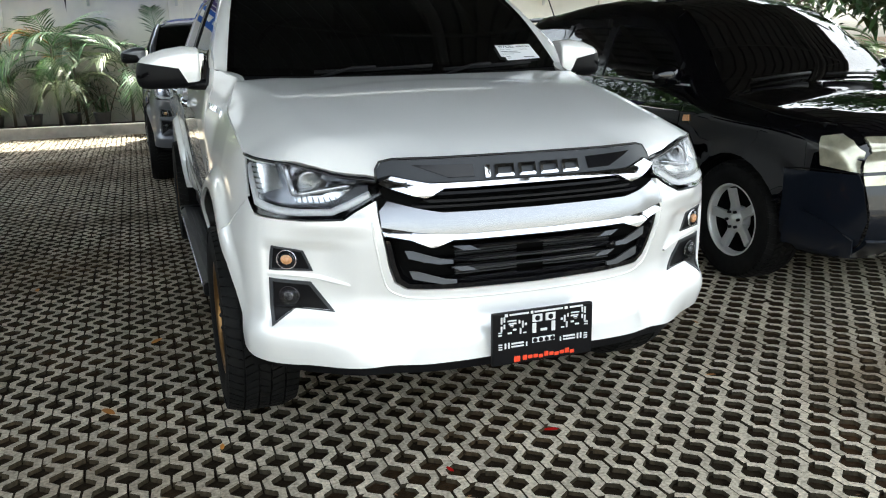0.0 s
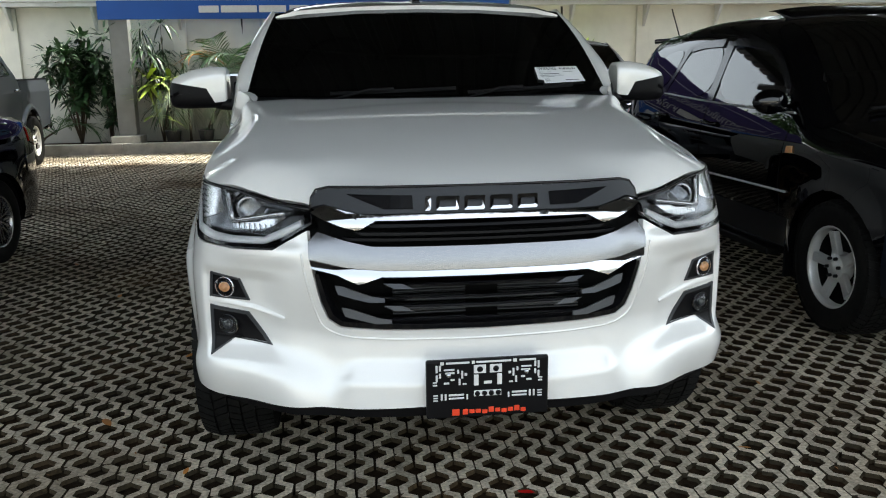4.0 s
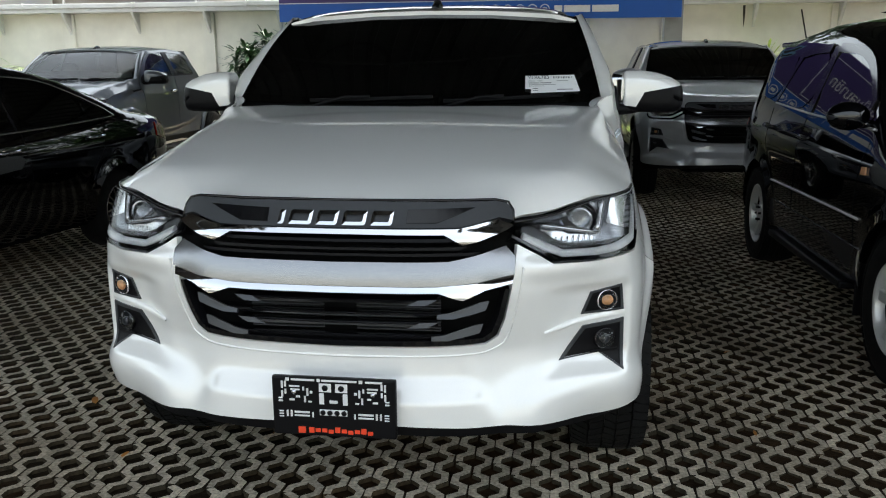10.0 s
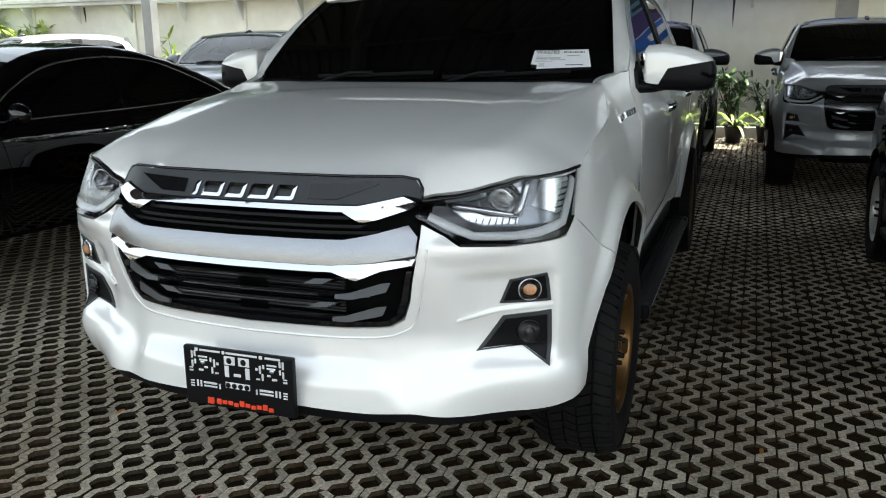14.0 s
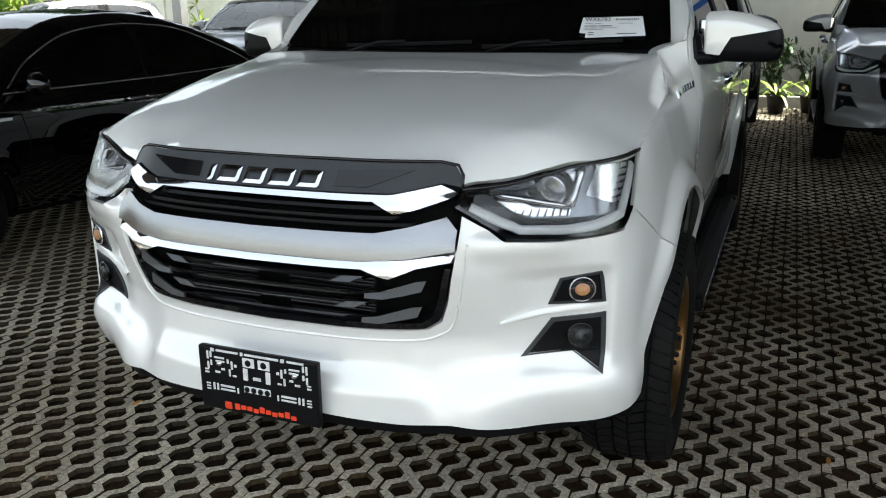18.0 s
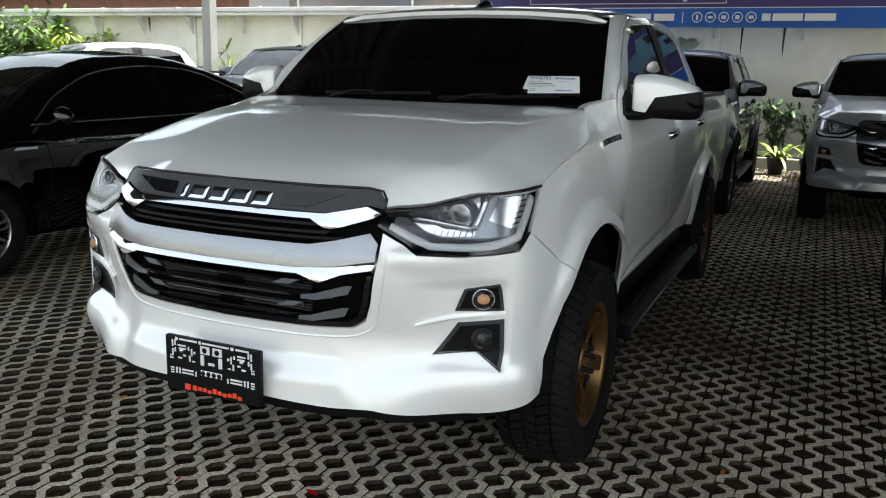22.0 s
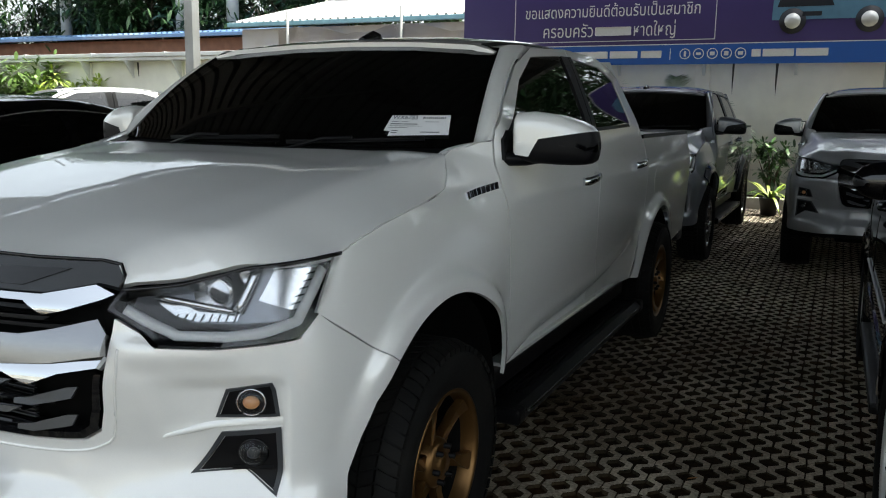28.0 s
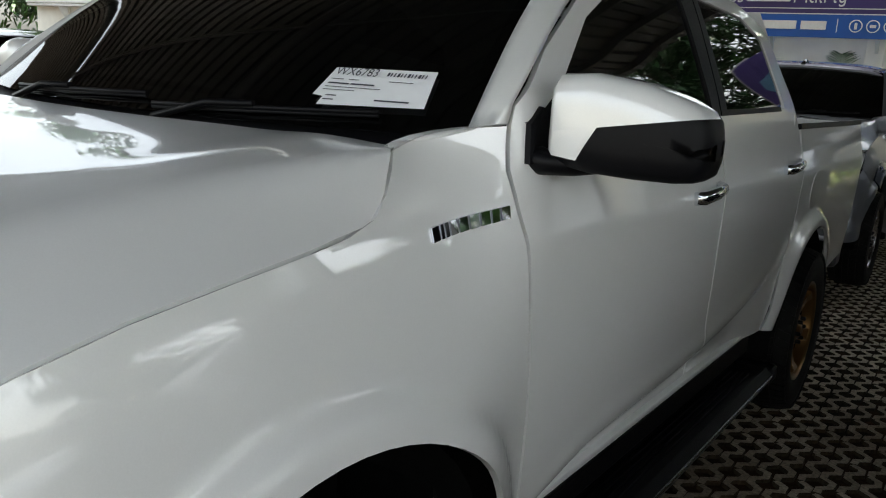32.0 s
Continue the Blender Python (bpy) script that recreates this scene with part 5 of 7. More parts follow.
        bmesh.ops.create_uvsphere(bm, u_segments=14, v_segments=8, radius=1, matrix=Matrix.Translation(place(my, mz, 0.13)) @ Matrix.Diagonal((0.11, 0.06, 0.075, 1)))
        tube(bm, [place(my, mz - 0.04, -0.03), place(my, mz - 0.04, 0.08)], 0.025, 6)
        part("door_mirror", bm, paint, root, smoothed=True)
        if cladding:
            for c in spec["cladding"]:
                skin([c], cladding, "cladding", 0.008, root, 0.008)
            for c in spec["bumper_side"]:
                skin([c], cladding, "bumper_corner", 0.005, root, 0.006)
        for wy in (a0, a1):
            wheel(root, sg * (plan(wy) - 0.125), wy, sg, wheel_mat, kind, spec["hub"] / HUB_Z, tread_on=spec.get("tread", False))
            part("wheel_housing", housing(sg * (W - 0.40), sg * (W - 0.03), wy, spec["hub"], R * 0.985)(), DARK, root)
        for poly, mat, nm in spec["lamps"]:
            skin([poly], mat, nm, 0.010, root, 0.008, grid=(0.02, 0.015))

    def cap(u, t):
        y, z = along(t)
        (y0, z0), (y1, z1) = along(t - 0.02), along(t + 0.02)
        ny, nz = -(z1 - z0), y1 - y0
        n = math.hypot(ny, nz)
        x = sidepos(y, z).x
        c = spec["crown"] * (1 - u * u)
        return Vector((u * x, y + ny / n * c * lerp(1.0, 3.0, smooth(0.6, 0.95, abs(ny) / n)), z + nz / n * c))
    for nm, i0, i1, mat in spec["caps"]:
        bm = bmesh.new()
        rows = []
        steps = (i1 - i0) * 4
        for k in range(steps + 1):
            t = i0 + (i1 - i0) * k / steps
            rows.append([bm.verts.new(cap(-1 + 2 * j / 14, min(t, len(sil) - 1.001))) for j in range(15)])
        for ra, rb in zip(rows, rows[1:]):
            for j in range(14):
                bm.faces.new((ra[j], ra[j + 1], rb[j + 1], rb[j])).smooth = True
        ob = part(nm, bm, mat, root)
        if mat.name.find("glass") >= 0:
            ob.visible_shadow = False
    for nm, u0, u1, t0, t1, mat in spec["face"]:
        for sg in (1, -1):
            bm = bmesh.new()
            rows = [[bm.verts.new(cap(sg * lerp(u0, u1, j / 5), lerp(t0, t1, k / 5)) + Vector((0, -0.008, 0.004))) for j in range(6)] for k in range(6)]
            for ra, rb in zip(rows, rows[1:]):
                for j in range(5):
                    bm.faces.new((ra[j], ra[j + 1], rb[j + 1], rb[j])).smooth = True
            part(nm, bm, mat, root)
            if u0 == 0 and sg > 0 and u1 >= 0.99:
                break
    # near-black block added in place of the shaded lower cabin
    bm = boxed((-W + 0.12, 0.3, spec["sill"] - 0.05), (W - 0.12, L - 0.3, spec["belt"] - 0.15))
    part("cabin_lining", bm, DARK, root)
    for sx_, sy_ in ((-0.37, 0.0), (0.37, 0.0), (-0.37, 0.85), (0.37, 0.85)):
        y = spec["seat"] + sy_
        bm = bmesh.new()
        box(bm, (sx_ - 0.23, y, spec["belt"] - 0.25), (sx_ + 0.23, y + 0.12, spec["belt"] + 0.12), 0.04)
        box(bm, (sx_ - 0.12, y + 0.02, spec["belt"] + 0.14), (sx_ + 0.12, y + 0.10, spec["belt"] + 0.30), 0.03)
        part("seat", bm, SEAT, root)
    for fn in spec.get("extras", ()):
        fn(root, cap, sidepos)
    return root


def suv_extras(root, cap, sidepos):
    bm = bmesh.new()
    rows = []
    for k in range(17):
        u = -1 + k / 8
        rows.append([bm.verts.new((0.52 * u, y - 0.12 * (1 - u * u), z - 0.03 * u ** 4)) for y, z in ((2.16, 1.745), (2.24, 1.79), (2.34, 1.82), (2.44, 1.832))])
    for ra, rb in zip(rows, rows[1:]):
        for i in range(3):
            bm.faces.new((ra[i], rb[i], rb[i + 1], ra[i + 1])).smooth = True
    bmesh.ops.solidify(bm, geom=list(bm.faces), thickness=0.008)
    part("wind_deflector", bm, GLOSS_BLACK, root, "smoked plastic deflector on the roof")
    for sg in (1, -1):
        side_at = lambda y, z, p, sg=sg: Vector((sg * sidepos(y, z).x + sg * p, y, z))
        for line in ([(1.55, 1.315), (1.72, 1.455), (1.90, 1.555), (2.16, 1.612), (2.50, 1.628)], [(2.66, 1.628), (2.95, 1.622), (3.18, 1.600)]):
            ys, zs = [p[0] for p in line], [p[1] for p in line]
            poly = [(lerp(ys[0], ys[-1], k / 10), curve(ys, zs, lerp(ys[0], ys[-1], k / 10))) for k in range(11)]
            poly += [(y + 0.01, z - 0.055) for y, z in reversed(poly)]
            part("rain_visor", panel([poly], lambda y, z: side_at(y, z, 0.016), (0.06, 0.03), (sg, 0, 0), 0.012), GLOSS_BLACK, root, "smoked rain visor over the window")
        part("sill_step", boxed((sg * 0.80, 1.50, 0.30), (sg * 0.93, 3.02, 0.345), 0.014), BLACK_PLASTIC, root)
        part("mud_flap", boxed((sg * 0.66, 1.335, 0.20), (sg * 0.90, 1.35, 0.48), 0.004), BLACK_PLASTIC, root)
        # front lamp: an aged cover with a pale strip below, running round the corner
        lamp = part("headlight", panel([[(sg * u, t) for u, t in ((0.55, 3.42), (1.0, 3.40), (1.0, 4.62), (0.60, 4.42))]], lambda u, t: cap(u, t) + Vector((0.012 * u, -0.010, 0.004)), (0.03, 0.06), (0, -1, 0), 0.012), HEADLAMP_OLD, root, "yellowed rectangular headlamp")
        part("side_lamp", panel([[(sg * u, t) for u, t in ((0.58, 3.02), (1.0, 3.0), (1.0, 3.30), (0.56, 3.34))]], lambda u, t: cap(u, t) + Vector((0.012 * u, -0.012, 0.002)), (0.03, 0.06), (0, -1, 0), 0.012), HEADLAMP_OLD, root, "pale lamp strip under the headlamp")
        lip = [(0.06, 0.30), (0.05, 0.40), (0.16, 0.47), (0.33, 0.535), (0.40, 0.52), (0.43, 0.33)]
        part("front_lip", panel([lip], lambda y, z: side_at(y, z, 0.022 + 0.02 * smooth(0.50, 0.38, z)), (0.05, 0.03), (sg, 0, 0), 0.02), BLUEBLACK, root, "flared blue-black lower lip")
    part("front_lip", panel([[(-1, 0.4), (1, 0.4), (1, 1.15), (-1, 1.15)]], lambda u, t: cap(u, t) + Vector((0, -0.03, 0)), (0.1, 0.2), (0, -1, 0), 0.02), BLUEBLACK, root, "flared blue-black lower lip")
    part("spoiler", boxed((-0.60, 4.02, 1.635), (0.60, 4.34, 1.675), 0.014), BLACK_PAINT, root)
    part("antenna", tube(bmesh.new(), [(-0.50, 3.98, 1.66), (-0.515, 4.16, 1.93)], 0.006, 6), BLACK_PLASTIC, root)
    for k in range(2):
        bm = tube(bmesh.new(), [cap(lerp(-0.75 + k * 0.8, -0.1 + k * 0.8, t), 7.12 + 0.06 * t) + Vector((0, -0.01, 0.02)) for t in (0, 0.5, 1)], 0.010, 6)
        part("wiper", bm, BLACK_PLASTIC, root)


SUV_OUTLINE = [(0.16, 0.28, 0), (0.04, 0.38, 0), (0.0, 0.52, 0), (0.03, 0.7, 0), (0.08, 0.86, 1), (0.20, 0.985, 1), (0.58, 1.06, 1), (1.14, 1.135, 1), (1.50, 1.405, 1), (1.88, 1.655, 1), (2.3, 1.74, 1),
               (3.0, 1.755, 1), (3.7, 1.70, 1), (4.15, 1.63, 1), (4.38, 1.25, 1), (4.50, 1.0, 1), (4.57, 0.72, 0), (4.57, 0.48, 0), (4.46, 0.34, 0)]
SUV = dict(half=0.91, round=0.12, outline=SUV_OUTLINE, axles=(0.87, 3.52), hub=0.372, sill=0.36, belt=1.16, seat=2.1, crown=0.05, tread=True,
           profile=([0.3, 0.45, 0.7, 0.90, 1.0, 1.06, 1.16, 1.385, 1.67], [0.95, 0.985, 1.0, 1.0, 0.99, 0.970, 0.936, 0.850, 0.74]),
           windows=[[(1.46, 1.178), (1.60, 1.318), (1.90, 1.515), (2.12, 1.58), (2.51, 1.603), (2.53, 1.195)], [(2.64, 1.198), (2.63, 1.603), (3.18, 1.590), (3.42, 1.25), (3.40, 1.222)], [(3.50, 1.24), (3.30, 1.579), (3.72, 1.528), (4.02, 1.29), (4.0, 1.25)]],
           pillars=[[(2.535, 1.19), (2.515, 1.61), (2.625, 1.61), (2.635, 1.192)], [(3.425, 1.225), (3.20, 1.59), (3.28, 1.585), (3.49, 1.235)]],
           trim=[[(1.36, 0.712), (1.8, 0.708), (2.6, 0.698), (3.1, 0.690)], [(1.42, 1.168), (2.0, 1.176), (2.6, 1.188), (3.44, 1.222)]], trim_mat=ALLOY, trim_label="bright strip along the doors",
           gaps=[[(1.42, 1.10), (1.46, 0.8), (1.40, 0.48)], [(2.59, 1.16), (2.58, 0.8), (2.60, 0.44)], [(3.46, 1.18), (3.36, 0.9), (3.10, 0.7)], [(0.06, 0.762), (0.30, 0.765), (0.47, 0.752)], [(0.26, 1.0), (0.60, 1.035), (1.10, 1.10)]],
           handles=[(2.46, 1.045), (3.36, 1.055)], handle_mat=BLACK_PAINT, mirror=(1.52, 1.23),
           cladding=[[(1.28, 0.38), (3.08, 0.38), (3.07, 0.56), (1.30, 0.56)]],
           bumper_side=[[(0.16, 0.29), (0.045, 0.38), (0.005, 0.52), (0.035, 0.70), (0.06, 0.755), (0.462, 0.748), (0.455, 0.55), (0.46, 0.38), (0.38, 0.29)]],
           lamps=[([(0.052, 0.765), (0.25, 0.79), (0.27, 0.945), (0.19, 0.962), (0.135, 0.928), (0.088, 0.868)], HEADLAMP_OLD, "headlight"), ([(1.32, 0.945), (1.39, 0.94), (1.385, 0.98), (1.33, 0.985)], AMBER, "side_marker"),
                  ([(4.35, 0.85), (4.46, 0.82), (4.44, 1.0), (4.36, 1.06)], RED_LENS, "tail_lamp")],
           caps=[("front_bumper", 0, 3, BLUEBLACK), ("nose", 3, 5, BLACK_PAINT), ("hood", 5, 7, BLACK_PAINT), ("windscreen", 7, 9, GLASS_TINT), ("roof", 9, 13, BLACK_PAINT), ("rear_window", 13, 15, GLASS_TINT), ("tail", 15, 18, BLACK_PAINT)],
           face=[("grille", 0.0, 0.46, 3.3, 4.6, CHROME), ("bumper_intake", 0.30, 0.82, 1.5, 2.1, DARK)], extras=(suv_extras,))
SEDAN_OUTLINE = [(0.14, 0.24, 0), (0.03, 0.36, 0), (0.0, 0.50, 0), (0.03, 0.66, 0), (0.12, 0.76, 1), (0.42, 0.87, 1), (0.75, 0.95, 1), (1.08, 1.02, 1), (1.48, 1.27, 1), (1.90, 1.455, 1), (2.34, 1.515, 1), (2.80, 1.51, 1),
                 (3.25, 1.42, 1), (3.62, 1.29, 1), (3.98, 1.145, 1), (4.26, 1.10, 1), (4.52, 1.075, 1), (4.61, 0.95, 0), (4.66, 0.70, 0), (4.64, 0.42, 0), (4.54, 0.28, 0)]
SEDAN = dict(half=0.90, round=0.11, outline=SEDAN_OUTLINE, axles=(0.92, 3.62), hub=0.335, sill=0.30, belt=1.03, seat=2.0, crown=0.035,
             profile=([0.25, 0.40, 0.65, 0.85, 0.93, 1.03, 1.25, 1.5], [0.94, 0.985, 1.0, 0.995, 0.98, 0.945, 0.84, 0.70]),
             windows=[[(1.38, 1.05), (1.56, 1.20), (1.95, 1.375), (2.50, 1.435), (2.53, 1.065)], [(2.58, 1.067), (2.57, 1.435), (3.0, 1.40), (3.28, 1.295), (3.32, 1.095)], [(3.36, 1.097), (3.34, 1.268), (3.58, 1.165), (3.66, 1.115)]],
             pillars=[[(2.525, 1.06), (2.495, 1.44), (2.575, 1.44), (2.585, 1.062)]],
             trim=[[(1.34, 1.03), (2.0, 1.043), (2.7, 1.058), (3.3, 1.083), (3.69, 1.108)], [(1.38, 1.06), (1.56, 1.215), (1.95, 1.392), (2.50, 1.452), (3.0, 1.415), (3.3, 1.305), (3.60, 1.178), (3.70, 1.112)]],
             trim_mat=ALLOY_DARK, trim_label="thin chrome window trim",
             gaps=[[(1.40, 0.98), (1.45, 0.75), (1.41, 0.42)], [(2.55, 1.05), (2.57, 0.75), (2.53, 0.38)], [(3.53, 1.08), (3.43, 0.85), (3.21, 0.62)]],
             handles=[(2.36, 0.925), (3.36, 0.96)], handle_mat=CHROME, mirror=(1.50, 1.08), cladding=[], bumper_side=[],
             lamps=[([(0.08, 0.62), (0.45, 0.72), (0.52, 0.80), (0.12, 0.75)], LAMP_SILVER, "headlight"), ([(4.28, 0.90), (4.58, 0.84), (4.57, 0.97), (4.32, 1.02)], RED_LENS, "tail_lamp"),
                    ([(1.16, 0.865), (1.34, 0.870), (1.35, 0.895), (1.20, 0.89)], CHROME, "fender_mark")],
             caps=[("front_bumper", 0, 3, BLACK_PAINT), ("nose", 3, 5, BLACK_PAINT), ("hood", 5, 7, BLACK_PAINT), ("windscreen", 7, 9, GLASS_TINT), ("roof", 9, 12, BLACK_PAINT), ("rear_window", 12, 14, GLASS_TINT),
                   ("boot_lid", 14, 16, BLACK_PAINT), ("tail", 16, 20, BLACK_PAINT)],
             face=[("headlight", 0.60, 0.98, 3.0, 4.2, LAMP_SILVER), ("grille", 0.0, 0.58, 2.6, 3.6, GLOSS_BLACK)])

suv = build_car(pose(4.44, 3.38, 0, 0, 0, 0.3), SUV, BLACK_PAINT, "suv", "car", "glossy black five-door SUV with tinted windows and silver five-spoke wheels", ALLOY, "five", BLUEBLACK)
sedan = build_car(pose(-2.89, 3.30, 0, 0, 0, -5), SEDAN, BLACK_PAINT, "sedan", "car", "glossy black sedan with chrome window trim and dark windows", ALLOY_DARK, "ten")
part("paper_tag", boxed((0, 0, 0), (0.14, 0.10, 0.002)), STICKER, sedan, "pale blue paper on the dashboard").matrix_basis = pose(0.42, 1.40, 1.19, 32, 0, 0)
build_pickup(pose(1.20, 9.08, 0), GREY_PAINT, "grey double-cab pickup with dark fender flares behind the white one", wheel_mat=ALLOY_DARK, flare=BLUEBLACK, group="pickups along the wall")
build_pickup(pose(3.83, 9.36, 0), SILVER_PAINT, "silver grey pickup with dark windows, parked facing out", wheel_mat=ALLOY, group="pickups along the wall")
build_pickup(pose(-4.52, 9.70, 0, 0, 0, 4), NAVY_GREY, "slate grey double-cab pickup with clear windows, parked by the wall", wheel_mat=ALLOY, glass=GLASS_LIGHT, group="pickups along the wall")
build_pickup(pose(-9.8, 9.6, 0, 0, 0, -24), WHITE, "white pickup parked near the wall, half hidden by a sedan", wheel_mat=ALLOY, group="pickups along the wall")
# ---- ground, pavers, kerb, wall ----
bm = bmesh.new()
bmesh.ops.create_grid(bm, x_segments=8, y_segments=8, size=400)
for v in bm.verts:
    v.co.z = -0.017
ground = part("ground", bm, SOIL, None)
tagged(ground, "dark damp soil showing between the grass pavers", "ground", kind="structure")

PITCH, PERIOD, SWING, BAR = 0.0735, 0.155, 0.0190, 0.0325
SHAPE = [(0.0, -1), (0.30, -1), (0.50, 1), (0.80, 1), (1.0, -1)]


def zigzag(periods):
    """Middle line of one paver, then its outline of even thickness."""
    mid = []
    for k in range(periods):
        for f, s in SHAPE[:-1]:
            mid.append(Vector((SWING * s, (k + f) * PERIOD, 0)))
    mid.append(Vector((-SWING, periods * PERIOD - 0.006, 0)))
    left, right = [], []
    for i, p in enumerate(mid):
        d0 = (p - mid[i - 1]).normalized() if i else (mid[1] - p).normalized()
        d1 = (mid[i + 1] - p).normalized() if i + 1 < len(mid) else d0
        n0, n1 = Vector((-d0.y, d0.x, 0)), Vector((-d1.y, d1.x, 0))
        n = (n0 + n1).normalized()
        n *= BAR / 2 / max(0.6, n.dot(n0))
        left.append(p + n)
        right.append(p - n)
    return left, right


def paver_mesh(seed):
    rnd = random.Random(seed)
    left, right = zigzag(2)
    vs, fs = [], []
    n = len(left)
    for l, r in zip(left, right):
        j = [rnd.uniform(-0.0028, 0.0028) for _ in range(6)]
        c = (l + r) / 2
        for q, h in ((l, -0.022), (l.lerp(c, 0.13 + j[4] * 30), 0.0), (r.lerp(c, 0.13 + j[5] * 30), 0.0), (r, -0.022)):
            vs.append((q.x + j[0], q.y + j[1], h + (j[2] * 0.4 if h == 0 else 0)))
    for i in range(n - 1):
        for k in (1, 0, 2):
            a = i * 4 + k
            fs.append((a, a + 1, a + 5, a + 4))
    fs.append((0, 1, 2, 3)), fs.append((4 * n - 1, 4 * n - 2, 4 * n - 3, 4 * n - 4))
    return vs, fs


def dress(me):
    """Worn pale concrete on top of each bar, a darker brown on its sloping flanks."""
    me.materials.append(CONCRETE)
    me.materials.append(PAVER_FLANK)
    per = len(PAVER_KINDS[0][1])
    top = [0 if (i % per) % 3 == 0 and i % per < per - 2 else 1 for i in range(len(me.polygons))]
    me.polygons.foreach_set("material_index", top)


PAVER_KINDS = [paver_mesh(s) for s in range(6)]
X_LO, X_HI, Y_LO, Y_HI = -11.0, 7.6, -0.9, 15.66
LENGTH = 2 * PERIOD
NEAR = (0.1, 4.0, 1.75, 2.95)
places = []
rnd = random.Random(4)
for i in range(int((X_HI - X_LO) / PITCH)):
    for j in range(int((Y_HI - Y_LO) / LENGTH)):
        x, y = X_LO + i * PITCH, Y_LO + j * LENGTH + (0.0 if i % 2 else PERIOD * 0.5)
        near = NEAR[0] < x < NEAR[1] and NEAR[2] < y < NEAR[3]
        places.append((x, y, rnd.uniform(-0.004, 0.003), rnd.uniform(-0.02, 0.02), rnd.randrange(6), near))
verts, faces = [], []
for x, y, dz, turn, k, near in places:
    if near:
        continue
    vs, fs = PAVER_KINDS[k]
    base = len(verts)
    c, s = math.cos(turn), math.sin(turn)
    verts += [(x + vx * c - vy * s, y + vx * s + vy * c, vz + dz) for vx, vy, vz in vs]
    faces += [tuple(base + q for q in f) for f in fs]
me = bpy.data.meshes.new("paving")
me.from_pydata(verts, [], faces)
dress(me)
# both yards lie out of view, added dark to keep bounced light low
yard = part("yard", boxed((-30, -16.5, -0.05), (18, -0.9, -0.002)), ASPHALT, None)
side_yard = part("yard", boxed((7.62, -0.9, -0.05), (18.9, 8.0, -0.002)), ASPHALT, None)
tagged(side_yard, "unseen ground added beside the carport, dark to curb bounced light", "yard", kind="structure")
tagged(yard, "unseen asphalt yard added in front of the carport, dark to curb bounced light", "yard", kind="structure")
paving = tagged(new("paving", me), "worn grey zigzag concrete grass pavers with darker flanks", "paving", kind="structure")
kind_meshes = []
for vs, fs in PAVER_KINDS:
    m = bpy.data.meshes.new("paver")
    m.from_pydata(vs, [], fs)
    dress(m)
    kind_meshes.append(m)
NEAR_PLACES = [p for p in places if p[5]]

# earth washed into the joints, in places up to the tops of the pavers
def earth(x, y):
    m = noise.fractal(Vector((x * 0.85 + 3.1, y * 0.85, 0.4)), 0.9, 2.0, 4) * 0.55
    for cx, cy, rx, ry, amount in ((3.25, 5.6, 0.75, 2.6, 0.75), (0.0, 5.2, 0.55, 1.5, 0.45), (0.6, 2.55, 0.5, 0.25, 0.35), (2.9, 3.4, 0.5, 0.5, 0.4)):
        m += amount * math.exp(-((x - cx) / rx) ** 2 - ((y - cy) / ry) ** 2)
    fine = noise.noise(Vector((x * 14, y * 14, 1.7)))
    return -0.022 + 0.0185 * smooth(0.05, 0.85, m) + 0.004 * fine * smooth(0.0, 0.5, m)


bm = bmesh.new()
EX, EY = [-1.6 + 0.045 * k for k in range(134)], [1.7 + 0.045 * k for k in range(190)]
rows = [[bm.verts.new((x, y, earth(x, y))) for x in EX] for y in EY]
for ra, rb in zip(rows, rows[1:]):
    for k in range(len(EX) - 1):
        bm.faces.new((ra[k], ra[k + 1], rb[k + 1], rb[k])).smooth = True
EARTH = material("loose_earth", (0.022, 0.013, 0.006), 0.95, spec=0.1, vary=0.5, scale=45, bump=0.9, bump_scale=120, second=(0.075, 0.040, 0.017), second_scale=0.8, second_amount=0.8, world_space=True)
tagged(part("loose_earth", bm, EARTH, None), "dark brown earth washed between and over the pavers", "earth", kind="stuff")

WALL_Y = 17.0
KERB_Y = 15.72
bm = bmesh.new()
for k in range(8):
    x = -19 + k * 4.0
    box(bm, (x + 0.002, KERB_Y, -0.1), (x + 3.998, KERB_Y + 0.16, 0.175), 0.012)
kerb = part("kerb", bm, KERB, None)
tagged(kerb, "painted concrete kerb edging the planting bed", "kerb", kind="structure")
bed = part("planting_bed", boxed((-20, KERB_Y + 0.16, -0.1), (12, WALL_Y, 0.11)), SOIL, None)
tagged(bed, "dark earth of the planting bed along the wall", "planting bed", kind="structure")

wall = part("wall_back", boxed((-22, WALL_Y, -0.1), (14, WALL_Y + 0.15, 2.62)), PLASTER, None)
tagged(wall, "cream plastered boundary wall with rain streaks", "wall", kind="structure")
for k in range(12):
    x = -20.5 + k * 3.05
    b = boxed((x, WALL_Y - 0.07, -0.1), (x + 0.26, WALL_Y - 0.002, 2.6), 0.01)
    part("pilaster", b, PLASTER, wall)
bm = boxed((-22, WALL_Y - 0.32, 2.62), (14, WALL_Y + 0.3, 2.70), 0.012)
part("coping", bm, COPING, wall, "pale grey ledge on the wall")
bm = boxed((-22, WALL_Y - 0.36, 2.705), (14, WALL_Y - 0.26, 2.80), 0.015)
part("gutter", bm, COPING, wall, "white metal gutter")
for k in range(20):
    x = -20.3 + k * 1.52
    bm = bmesh.new()
    prism(bm, [(0, 2.615), (-0.3, 2.615), (-0.26, 2.55), (0, 2.2)], lambda u, v, w, x=x: Vector((x + w, WALL_Y - 0.075 + u, v)), 0.05)
    part("bracket", bm, COPING, wall)
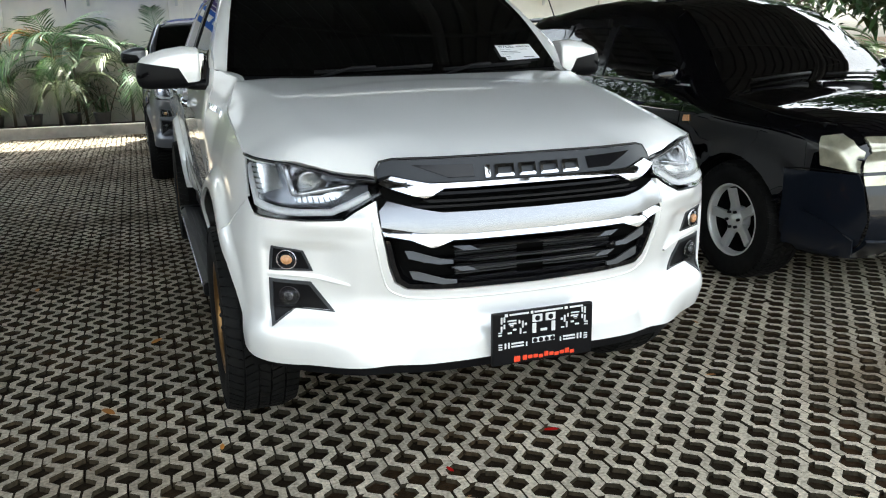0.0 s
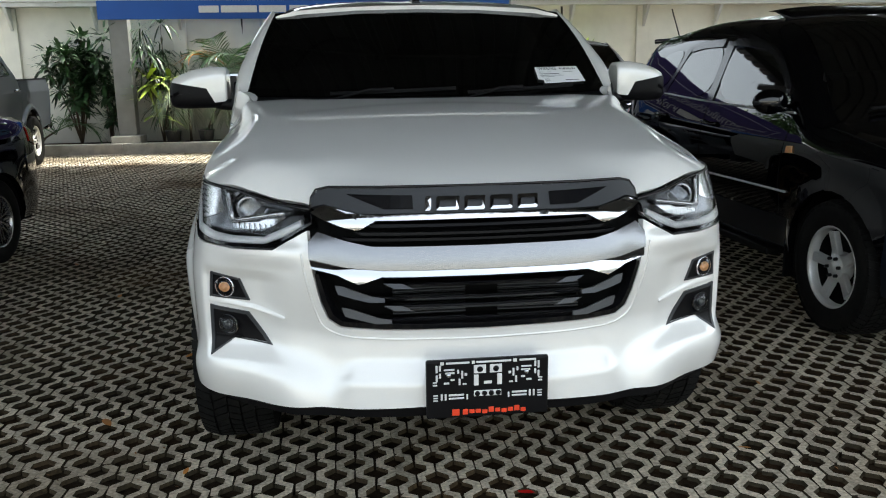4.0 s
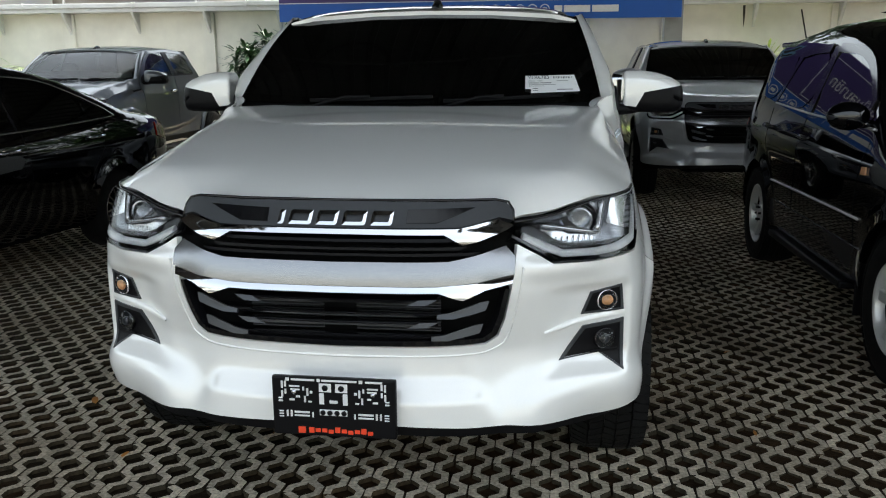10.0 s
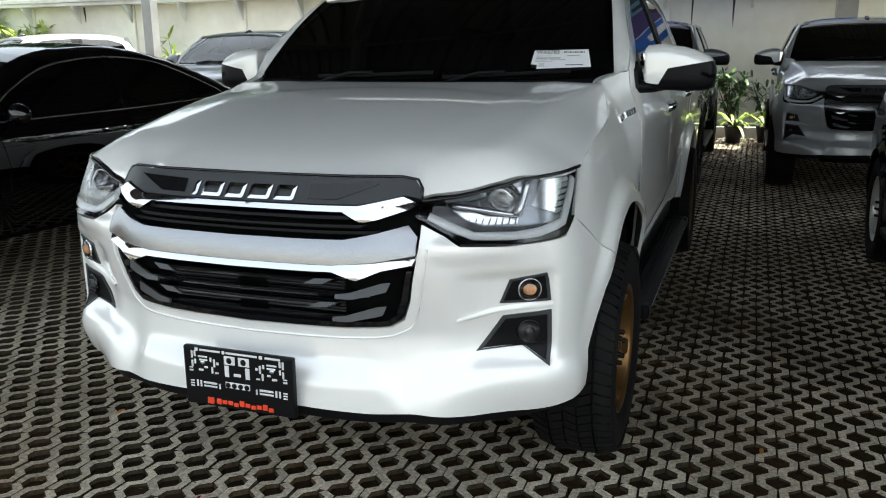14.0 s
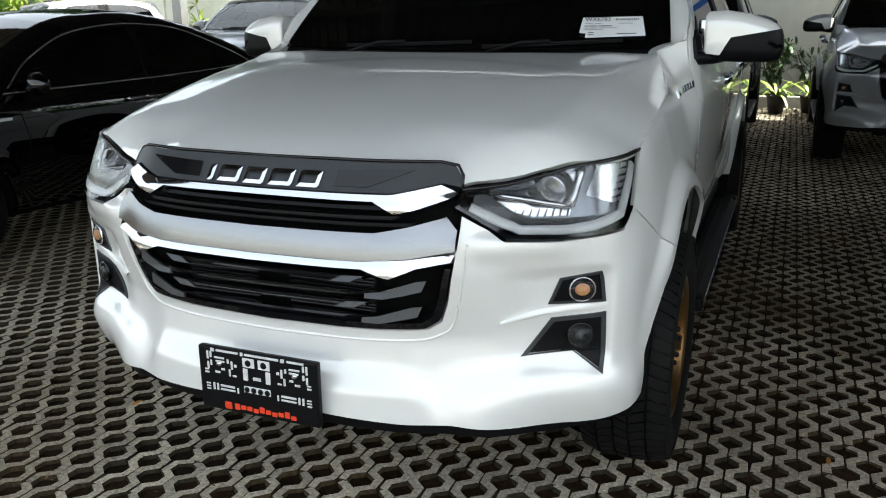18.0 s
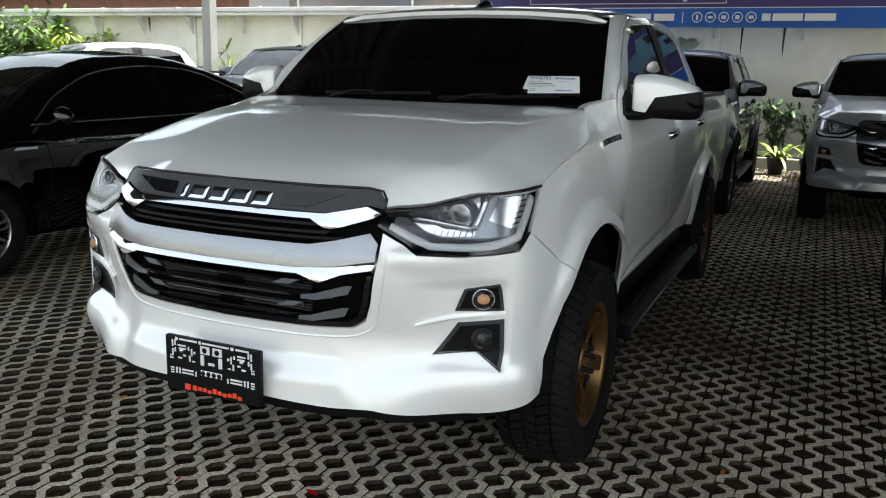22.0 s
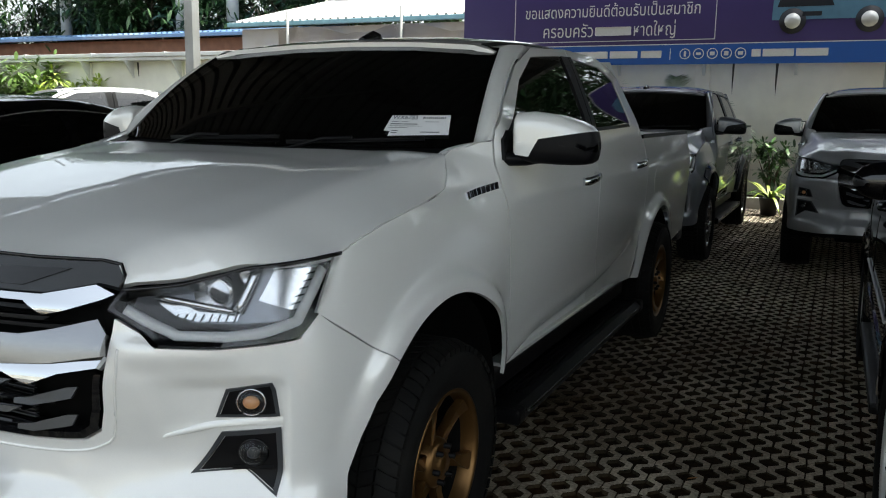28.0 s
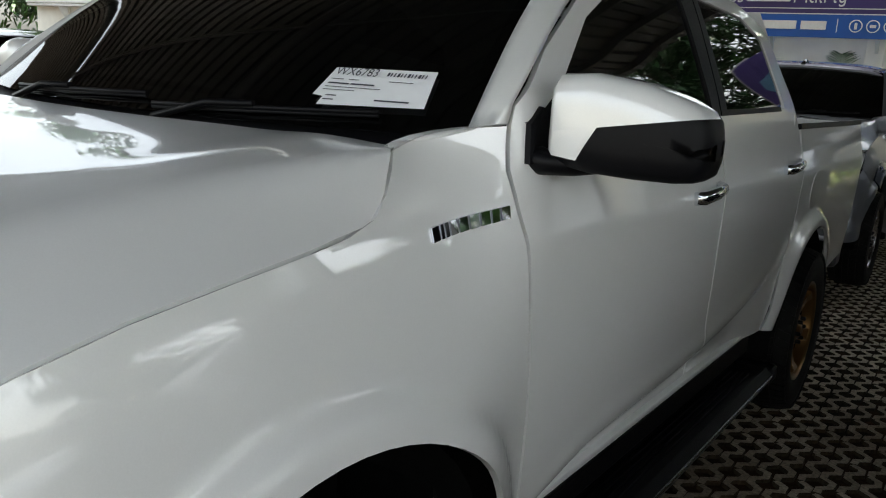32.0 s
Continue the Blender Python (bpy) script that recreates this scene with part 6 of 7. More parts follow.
for k in range(14):
    x = -21 + k * 2.4
    part("gutter_clip", boxed((x, WALL_Y - 0.37, 2.69), (x + 0.035, WALL_Y - 0.25, 2.815), 0.004), COPING, wall)
STREAK = material("black_mould", (0.045, 0.042, 0.035), 0.9, vary=0.3, scale=25)
for x, z, w in ((1.49, 1.86, 0.022), (2.21, 1.85, 0.026), (-0.9, 2.1, 0.02), (5.4, 2.2, 0.022), (-12.6, 2.25, 0.03)):
    b = prism(bmesh.new(), [(x - w, 2.60), (x + w, 2.60), (x + w * 1.2, 2.45), (x + w * 0.8, 2.25), (x + 0.006, z), (x - w * 0.5, z + 0.2), (x - w * 0.7, 2.4)], lambda u, v, d: Vector((u, WALL_Y - 0.001 - d, v)), 0.002)
    part("drip_stain", b, STREAK, wall, "black mould streak below the gutter")
# ---- carport roof over the parked cars ----
def corrugated(x0, x1, y0, y1, z0, z1, pitch=0.20, depth=0.035):
    """Trapezoidal roof sheet; the ribs run along y."""
    bm = bmesh.new()
    xs = []
    n = int((x1 - x0) / pitch)
    for k in range(n):
        x = x0 + k * pitch
        xs += [(x, 0), (x + pitch * 0.62, 0), (x + pitch * 0.70, depth), (x + pitch * 0.92, depth)]
    rows = []
    for j in range(7):
        t = j / 6
        rows.append([bm.verts.new((x, lerp(y0, y1, t), lerp(z0, z1, t) + h)) for x, h in xs])
    for a, b in zip(rows, rows[1:]):
        for i in range(len(xs) - 1):
            bm.faces.new((a[i], b[i], b[i + 1], a[i + 1]))
    return bm


CAN = (-4.6, 8.6, 0.7, 14.75)
Z_FRONT, Z_BACK = 3.8, 4.4
canopy = thing("carport_roof", pose(0, 0, 0), "large galvanised sheet carport roof over the cars", "carport", kind="structure")
part("roof_sheet", corrugated(CAN[0], CAN[1], CAN[2], CAN[3], Z_FRONT, Z_BACK), GALV, canopy)
# unseen second sheet, added so the sedan reflects dark roof, not sky
part("roof_sheet", corrugated(-9.6, CAN[0] - 0.02, CAN[2], 7.2, Z_FRONT, lerp(Z_FRONT, Z_BACK, 0.468)), GALV, canopy)
for k in range(10):
    y = CAN[2] + 0.2 + k * 1.45
    z = lerp(Z_FRONT, Z_BACK, (y - CAN[2]) / (CAN[3] - CAN[2]))
    part("purlin", boxed((CAN[0], y, z - 0.11), (CAN[1], y + 0.05, z - 0.012)), GALV, canopy)
for x in (-4.4, -0.5, 2.6, 7.2):
    part("rafter", tube(bmesh.new(), [(x, CAN[2], Z_FRONT - 0.19), (x, CAN[3], Z_BACK - 0.19)], 0.07, 8), GALV, canopy)
for x, y in ((-9.3, 15.3), (7.2, 8.9), (7.2, 1.6)):
    post = part("carport_post", boxed((x - 0.11, y - 0.11, -0.05), (x + 0.11, y + 0.11, 3.84), 0.008), STEEL, None)
    tagged(post, "grey square steel post holding the carport roof", "post", "carport posts", kind="structure")
    part("footing", boxed((x - 0.24, y - 0.24, -0.05), (x + 0.24, y + 0.24, 0.22), 0.02), KERB, post)
# ---- on the white truck: number plate frame and windscreen paper ----
holder = thing("plate_holder", TRUCK @ pose(0.0, -0.020, 0.435), "black plastic plate frame with white slots and a red strip", "plate frame")
part("board", boxed((-0.184, -0.010, 0.0), (0.184, 0.010, 0.181), 0.006), BLACK_PLASTIC, holder)


def slots(name, cells, mat, lab=""):
    for x0, z0, w, h in cells:
        part(name, boxed((x0, -0.0125, z0), (x0 + w, -0.009, z0 + h), 0.001, 1), mat, holder, lab)


HALF_SLOTS = [(0.140, 0.150, 0.006, 0.018), (0.150, 0.145, 0.006, 0.023), (0.140, 0.128, 0.006, 0.015), (0.150, 0.118, 0.006, 0.020), (0.100, 0.150, 0.032, 0.005), (0.100, 0.140, 0.028, 0.005),
              (0.100, 0.118, 0.012, 0.006), (0.116, 0.108, 0.016, 0.006), (0.086, 0.140, 0.006, 0.012), (0.074, 0.124, 0.006, 0.024), (0.062, 0.132, 0.008, 0.008), (0.064, 0.104, 0.012, 0.005),
              (0.082, 0.104, 0.006, 0.020), (0.152, 0.104, 0.013, 0.005), (0.152, 0.113, 0.013, 0.004), (0.072, 0.070, 0.046, 0.006), (0.072, 0.060, 0.046, 0.005), (0.124, 0.058, 0.006, 0.020),
              (0.136, 0.058, 0.006, 0.020), (0.150, 0.072, 0.014, 0.004), (0.150, 0.064, 0.014, 0.004), (0.150, 0.056, 0.014, 0.004), (0.060, 0.058, 0.005, 0.016)]
slots("slot", HALF_SLOTS + [(-x - w, z, w, h) for x, z, w, h in HALF_SLOTS], WHITE_PRINT)
slots("slot", [(-0.042, 0.138, 0.036, 0.026), (0.006, 0.138, 0.036, 0.026), (-0.042, 0.100, 0.014, 0.034), (0.028, 0.100, 0.014, 0.034), (-0.012, 0.104, 0.024, 0.009), (-0.042, 0.066, 0.082, 0.018)], WHITE_PRINT)
for x, z, r in ((-0.024, 0.151, 0.009), (0.024, 0.151, 0.009), (-0.032, 0.075, 0.008), (-0.011, 0.075, 0.008), (0.010, 0.075, 0.008), (0.031, 0.075, 0.008)):
    part("hole", lathe(bmesh.new(), [(-0.0135, 0.0), (-0.0138, r), (-0.009, r)], "y", (x, 0, z), 14), BLACK_PLASTIC, holder)
slots("lettering_bar", [(-0.125, 0.170, 0.070, 0.006), (-0.035, 0.170, 0.105, 0.006), (0.095, 0.170, 0.050, 0.006), (-0.142, 0.168, 0.011, 0.010), (-0.048, 0.168, 0.009, 0.010), (0.076, 0.168, 0.011, 0.010)], WHITE_PRINT)
slots("red_mark", [(-0.108, 0.008, 0.022, 0.020)] + [(-0.076 + k * 0.0195, 0.010 + (0.003 if k % 3 else 0), 0.0155, 0.012 if k % 4 else 0.017) for k in range(10)], RED_PRINT, "red printed bar")
for sg in (1, -1):
    part("screw", lathe(bmesh.new(), [(-0.016, 0.0), (-0.015, 0.006), (-0.009, 0.008)], "y", (sg * 0.117, 0, 0.136), 10), CHROME, holder)


def on_screen(u, v, proud):
    return TRUCK @ screen(u, v, proud)


notice = thing("windscreen_notice", pose(0, 0, 0), "white printed paper notice stuck on the dark windscreen", "notice")
U0, U1, V0, V1 = 0.605, 0.882, 0.068, 0.208
part("sheet", panel([[(U0 + 0.03, V0 - 0.006), (U1 + 0.012, V0 + 0.003), (U1 - 0.004, V1 + 0.008), (U0 + 0.005, V1), (U0, V0 + 0.03), (U0 + 0.03, V0 + 0.025)]], lambda u, v: on_screen(u, v, 0.008), (0.08, 0.05), (0, -1, 1), 0.0), PAPER, notice)
NOTE_BARS = [(0.07, 0.63, 0.12, 0.02), (0.24, 0.63, 0.10, 0.02), (0.07, 0.50, 0.20, 0.04), (0.29, 0.50, 0.22, 0.04), (0.07, 0.41, 0.52, 0.018), (0.07, 0.33, 0.30, 0.016), (0.62, 0.64, 0.22, 0.02), (0.14, 0.17, 0.10, 0.03), (0.14, 0.06, 0.10, 0.03), (0.60, 0.10, 0.30, 0.04)] + [(0.56 + k * 0.032, 0.80, 0.012 + 0.010 * (k % 3 == 0), 0.11) for k in range(12)]
for a, b, w, h in NOTE_BARS:
    u, v = lerp(U0, U1, a), lerp(V0, V1, b)
    part("print_line", panel([[(u, v), (u + w * (U1 - U0), v), (u + w * (U1 - U0), v + h * (V1 - V0)), (u, v + h * (V1 - V0))]], lambda u, v: on_screen(u, v, 0.0105), (0.1, 0.1), (0, -1, 1), 0.0), INK, notice)


def lettering(name, body, size, m, mat, parent, label="", depth=0.0, fit=0.0):
    """Flat writing as a mesh, in the built-in font."""
    c = bpy.data.curves.new(name, "FONT")
    c.body, c.size, c.extrude = body, size, depth
    tmp = bpy.data.objects.new(name, c)
    scene.collection.objects.link(tmp)
    bpy.context.view_layer.update()
    me = bpy.data.meshes.new_from_object(tmp.evaluated_get(bpy.context.evaluated_depsgraph_get()))
    bpy.data.objects.remove(tmp)
    me.name = name
    if fit:
        xs = [v.co.x for v in me.vertices]
        me.transform(Matrix.Scale(fit / (max(xs) - min(xs)), 4, (1, 0, 0)) @ Matrix.Translation((-min(xs), 0, 0)))
    me.materials.clear()
    me.materials.append(mat)
    ob = new(name, me)
    ob.parent, ob.matrix_basis = parent, m
    if label:
        ob["label"] = label
    return ob


a, b, c = on_screen(lerp(U0, U1, 0.07), lerp(V0, V1, 0.74), 0.012), on_screen(lerp(U0, U1, 0.6), lerp(V0, V1, 0.745), 0.012), on_screen(lerp(U0, U1, 0.07), lerp(V0, V1, 1.0), 0.012)
ax = (b - a).normalized()
az = ax.cross((c - a)).normalized()
ay = az.cross(ax)
lettering("print", "WX6783", 0.036, Matrix.Translation(a) @ Matrix((ax, ay, az)).transposed().to_4x4(), INK, notice, fit=0.092)

# ---- banner on two posts ----
BY = 15.97
banner = thing("banner", pose(0, BY, 0), "purple and blue vinyl banner on grey posts, with white Thai writing", "banner")
part("sheet", boxed((-3.27, -0.02, 2.60), (4.12, 0.02, 3.78), 0.004), PURPLE, banner)
part("band", boxed((-3.27, -0.026, 2.345), (4.12, 0.02, 2.675), 0.004), BANNER_BLUE, banner, "blue band")
part("edge_line", boxed((-3.27, -0.029, 2.668), (4.12, -0.024, 2.682)), WHITE_PRINT, banner)
for x in (-2.95, 4.0):
    part("post", boxed((x - 0.16, 0.03, 0.10), (x + 0.16, 0.30, 3.82), 0.01), STEEL, banner)
    part("footing", boxed((x - 0.26, -0.16, -0.05), (x + 0.26, 0.36, 0.30), 0.02), KERB, banner)
UPRIGHT = lambda x, z: pose(x, -0.034, z, 90, 0, 0)
lettering("writing", "ขอแสดงความยินดีต้อนรับเป็นสมาชิก", 0.27, UPRIGHT(-2.04, 3.17), WHITE_PRINT, banner, fit=3.07)
lettering("writing", "ครอบครัว", 0.30, UPRIGHT(-1.69, 2.83), WHITE_PRINT, banner, fit=0.91)
lettering("writing", "หาดใหญ่", 0.30, UPRIGHT(-0.06, 2.83), WHITE_PRINT, banner, fit=0.70)
part("word_bar", boxed((-0.74, -0.034, 2.845), (-0.11, -0.028, 2.99), 0.02), WHITE_PRINT, banner)
for x0, x1, z0, z1 in ((-2.25, 1.29, 2.745, 2.757), (-2.25, 1.29, 3.60, 3.612), (-2.25, -2.238, 2.757, 3.60), (1.278, 1.29, 2.757, 3.60)):
    part("frame_line", boxed((x0, -0.028, z0), (x1, -0.022, z1)), WHITE_PRINT, banner)
for x0, x1 in ((-1.52, -1.17), (-1.13, -0.50), (-0.46, 0.02), (0.08, 0.43), (1.88, 2.02), (2.05, 2.52), (2.55, 3.02)):
    part("word_bar", boxed((x0, -0.036, 2.455), (x1, -0.028, 2.575), 0.01), WHITE_PRINT, banner)
part("divider", boxed((0.57, -0.034, 2.42), (0.58, -0.028, 2.61)), WHITE_PRINT, banner)
for k in range(5):
    x = 0.82 + k * 0.222
    bm = lathe(bmesh.new(), [(-0.028, 0.088), (-0.036, 0.088), (-0.036, 0.074), (-0.028, 0.074)], "y", (x, 0, 2.515), 28, True)
    part("icon_ring", bm, WHITE_PRINT, banner)
    part("icon_mark", boxed((x - (0.018, 0.04, 0.038, 0.034, 0.04)[k], -0.034, 2.515 - (0.045, 0.02, 0.03, 0.034, 0.028)[k]), (x + (0.018, 0.04, 0.038, 0.034, 0.04)[k], -0.028, 2.515 + (0.045, 0.02, 0.03, 0.034, 0.028)[k]), 0.008), WHITE_PRINT, banner)
PIC_BLUE = material("printed_blue", (0.10, 0.22, 0.33), 0.45, vary=0.15, scale=5)
PIC_DARK = material("printed_dark", (0.012, 0.014, 0.022), 0.45, vary=0.15, scale=5)
bm = prism(bmesh.new(), [(2.15, 3.02), (3.85, 3.02), (3.95, 3.18), (3.92, 3.38), (3.62, 3.42), (3.42, 3.66), (2.60, 3.68), (2.36, 3.42), (2.16, 3.36)], lambda u, v, w: Vector((u, -0.027 - w, v)), 0.004)
part("printed_car", bm, PIC_BLUE, banner, "flat picture of a teal pickup")
for x in (2.46, 3.56):
    part("printed_wheel", lathe(bmesh.new(), [(-0.035, 0.0), (-0.035, 0.20), (-0.028, 0.20)], "y", (x, 0, 3.0), 24), PIC_DARK, banner)
    part("printed_rim", lathe(bmesh.new(), [(-0.039, 0.0), (-0.039, 0.12), (-0.034, 0.12)], "y", (x, 0, 3.0), 24), ALLOY, banner)
bm = prism(bmesh.new(), [(2.22, 3.22), (3.05, 3.22), (3.0, 3.34), (2.26, 3.34)], lambda u, v, w: Vector((u, -0.033 - w, v)), 0.003)
part("printed_grille", bm, PIC_DARK, banner)
bm = prism(bmesh.new(), [(2.48, 3.44), (3.30, 3.44), (3.28, 3.62), (2.66, 3.63)], lambda u, v, w: Vector((u, -0.033 - w, v)), 0.003)
part("printed_glass", bm, PIC_DARK, banner)
part("printed_plate", boxed((2.60, -0.036, 3.07), (2.88, -0.031, 3.14)), PIC_DARK, banner)


# ---- plants ----
def blade(bm, base, way, length, width, droop, side_way, segs=3):
    """One leaf: a bent strip with a fold along its middle."""
    rows = []
    for k in range(segs + 1):
        t = k / segs
        p = base + way * (length * t) + Vector((0, 0, -droop * t * t))
        w = width * (0.35 + 1.3 * t) * (1 - t) ** 0.7 if k else width * 0.3
        rows.append((bm.verts.new(p - side_way * w), bm.verts.new(p + side_way * w)))
    for a, b in zip(rows, rows[1:]):
        bm.faces.new((a[0], a[1], b[1], b[0]))


def frond_mesh(seed, length, leaflets, leaf, droop, mat):
    rnd = random.Random(seed)
    bm = bmesh.new()
    line = []
    for k in range(leaflets + 1):
        t = k / leaflets
        line.append(Vector((0, length * t * (1 - 0.22 * t * t), length * (0.75 * t - droop * t * t))))
    tube(bm, line[::2] + [line[-1]], 0.010, 4, 0.003)
    for k in range(int(leaflets * 0.18), leaflets):
        t = k / leaflets
        d = (line[k + 1] - line[k]).normalized()
        for sg in (1, -1):
            way = (Vector((sg, 0, 0.22 - 0.3 * t)) * 0.8 + d * (0.75 + 0.5 * t)).normalized()
            ln = leaf * (0.55 + 0.9 * math.sin(math.pi * min(1, t * 0.85 + 0.12))) * rnd.uniform(0.85, 1.1)
            blade(bm, line[k], way, ln, leaf * 0.07, ln * rnd.uniform(0.15, 0.4), d, 3)
    me = bpy.data.meshes.new("frond")
    bm.to_mesh(me)
    bm.free()
    me.materials.append(mat)
    return me


FRONDS = {}


def palm(x, y, z, height, count, length, mat, label, seed, droop=0.75, stems=1, dry=0):
    rnd = random.Random(seed)
    root = thing("palm", pose(x, y, z), label, "palm", "plants along the wall")
    for s in range(stems):
        ox, oy = (0, 0) if stems == 1 else (rnd.uniform(-0.25, 0.25), rnd.uniform(-0.15, 0.15))
        h = height * rnd.uniform(0.75, 1.05)
        lean = (ox * 1.5, oy * 1.2)
        pts = [(ox + lean[0] * t * t, oy + lean[1] * t * t, h * t) for t in (0, 0.3, 0.6, 1)]
        part("stem", tube(bmesh.new(), pts, 0.03, 6, 0.016), BARK, root)
        for k in range(count):
            use = LEAF_DRY if dry and k < dry and s == 0 else mat
            key = (use.name, round(length, 1), rnd.randrange(3), droop)
            if key not in FRONDS:
                FRONDS[key] = frond_mesh(len(FRONDS), length, 19, length * 0.31, droop, use)
            ob = new("frond", FRONDS[key])
            ob.parent = root
            sc = rnd.uniform(0.75, 1.15)
            ob.matrix_basis = pose(pts[-1][0], pts[-1][1], pts[-1][2] - rnd.uniform(0, 0.25) * h, rnd.uniform(-35, 30), rnd.uniform(-14, 14), k * 137.5 + rnd.uniform(-20, 20)) @ Matrix.Diagonal((sc, sc, sc, 1))
    return root


def shrub(name, x, y, z, height, radius, leaves, size, mat, label, seed, width=0.28, droop=0.3, category="shrub", stems=6):
    """A bush: stems from one foot, each ending in clumps of single leaves."""
    rnd = random.Random(seed)
    root = thing(name, pose(x, y, z), label, category, "plants along the wall")
    tips = []
    bm = bmesh.new()
    for k in range(stems):
        a = rnd.uniform(0, math.tau)
        r = radius * math.sqrt(rnd.random())
        h = height * rnd.uniform(0.55, 1.0)
        pts = [Vector((r * math.cos(a) * t, r * math.sin(a) * t * 0.7, h * (t ** 0.8))) for t in (0, 0.35, 0.7, 1)]
        part("stem", tube(bmesh.new(), pts, 0.016, 5, 0.005), BARK, root)
        tips += [pts[1].lerp(pts[2], rnd.random()), pts[2].lerp(pts[3], rnd.random()), pts[3]]
    bm = bmesh.new()
    for k in range(leaves):
        tip = tips[rnd.randrange(len(tips))]
        way = Vector((rnd.gauss(0, 1), rnd.gauss(0, 1), rnd.gauss(0.25, 0.6))).normalized()
        base = tip + way * rnd.uniform(0, radius * 0.35)
        sd = way.cross(Vector((0, 0, 1))).normalized()
        ln = size * rnd.uniform(0.6, 1.2)
        blade(bm, base, way, ln, ln * width, ln * droop * rnd.uniform(0.4, 1.4), sd, 3)
    part("foliage", bm, mat, root)
    return root


def strap_plant(x, y, z, size, count, mat, label, seed, pot=True):
    """A potted plant with long arching strap leaves."""
    rnd = random.Random(seed)
    root = thing("potted_plant", pose(x, y, z), label, "potted plant", "potted plants by the kerb")
    if pot:
        part("pot", lathe(bmesh.new(), [(0.0, 0.0), (0.0, 0.105), (0.24, 0.145), (0.27, 0.155), (0.27, 0.135), (0.24, 0.13), (0.235, 0.0)], "z", (0, 0, 0), 20), POT, root)
    for k in range(count):
        bm = bmesh.new()
        a = k * 2.4 + rnd.uniform(-0.3, 0.3)
        lift = rnd.uniform(0.5, 1.5)
        way = Vector((math.cos(a), math.sin(a), lift)).normalized()
        blade(bm, Vector((0, 0, 0.24)), way, size * rnd.uniform(0.7, 1.15), size * 0.055, size * rnd.uniform(0.25, 0.8), Vector((-math.sin(a), math.cos(a), 0)), 6)
        part("leaf", bm, mat if k % 4 else LEAF, root)
    return root


BEDZ = 0.11
for i, (x, h, n, ln, mt, st, dry) in enumerate([(-1.85, 0.9, 6, 1.0, LEAF_PALE, 2, 0), (-1.15, 1.5, 7, 1.2, LEAF, 2, 2), (-0.60, 0.8, 6, 0.95, LEAF_PALE, 2, 0), (0.05, 1.25, 7, 1.3, LEAF_PALE, 1, 0), (0.55, 1.5, 6, 1.25, LEAF_DARK, 2, 0), (-0.85, 1.8, 6, 1.15, LEAF_DARK, 1, 1),
                                                (1.2, 1.3, 6, 1.0, LEAF_DARK, 1, 0), (-11.4, 1.5, 6, 1.2, LEAF, 2, 0), (-12.9, 1.3, 5, 0.9, LEAF, 1, 0), (-8.7, 1.4, 5, 0.9, LEAF_PALE, 1, 0), (-7.4, 1.2, 5, 0.8, LEAF, 1, 0)]):
    palm(x, 16.35 + 0.1 * (i % 3 - 1), BEDZ, h, n, ln, mt, "slender green palm with arching feathery fronds, in the bed" if not dry else "palm with green and some dry orange fronds, in the bed", 11 + i, 0.72 if i % 2 else 0.9, st, dry)
shrub("shrub", -3.85, 16.3, BEDZ, 1.95, 0.6, 1500, 0.24, LEAF_DARK, "dense dark green broad-leaved shrub in the planting bed", 31, 0.24, stems=16)
shrub("shrub", -3.35, 16.4, BEDZ, 1.6, 0.5, 800, 0.22, LEAF_DARK, "green broad-leaved shrub in the planting bed", 32, 0.2)
shrub("shrub", -2.3, 16.5, BEDZ, 2.3, 0.5, 420, 0.36, LEAF_DARK, "tall thin bamboo-like shrub with drooping leaves", 33, 0.08, 0.7, stems=9)
shrub("shrub", -0.4, 16.6, BEDZ, 1.0, 0.8, 320, 0.28, LEAF_DARK, "low dark shrub under the palms", 34, 0.10, 0.6, stems=9)
palm(0.62, 16.45, BEDZ, 1.45, 9, 0.85, LEAF_DARK, "dark green palm with stiff fronds against the wall under the banner", 68, 0.35, 1)
palm(-4.75, 16.2, BEDZ, 0.35, 8, 0.95, LEAF, "low green palm beside the dark shrub in the bed", 67, 0.8, 2)
shrub("shrub", -2.35, 16.2, BEDZ, 1.35, 0.25, 60, 0.55, LEAF_LIGHT, "lime green long-leaved shrub by the banner post", 35, 0.13, 0.35, stems=4)
shrub("shrub", 2.30, 16.25, BEDZ, 0.92, 0.36, 420, 0.17, LEAF, "green umbrella-leaved shrub behind the pots", 36, 0.26)
shrub("shrub", 2.9, 16.5, BEDZ, 0.8, 0.3, 130, 0.2, LEAF_DARK, "dark green shrub behind the pots", 37, 0.2)
shrub("shrub", 5.85, 16.4, BEDZ, 1.75, 0.35, 90, 0.5, LEAF_LIGHT, "lime green shrub with long leaves by the wall", 38, 0.12, 0.4, stems=5)
shrub("shrub", -9.5, 16.4, BEDZ, 1.8, 0.45, 130, 0.45, LEAF_LIGHT, "bright lime shrub with long leaves by the wall", 39, 0.12, 0.4, stems=6)
shrub("shrub", -16.4, 16.3, BEDZ, 2.45, 1.3, 2600, 0.28, LEAF_BRIGHT, "large bright green umbrella-leaved bush by the wall", 40, 0.26, 0.35, stems=16)
shrub("shrub", -14.4, 16.4, BEDZ, 2.2, 0.9, 1200, 0.26, LEAF_LIGHT, "yellow-green broad-leaved bush by the wall", 41, 0.24, 0.35, stems=10)
shrub("shrub", -10.3, 16.4, BEDZ, 1.5, 0.4, 120, 0.3, LEAF_LIGHT, "small lime shrub by the wall", 42, 0.2, 0.35)
strap_plant(2.40, 14.8, 0.0, 0.66, 24, LEAF_LIGHT, "yellow-green strap-leaved plant in a black pot", 51)
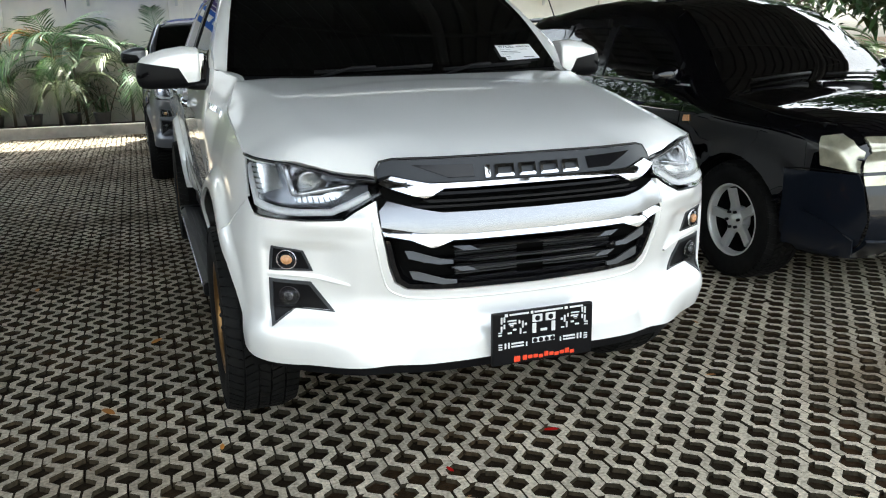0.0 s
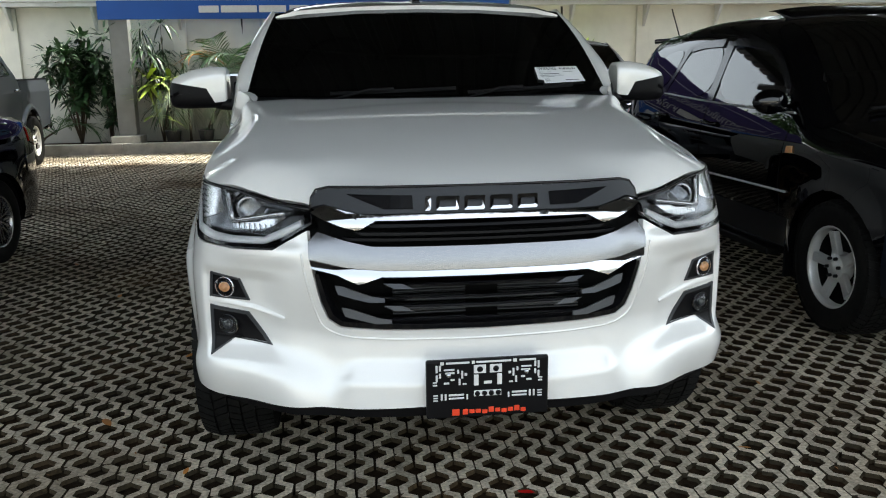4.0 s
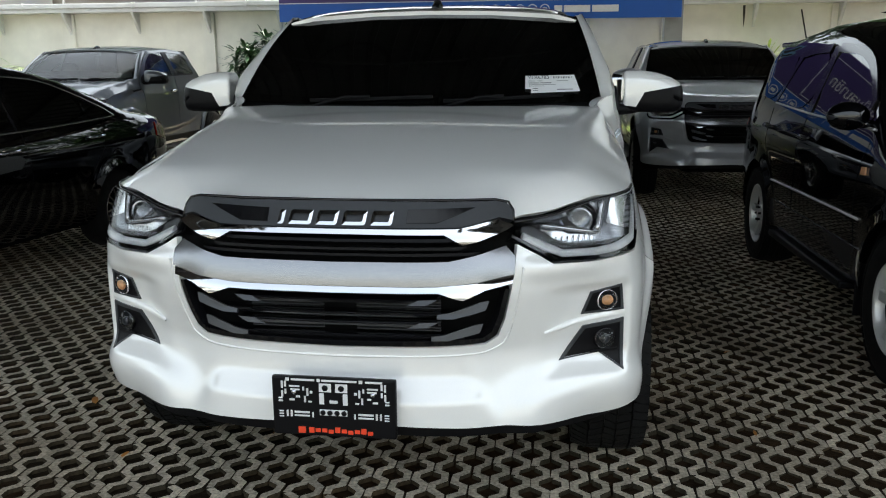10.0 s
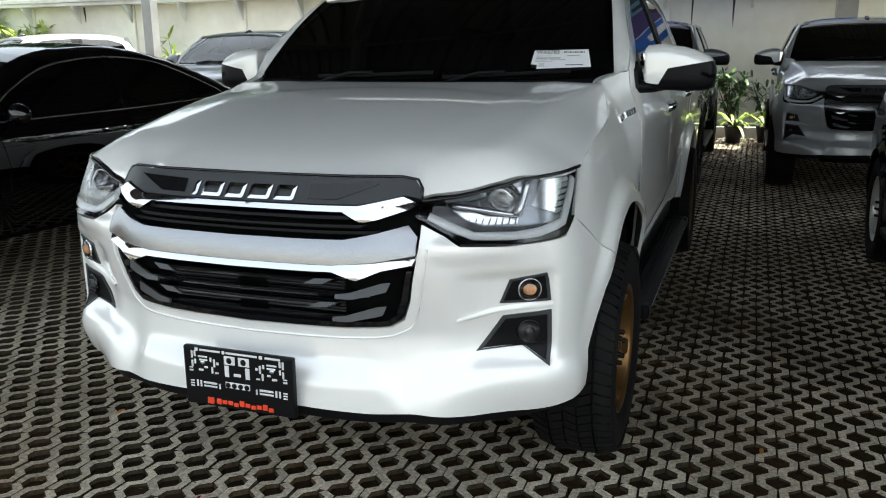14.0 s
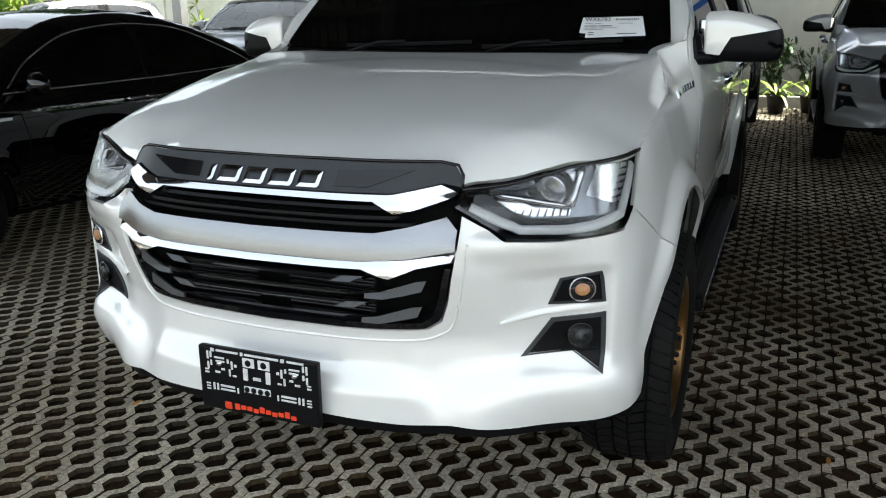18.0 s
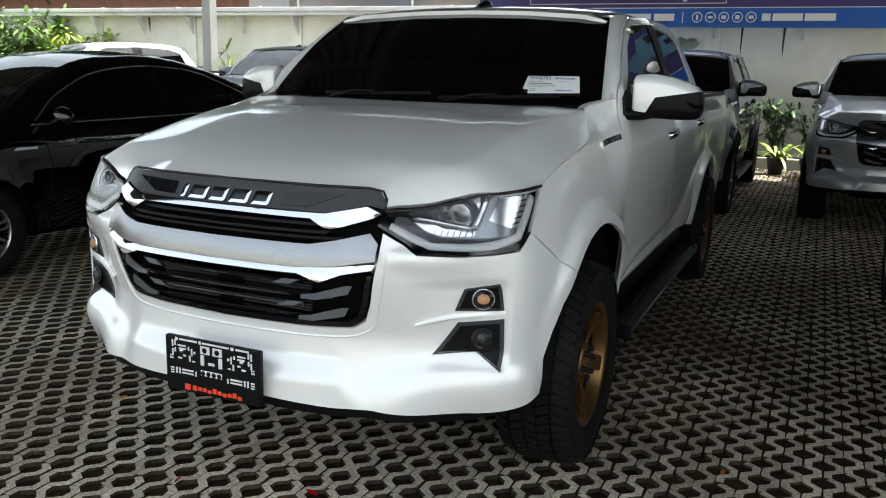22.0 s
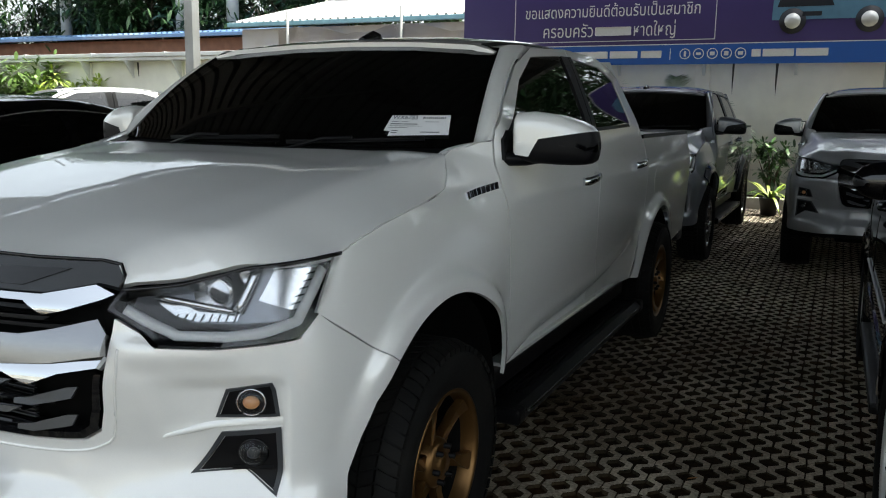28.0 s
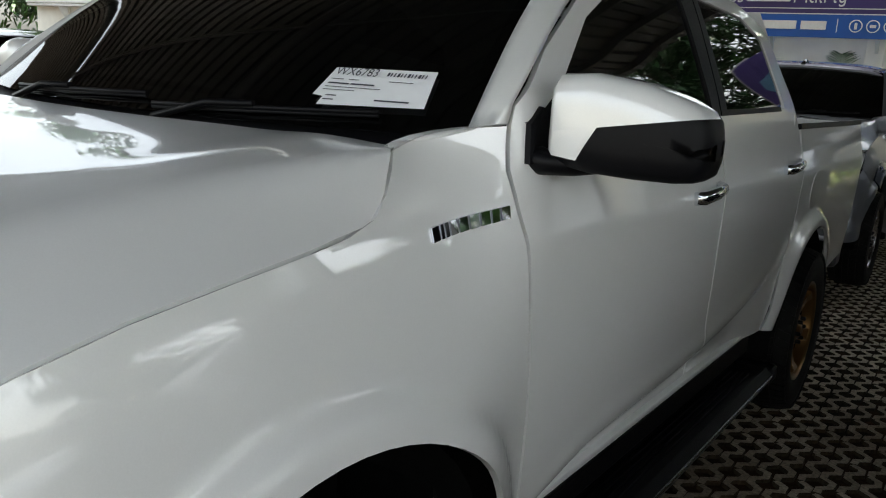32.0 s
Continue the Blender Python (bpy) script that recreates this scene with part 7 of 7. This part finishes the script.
strap_plant(2.88, 15.0, 0.0, 0.60, 22, LEAF_LIGHT, "yellow-green strap-leaved plant in a black pot", 52)
strap_plant(3.2, 15.3, 0.0, 0.5, 16, LEAF_LIGHT, "small yellow-green plant in a black pot", 53)
for i, (x, y, r) in enumerate(((-2.15, 16.05, 0.34), (-1.55, 16.0, 0.3), (-0.95, 16.05, 0.36), (-0.45, 15.98, 0.3))):
    strap_plant(x, y, BEDZ, r, 12, LEAF_DARK, "small dark-leaved plant in a black pot on the bed", 55 + i)
for i, (x, y) in enumerate(((10.6, 9.6), (11.6, 11.0), (12.6, 9.4), (10.8, 12.6))):
    palm(x, y, 0.0, 0.9 + 0.25 * (i % 2), 7, 1.3, LEAF if i % 2 else LEAF_PALE, "lush green palm beside the carport", 71 + i, 0.8, 3)


def fallen_leaf(x, y, size, mat, seed):
    rnd = random.Random(seed)
    bm = bmesh.new()
    blade(bm, Vector((0, 0, 0.012)), Vector((1, 0, 0.12)).normalized(), size, size * 0.26, size * 0.12, Vector((0, 1, 0.15)), 4)
    ob = part("fallen_leaf", bm, mat, None)
    ob.matrix_basis = pose(x, y, 0.006, 0, 0, rnd.uniform(0, 360))
    return tagged(ob, "dry orange leaf lying on the pavers", "leaf", "fallen leaves")


for i, (x, y, s) in enumerate(((-0.11, 3.60, 0.09), (0.10, 4.35, 0.08), (1.50, 2.75, 0.06), (2.80, 3.55, 0.05), (-0.55, 5.6, 0.07), (2.9, 4.6, 0.05), (1.05, 2.62, 0.045), (-1.1, 6.6, 0.08), (0.32, 3.05, 0.05), (2.45, 2.95, 0.05))):
    fallen_leaf(x, y, s, LEAF_DRY if i not in (2, 6) else RED_LENS, i)


litter = bmesh.new()
rnd = random.Random(77)
for k in range(420):
    x, y = (rnd.uniform(-1.6, 0.9), rnd.uniform(2.2, 9.0)) if k % 2 else (rnd.uniform(-1.2, 4.2), rnd.uniform(1.6, 12.0))
    a = rnd.uniform(0, math.tau)
    size = rnd.uniform(0.008, 0.028)
    blade(litter, Vector((x, y, 0.004)), Vector((math.cos(a), math.sin(a), 0.2)).normalized(), size, size * 0.3, size * 0.15, Vector((-math.sin(a), math.cos(a), 0.1)), 2)
LITTER = material("brown_leaf_bits", (0.16, 0.075, 0.025), 0.8, vary=0.3, scale=30, per_object=0.6)
tagged(part("leaf_litter", litter, LITTER, None), "small brown leaf bits scattered over the pavers", "leaf litter", kind="stuff")


# ---- beyond the wall: trees, sheds ----
def tree(x, y, height, spread, leaves, mat, seed, label):
    rnd = random.Random(seed)
    root = thing("tree", pose(x, y, -0.02), label, "tree", "trees behind the wall")
    trunk_top = height * 0.45
    part("trunk", tube(bmesh.new(), [(0, 0, 0), (0.08, 0.02, trunk_top * 0.5), (0.02, 0.1, trunk_top), (0.1, 0.05, height * 0.75)], 0.16, 8, 0.05), BARK, root)
    bm = bmesh.new()
    clumps = []
    for k in range(26):
        a = rnd.uniform(0, math.tau)
        r = spread * rnd.uniform(0.25, 1.0)
        z = height * rnd.uniform(0.30, 1.0)
        tip = Vector((r * math.cos(a), r * math.sin(a), z))
        start = Vector((0.04, 0.06, min(z * 0.7, height * 0.7)))
        part("limb", tube(bmesh.new(), [start, start.lerp(tip, 0.5) + Vector((0, 0, 0.2)), tip], 0.045, 5, 0.01), BARK, root)
        clumps.append((tip, spread * rnd.uniform(0.18, 0.38)))
    bm = bmesh.new()
    for k in range(leaves):
        c, r = clumps[rnd.randrange(len(clumps))]
        d = Vector((rnd.gauss(0, 1), rnd.gauss(0, 1), rnd.gauss(0, 0.8)))
        base = c + d * r * 0.55
        way = Vector((rnd.gauss(0, 1), rnd.gauss(0, 1), rnd.gauss(-0.2, 0.5))).normalized()
        sd = way.cross(Vector((0.1, 0.2, 1))).normalized()
        ln = rnd.uniform(0.25, 0.5)
        blade(bm, base, way, ln, ln * 0.24, ln * 0.25, sd, 2)
    part("crown", bm, mat, root)
    return root


TREES = [(-22, 27, 7.5, 3.4, LEAF_DARK), (-17, 29, 8.0, 3.4, LEAF_DARK), (-12.5, 31, 8.5, 3.2, LEAF), (-27, 30, 8.5, 3.6, LEAF_DARK), (6.2, 20.5, 6.0, 2.3, LEAF_DARK), (9.2, 21.0, 6.5, 2.6, LEAF), (12.5, 20.5, 6.0, 2.5, LEAF_DARK), (3.2, 23, 7.0, 2.6, LEAF_DARK),
         (16.5, 19.0, 6.5, 2.8, LEAF), (-30, 24, 7.0, 3.0, LEAF), (-25, 31, 9.0, 3.6, LEAF_DARK), (-34, 27, 8.5, 3.6, LEAF_DARK), (-20, 33, 9.0, 3.6, LEAF_DARK), (14.0, 8.5, 6.0, 2.3, LEAF), (15.0, 13.0, 6.5, 2.5, LEAF_DARK)]
for i, (x, y, h, s, mt) in enumerate(TREES):
    far = x < -10
    tree(x, y, h * (1.3 if far else 1.1), s * (1.15 if far else 1.0), 11000 if far else 5000, mt, 90 + i, "leafy dark green tree behind the boundary wall" if mt is LEAF_DARK else "bright green leafy tree behind the boundary wall")


def shed(x0, x1, y0, y1, z0, z1, roof_mat, wall_mat, edge_mat, label, pitch=0.25):
    root = thing("shed", pose(0, 0, 0), label, "shed", "sheds behind the wall")
    part("roof", corrugated(x0, x1, y0, y1, z0, z1, pitch, 0.05), roof_mat, root)
    part("gutter", boxed((x0, y0 - 0.14, z0 - 0.13), (x1, y0 + 0.02, z0 - 0.01), 0.02), edge_mat, root)
    part("wall", boxed((x0 + 0.2, y0 + 0.3, -0.02), (x1 - 0.2, y1 - 0.2, z0 - 0.15)), wall_mat, root)
    return root


shed(-13.0, -3.4, 21.0, 27.0, 3.95, 5.4, ROOF_GREY, TARP, TEAL, "open shed with a weathered grey sheet roof and teal gutter")
shed(-30.0, -13.2, 23.0, 29.0, 3.95, 4.7, ROOF_BLUE, ROOF_BROWN, ROOF_BLUE, "long shed with a faded blue sheet roof and brown walls")
for k, x in enumerate((-25.5, -22.2, -19.4, -17.0)):
    ob = part("chimney_pipe", lathe(bmesh.new(), [(0.0, 0.0), (0.0, 0.22), (3.2, 0.22), (3.2, 0.0)], "z", (0, 0, 0), 16), COPING, None)
    ob.matrix_basis = pose(x, 26.0, 4.25)
    tagged(ob, "pale round pipe standing on the blue roof", "pipe", "pipes on the roof")
bm = bmesh.new()
rows = []
rnd = random.Random(8)
for j in range(5):
    rows.append([bm.verts.new((-9.6 + k * 0.25, 18.745 + 0.03 * math.sin(k * 0.9 + j), -0.02 + 0.86 * j + 0.10 * math.sin(k * 0.55) + rnd.uniform(-0.03, 0.03))) for k in range(27)])
for ra, rb in zip(rows, rows[1:]):
    for k in range(26):
        bm.faces.new((ra[k], ra[k + 1], rb[k + 1], rb[k])).smooth = True
bmesh.ops.solidify(bm, geom=list(bm.faces), thickness=0.02)
tarp = part("tarpaulin", bm, TARP, None)
tagged(tarp, "creased grey and brown tarpaulin hung behind the wall", "tarpaulin")
for x in (-9.3, -6.1, -3.4):
    ob = part("fence_pole", tube(bmesh.new(), [(0, 0, -0.02), (0, 0, 3.9)], 0.035, 8), STEEL, None)
    ob.matrix_basis = pose(x, 18.7, 0)
    tagged(ob, "thin grey pole holding the tarpaulin", "pole", "tarpaulin poles")

# ---- plain walls out of view, added to close the place and bounce light ----
front_wall = part("wall_front", boxed((-30, -16.8, -0.02), (26, -16.5, 3.2)), PLASTER, None)
tagged(front_wall, "pale plastered wall across the yard, out of view, added to bounce light", "wall", kind="structure")
side_wall = part("wall_side", boxed((19.0, -16.5, -0.02), (19.3, 17, 2.4)), PLASTER, None)
tagged(side_wall, "pale plastered side wall, out of view, added to close the yard", "wall", kind="structure")
# ---- the pavers nearest the camera, one by one ----
for x, y, dz, turn, k, near in NEAR_PLACES:
    ob = new("paver", kind_meshes[k])
    ob.parent = paving
    ob.matrix_basis = pose(x, y, dz, 0, 0, math.degrees(turn))
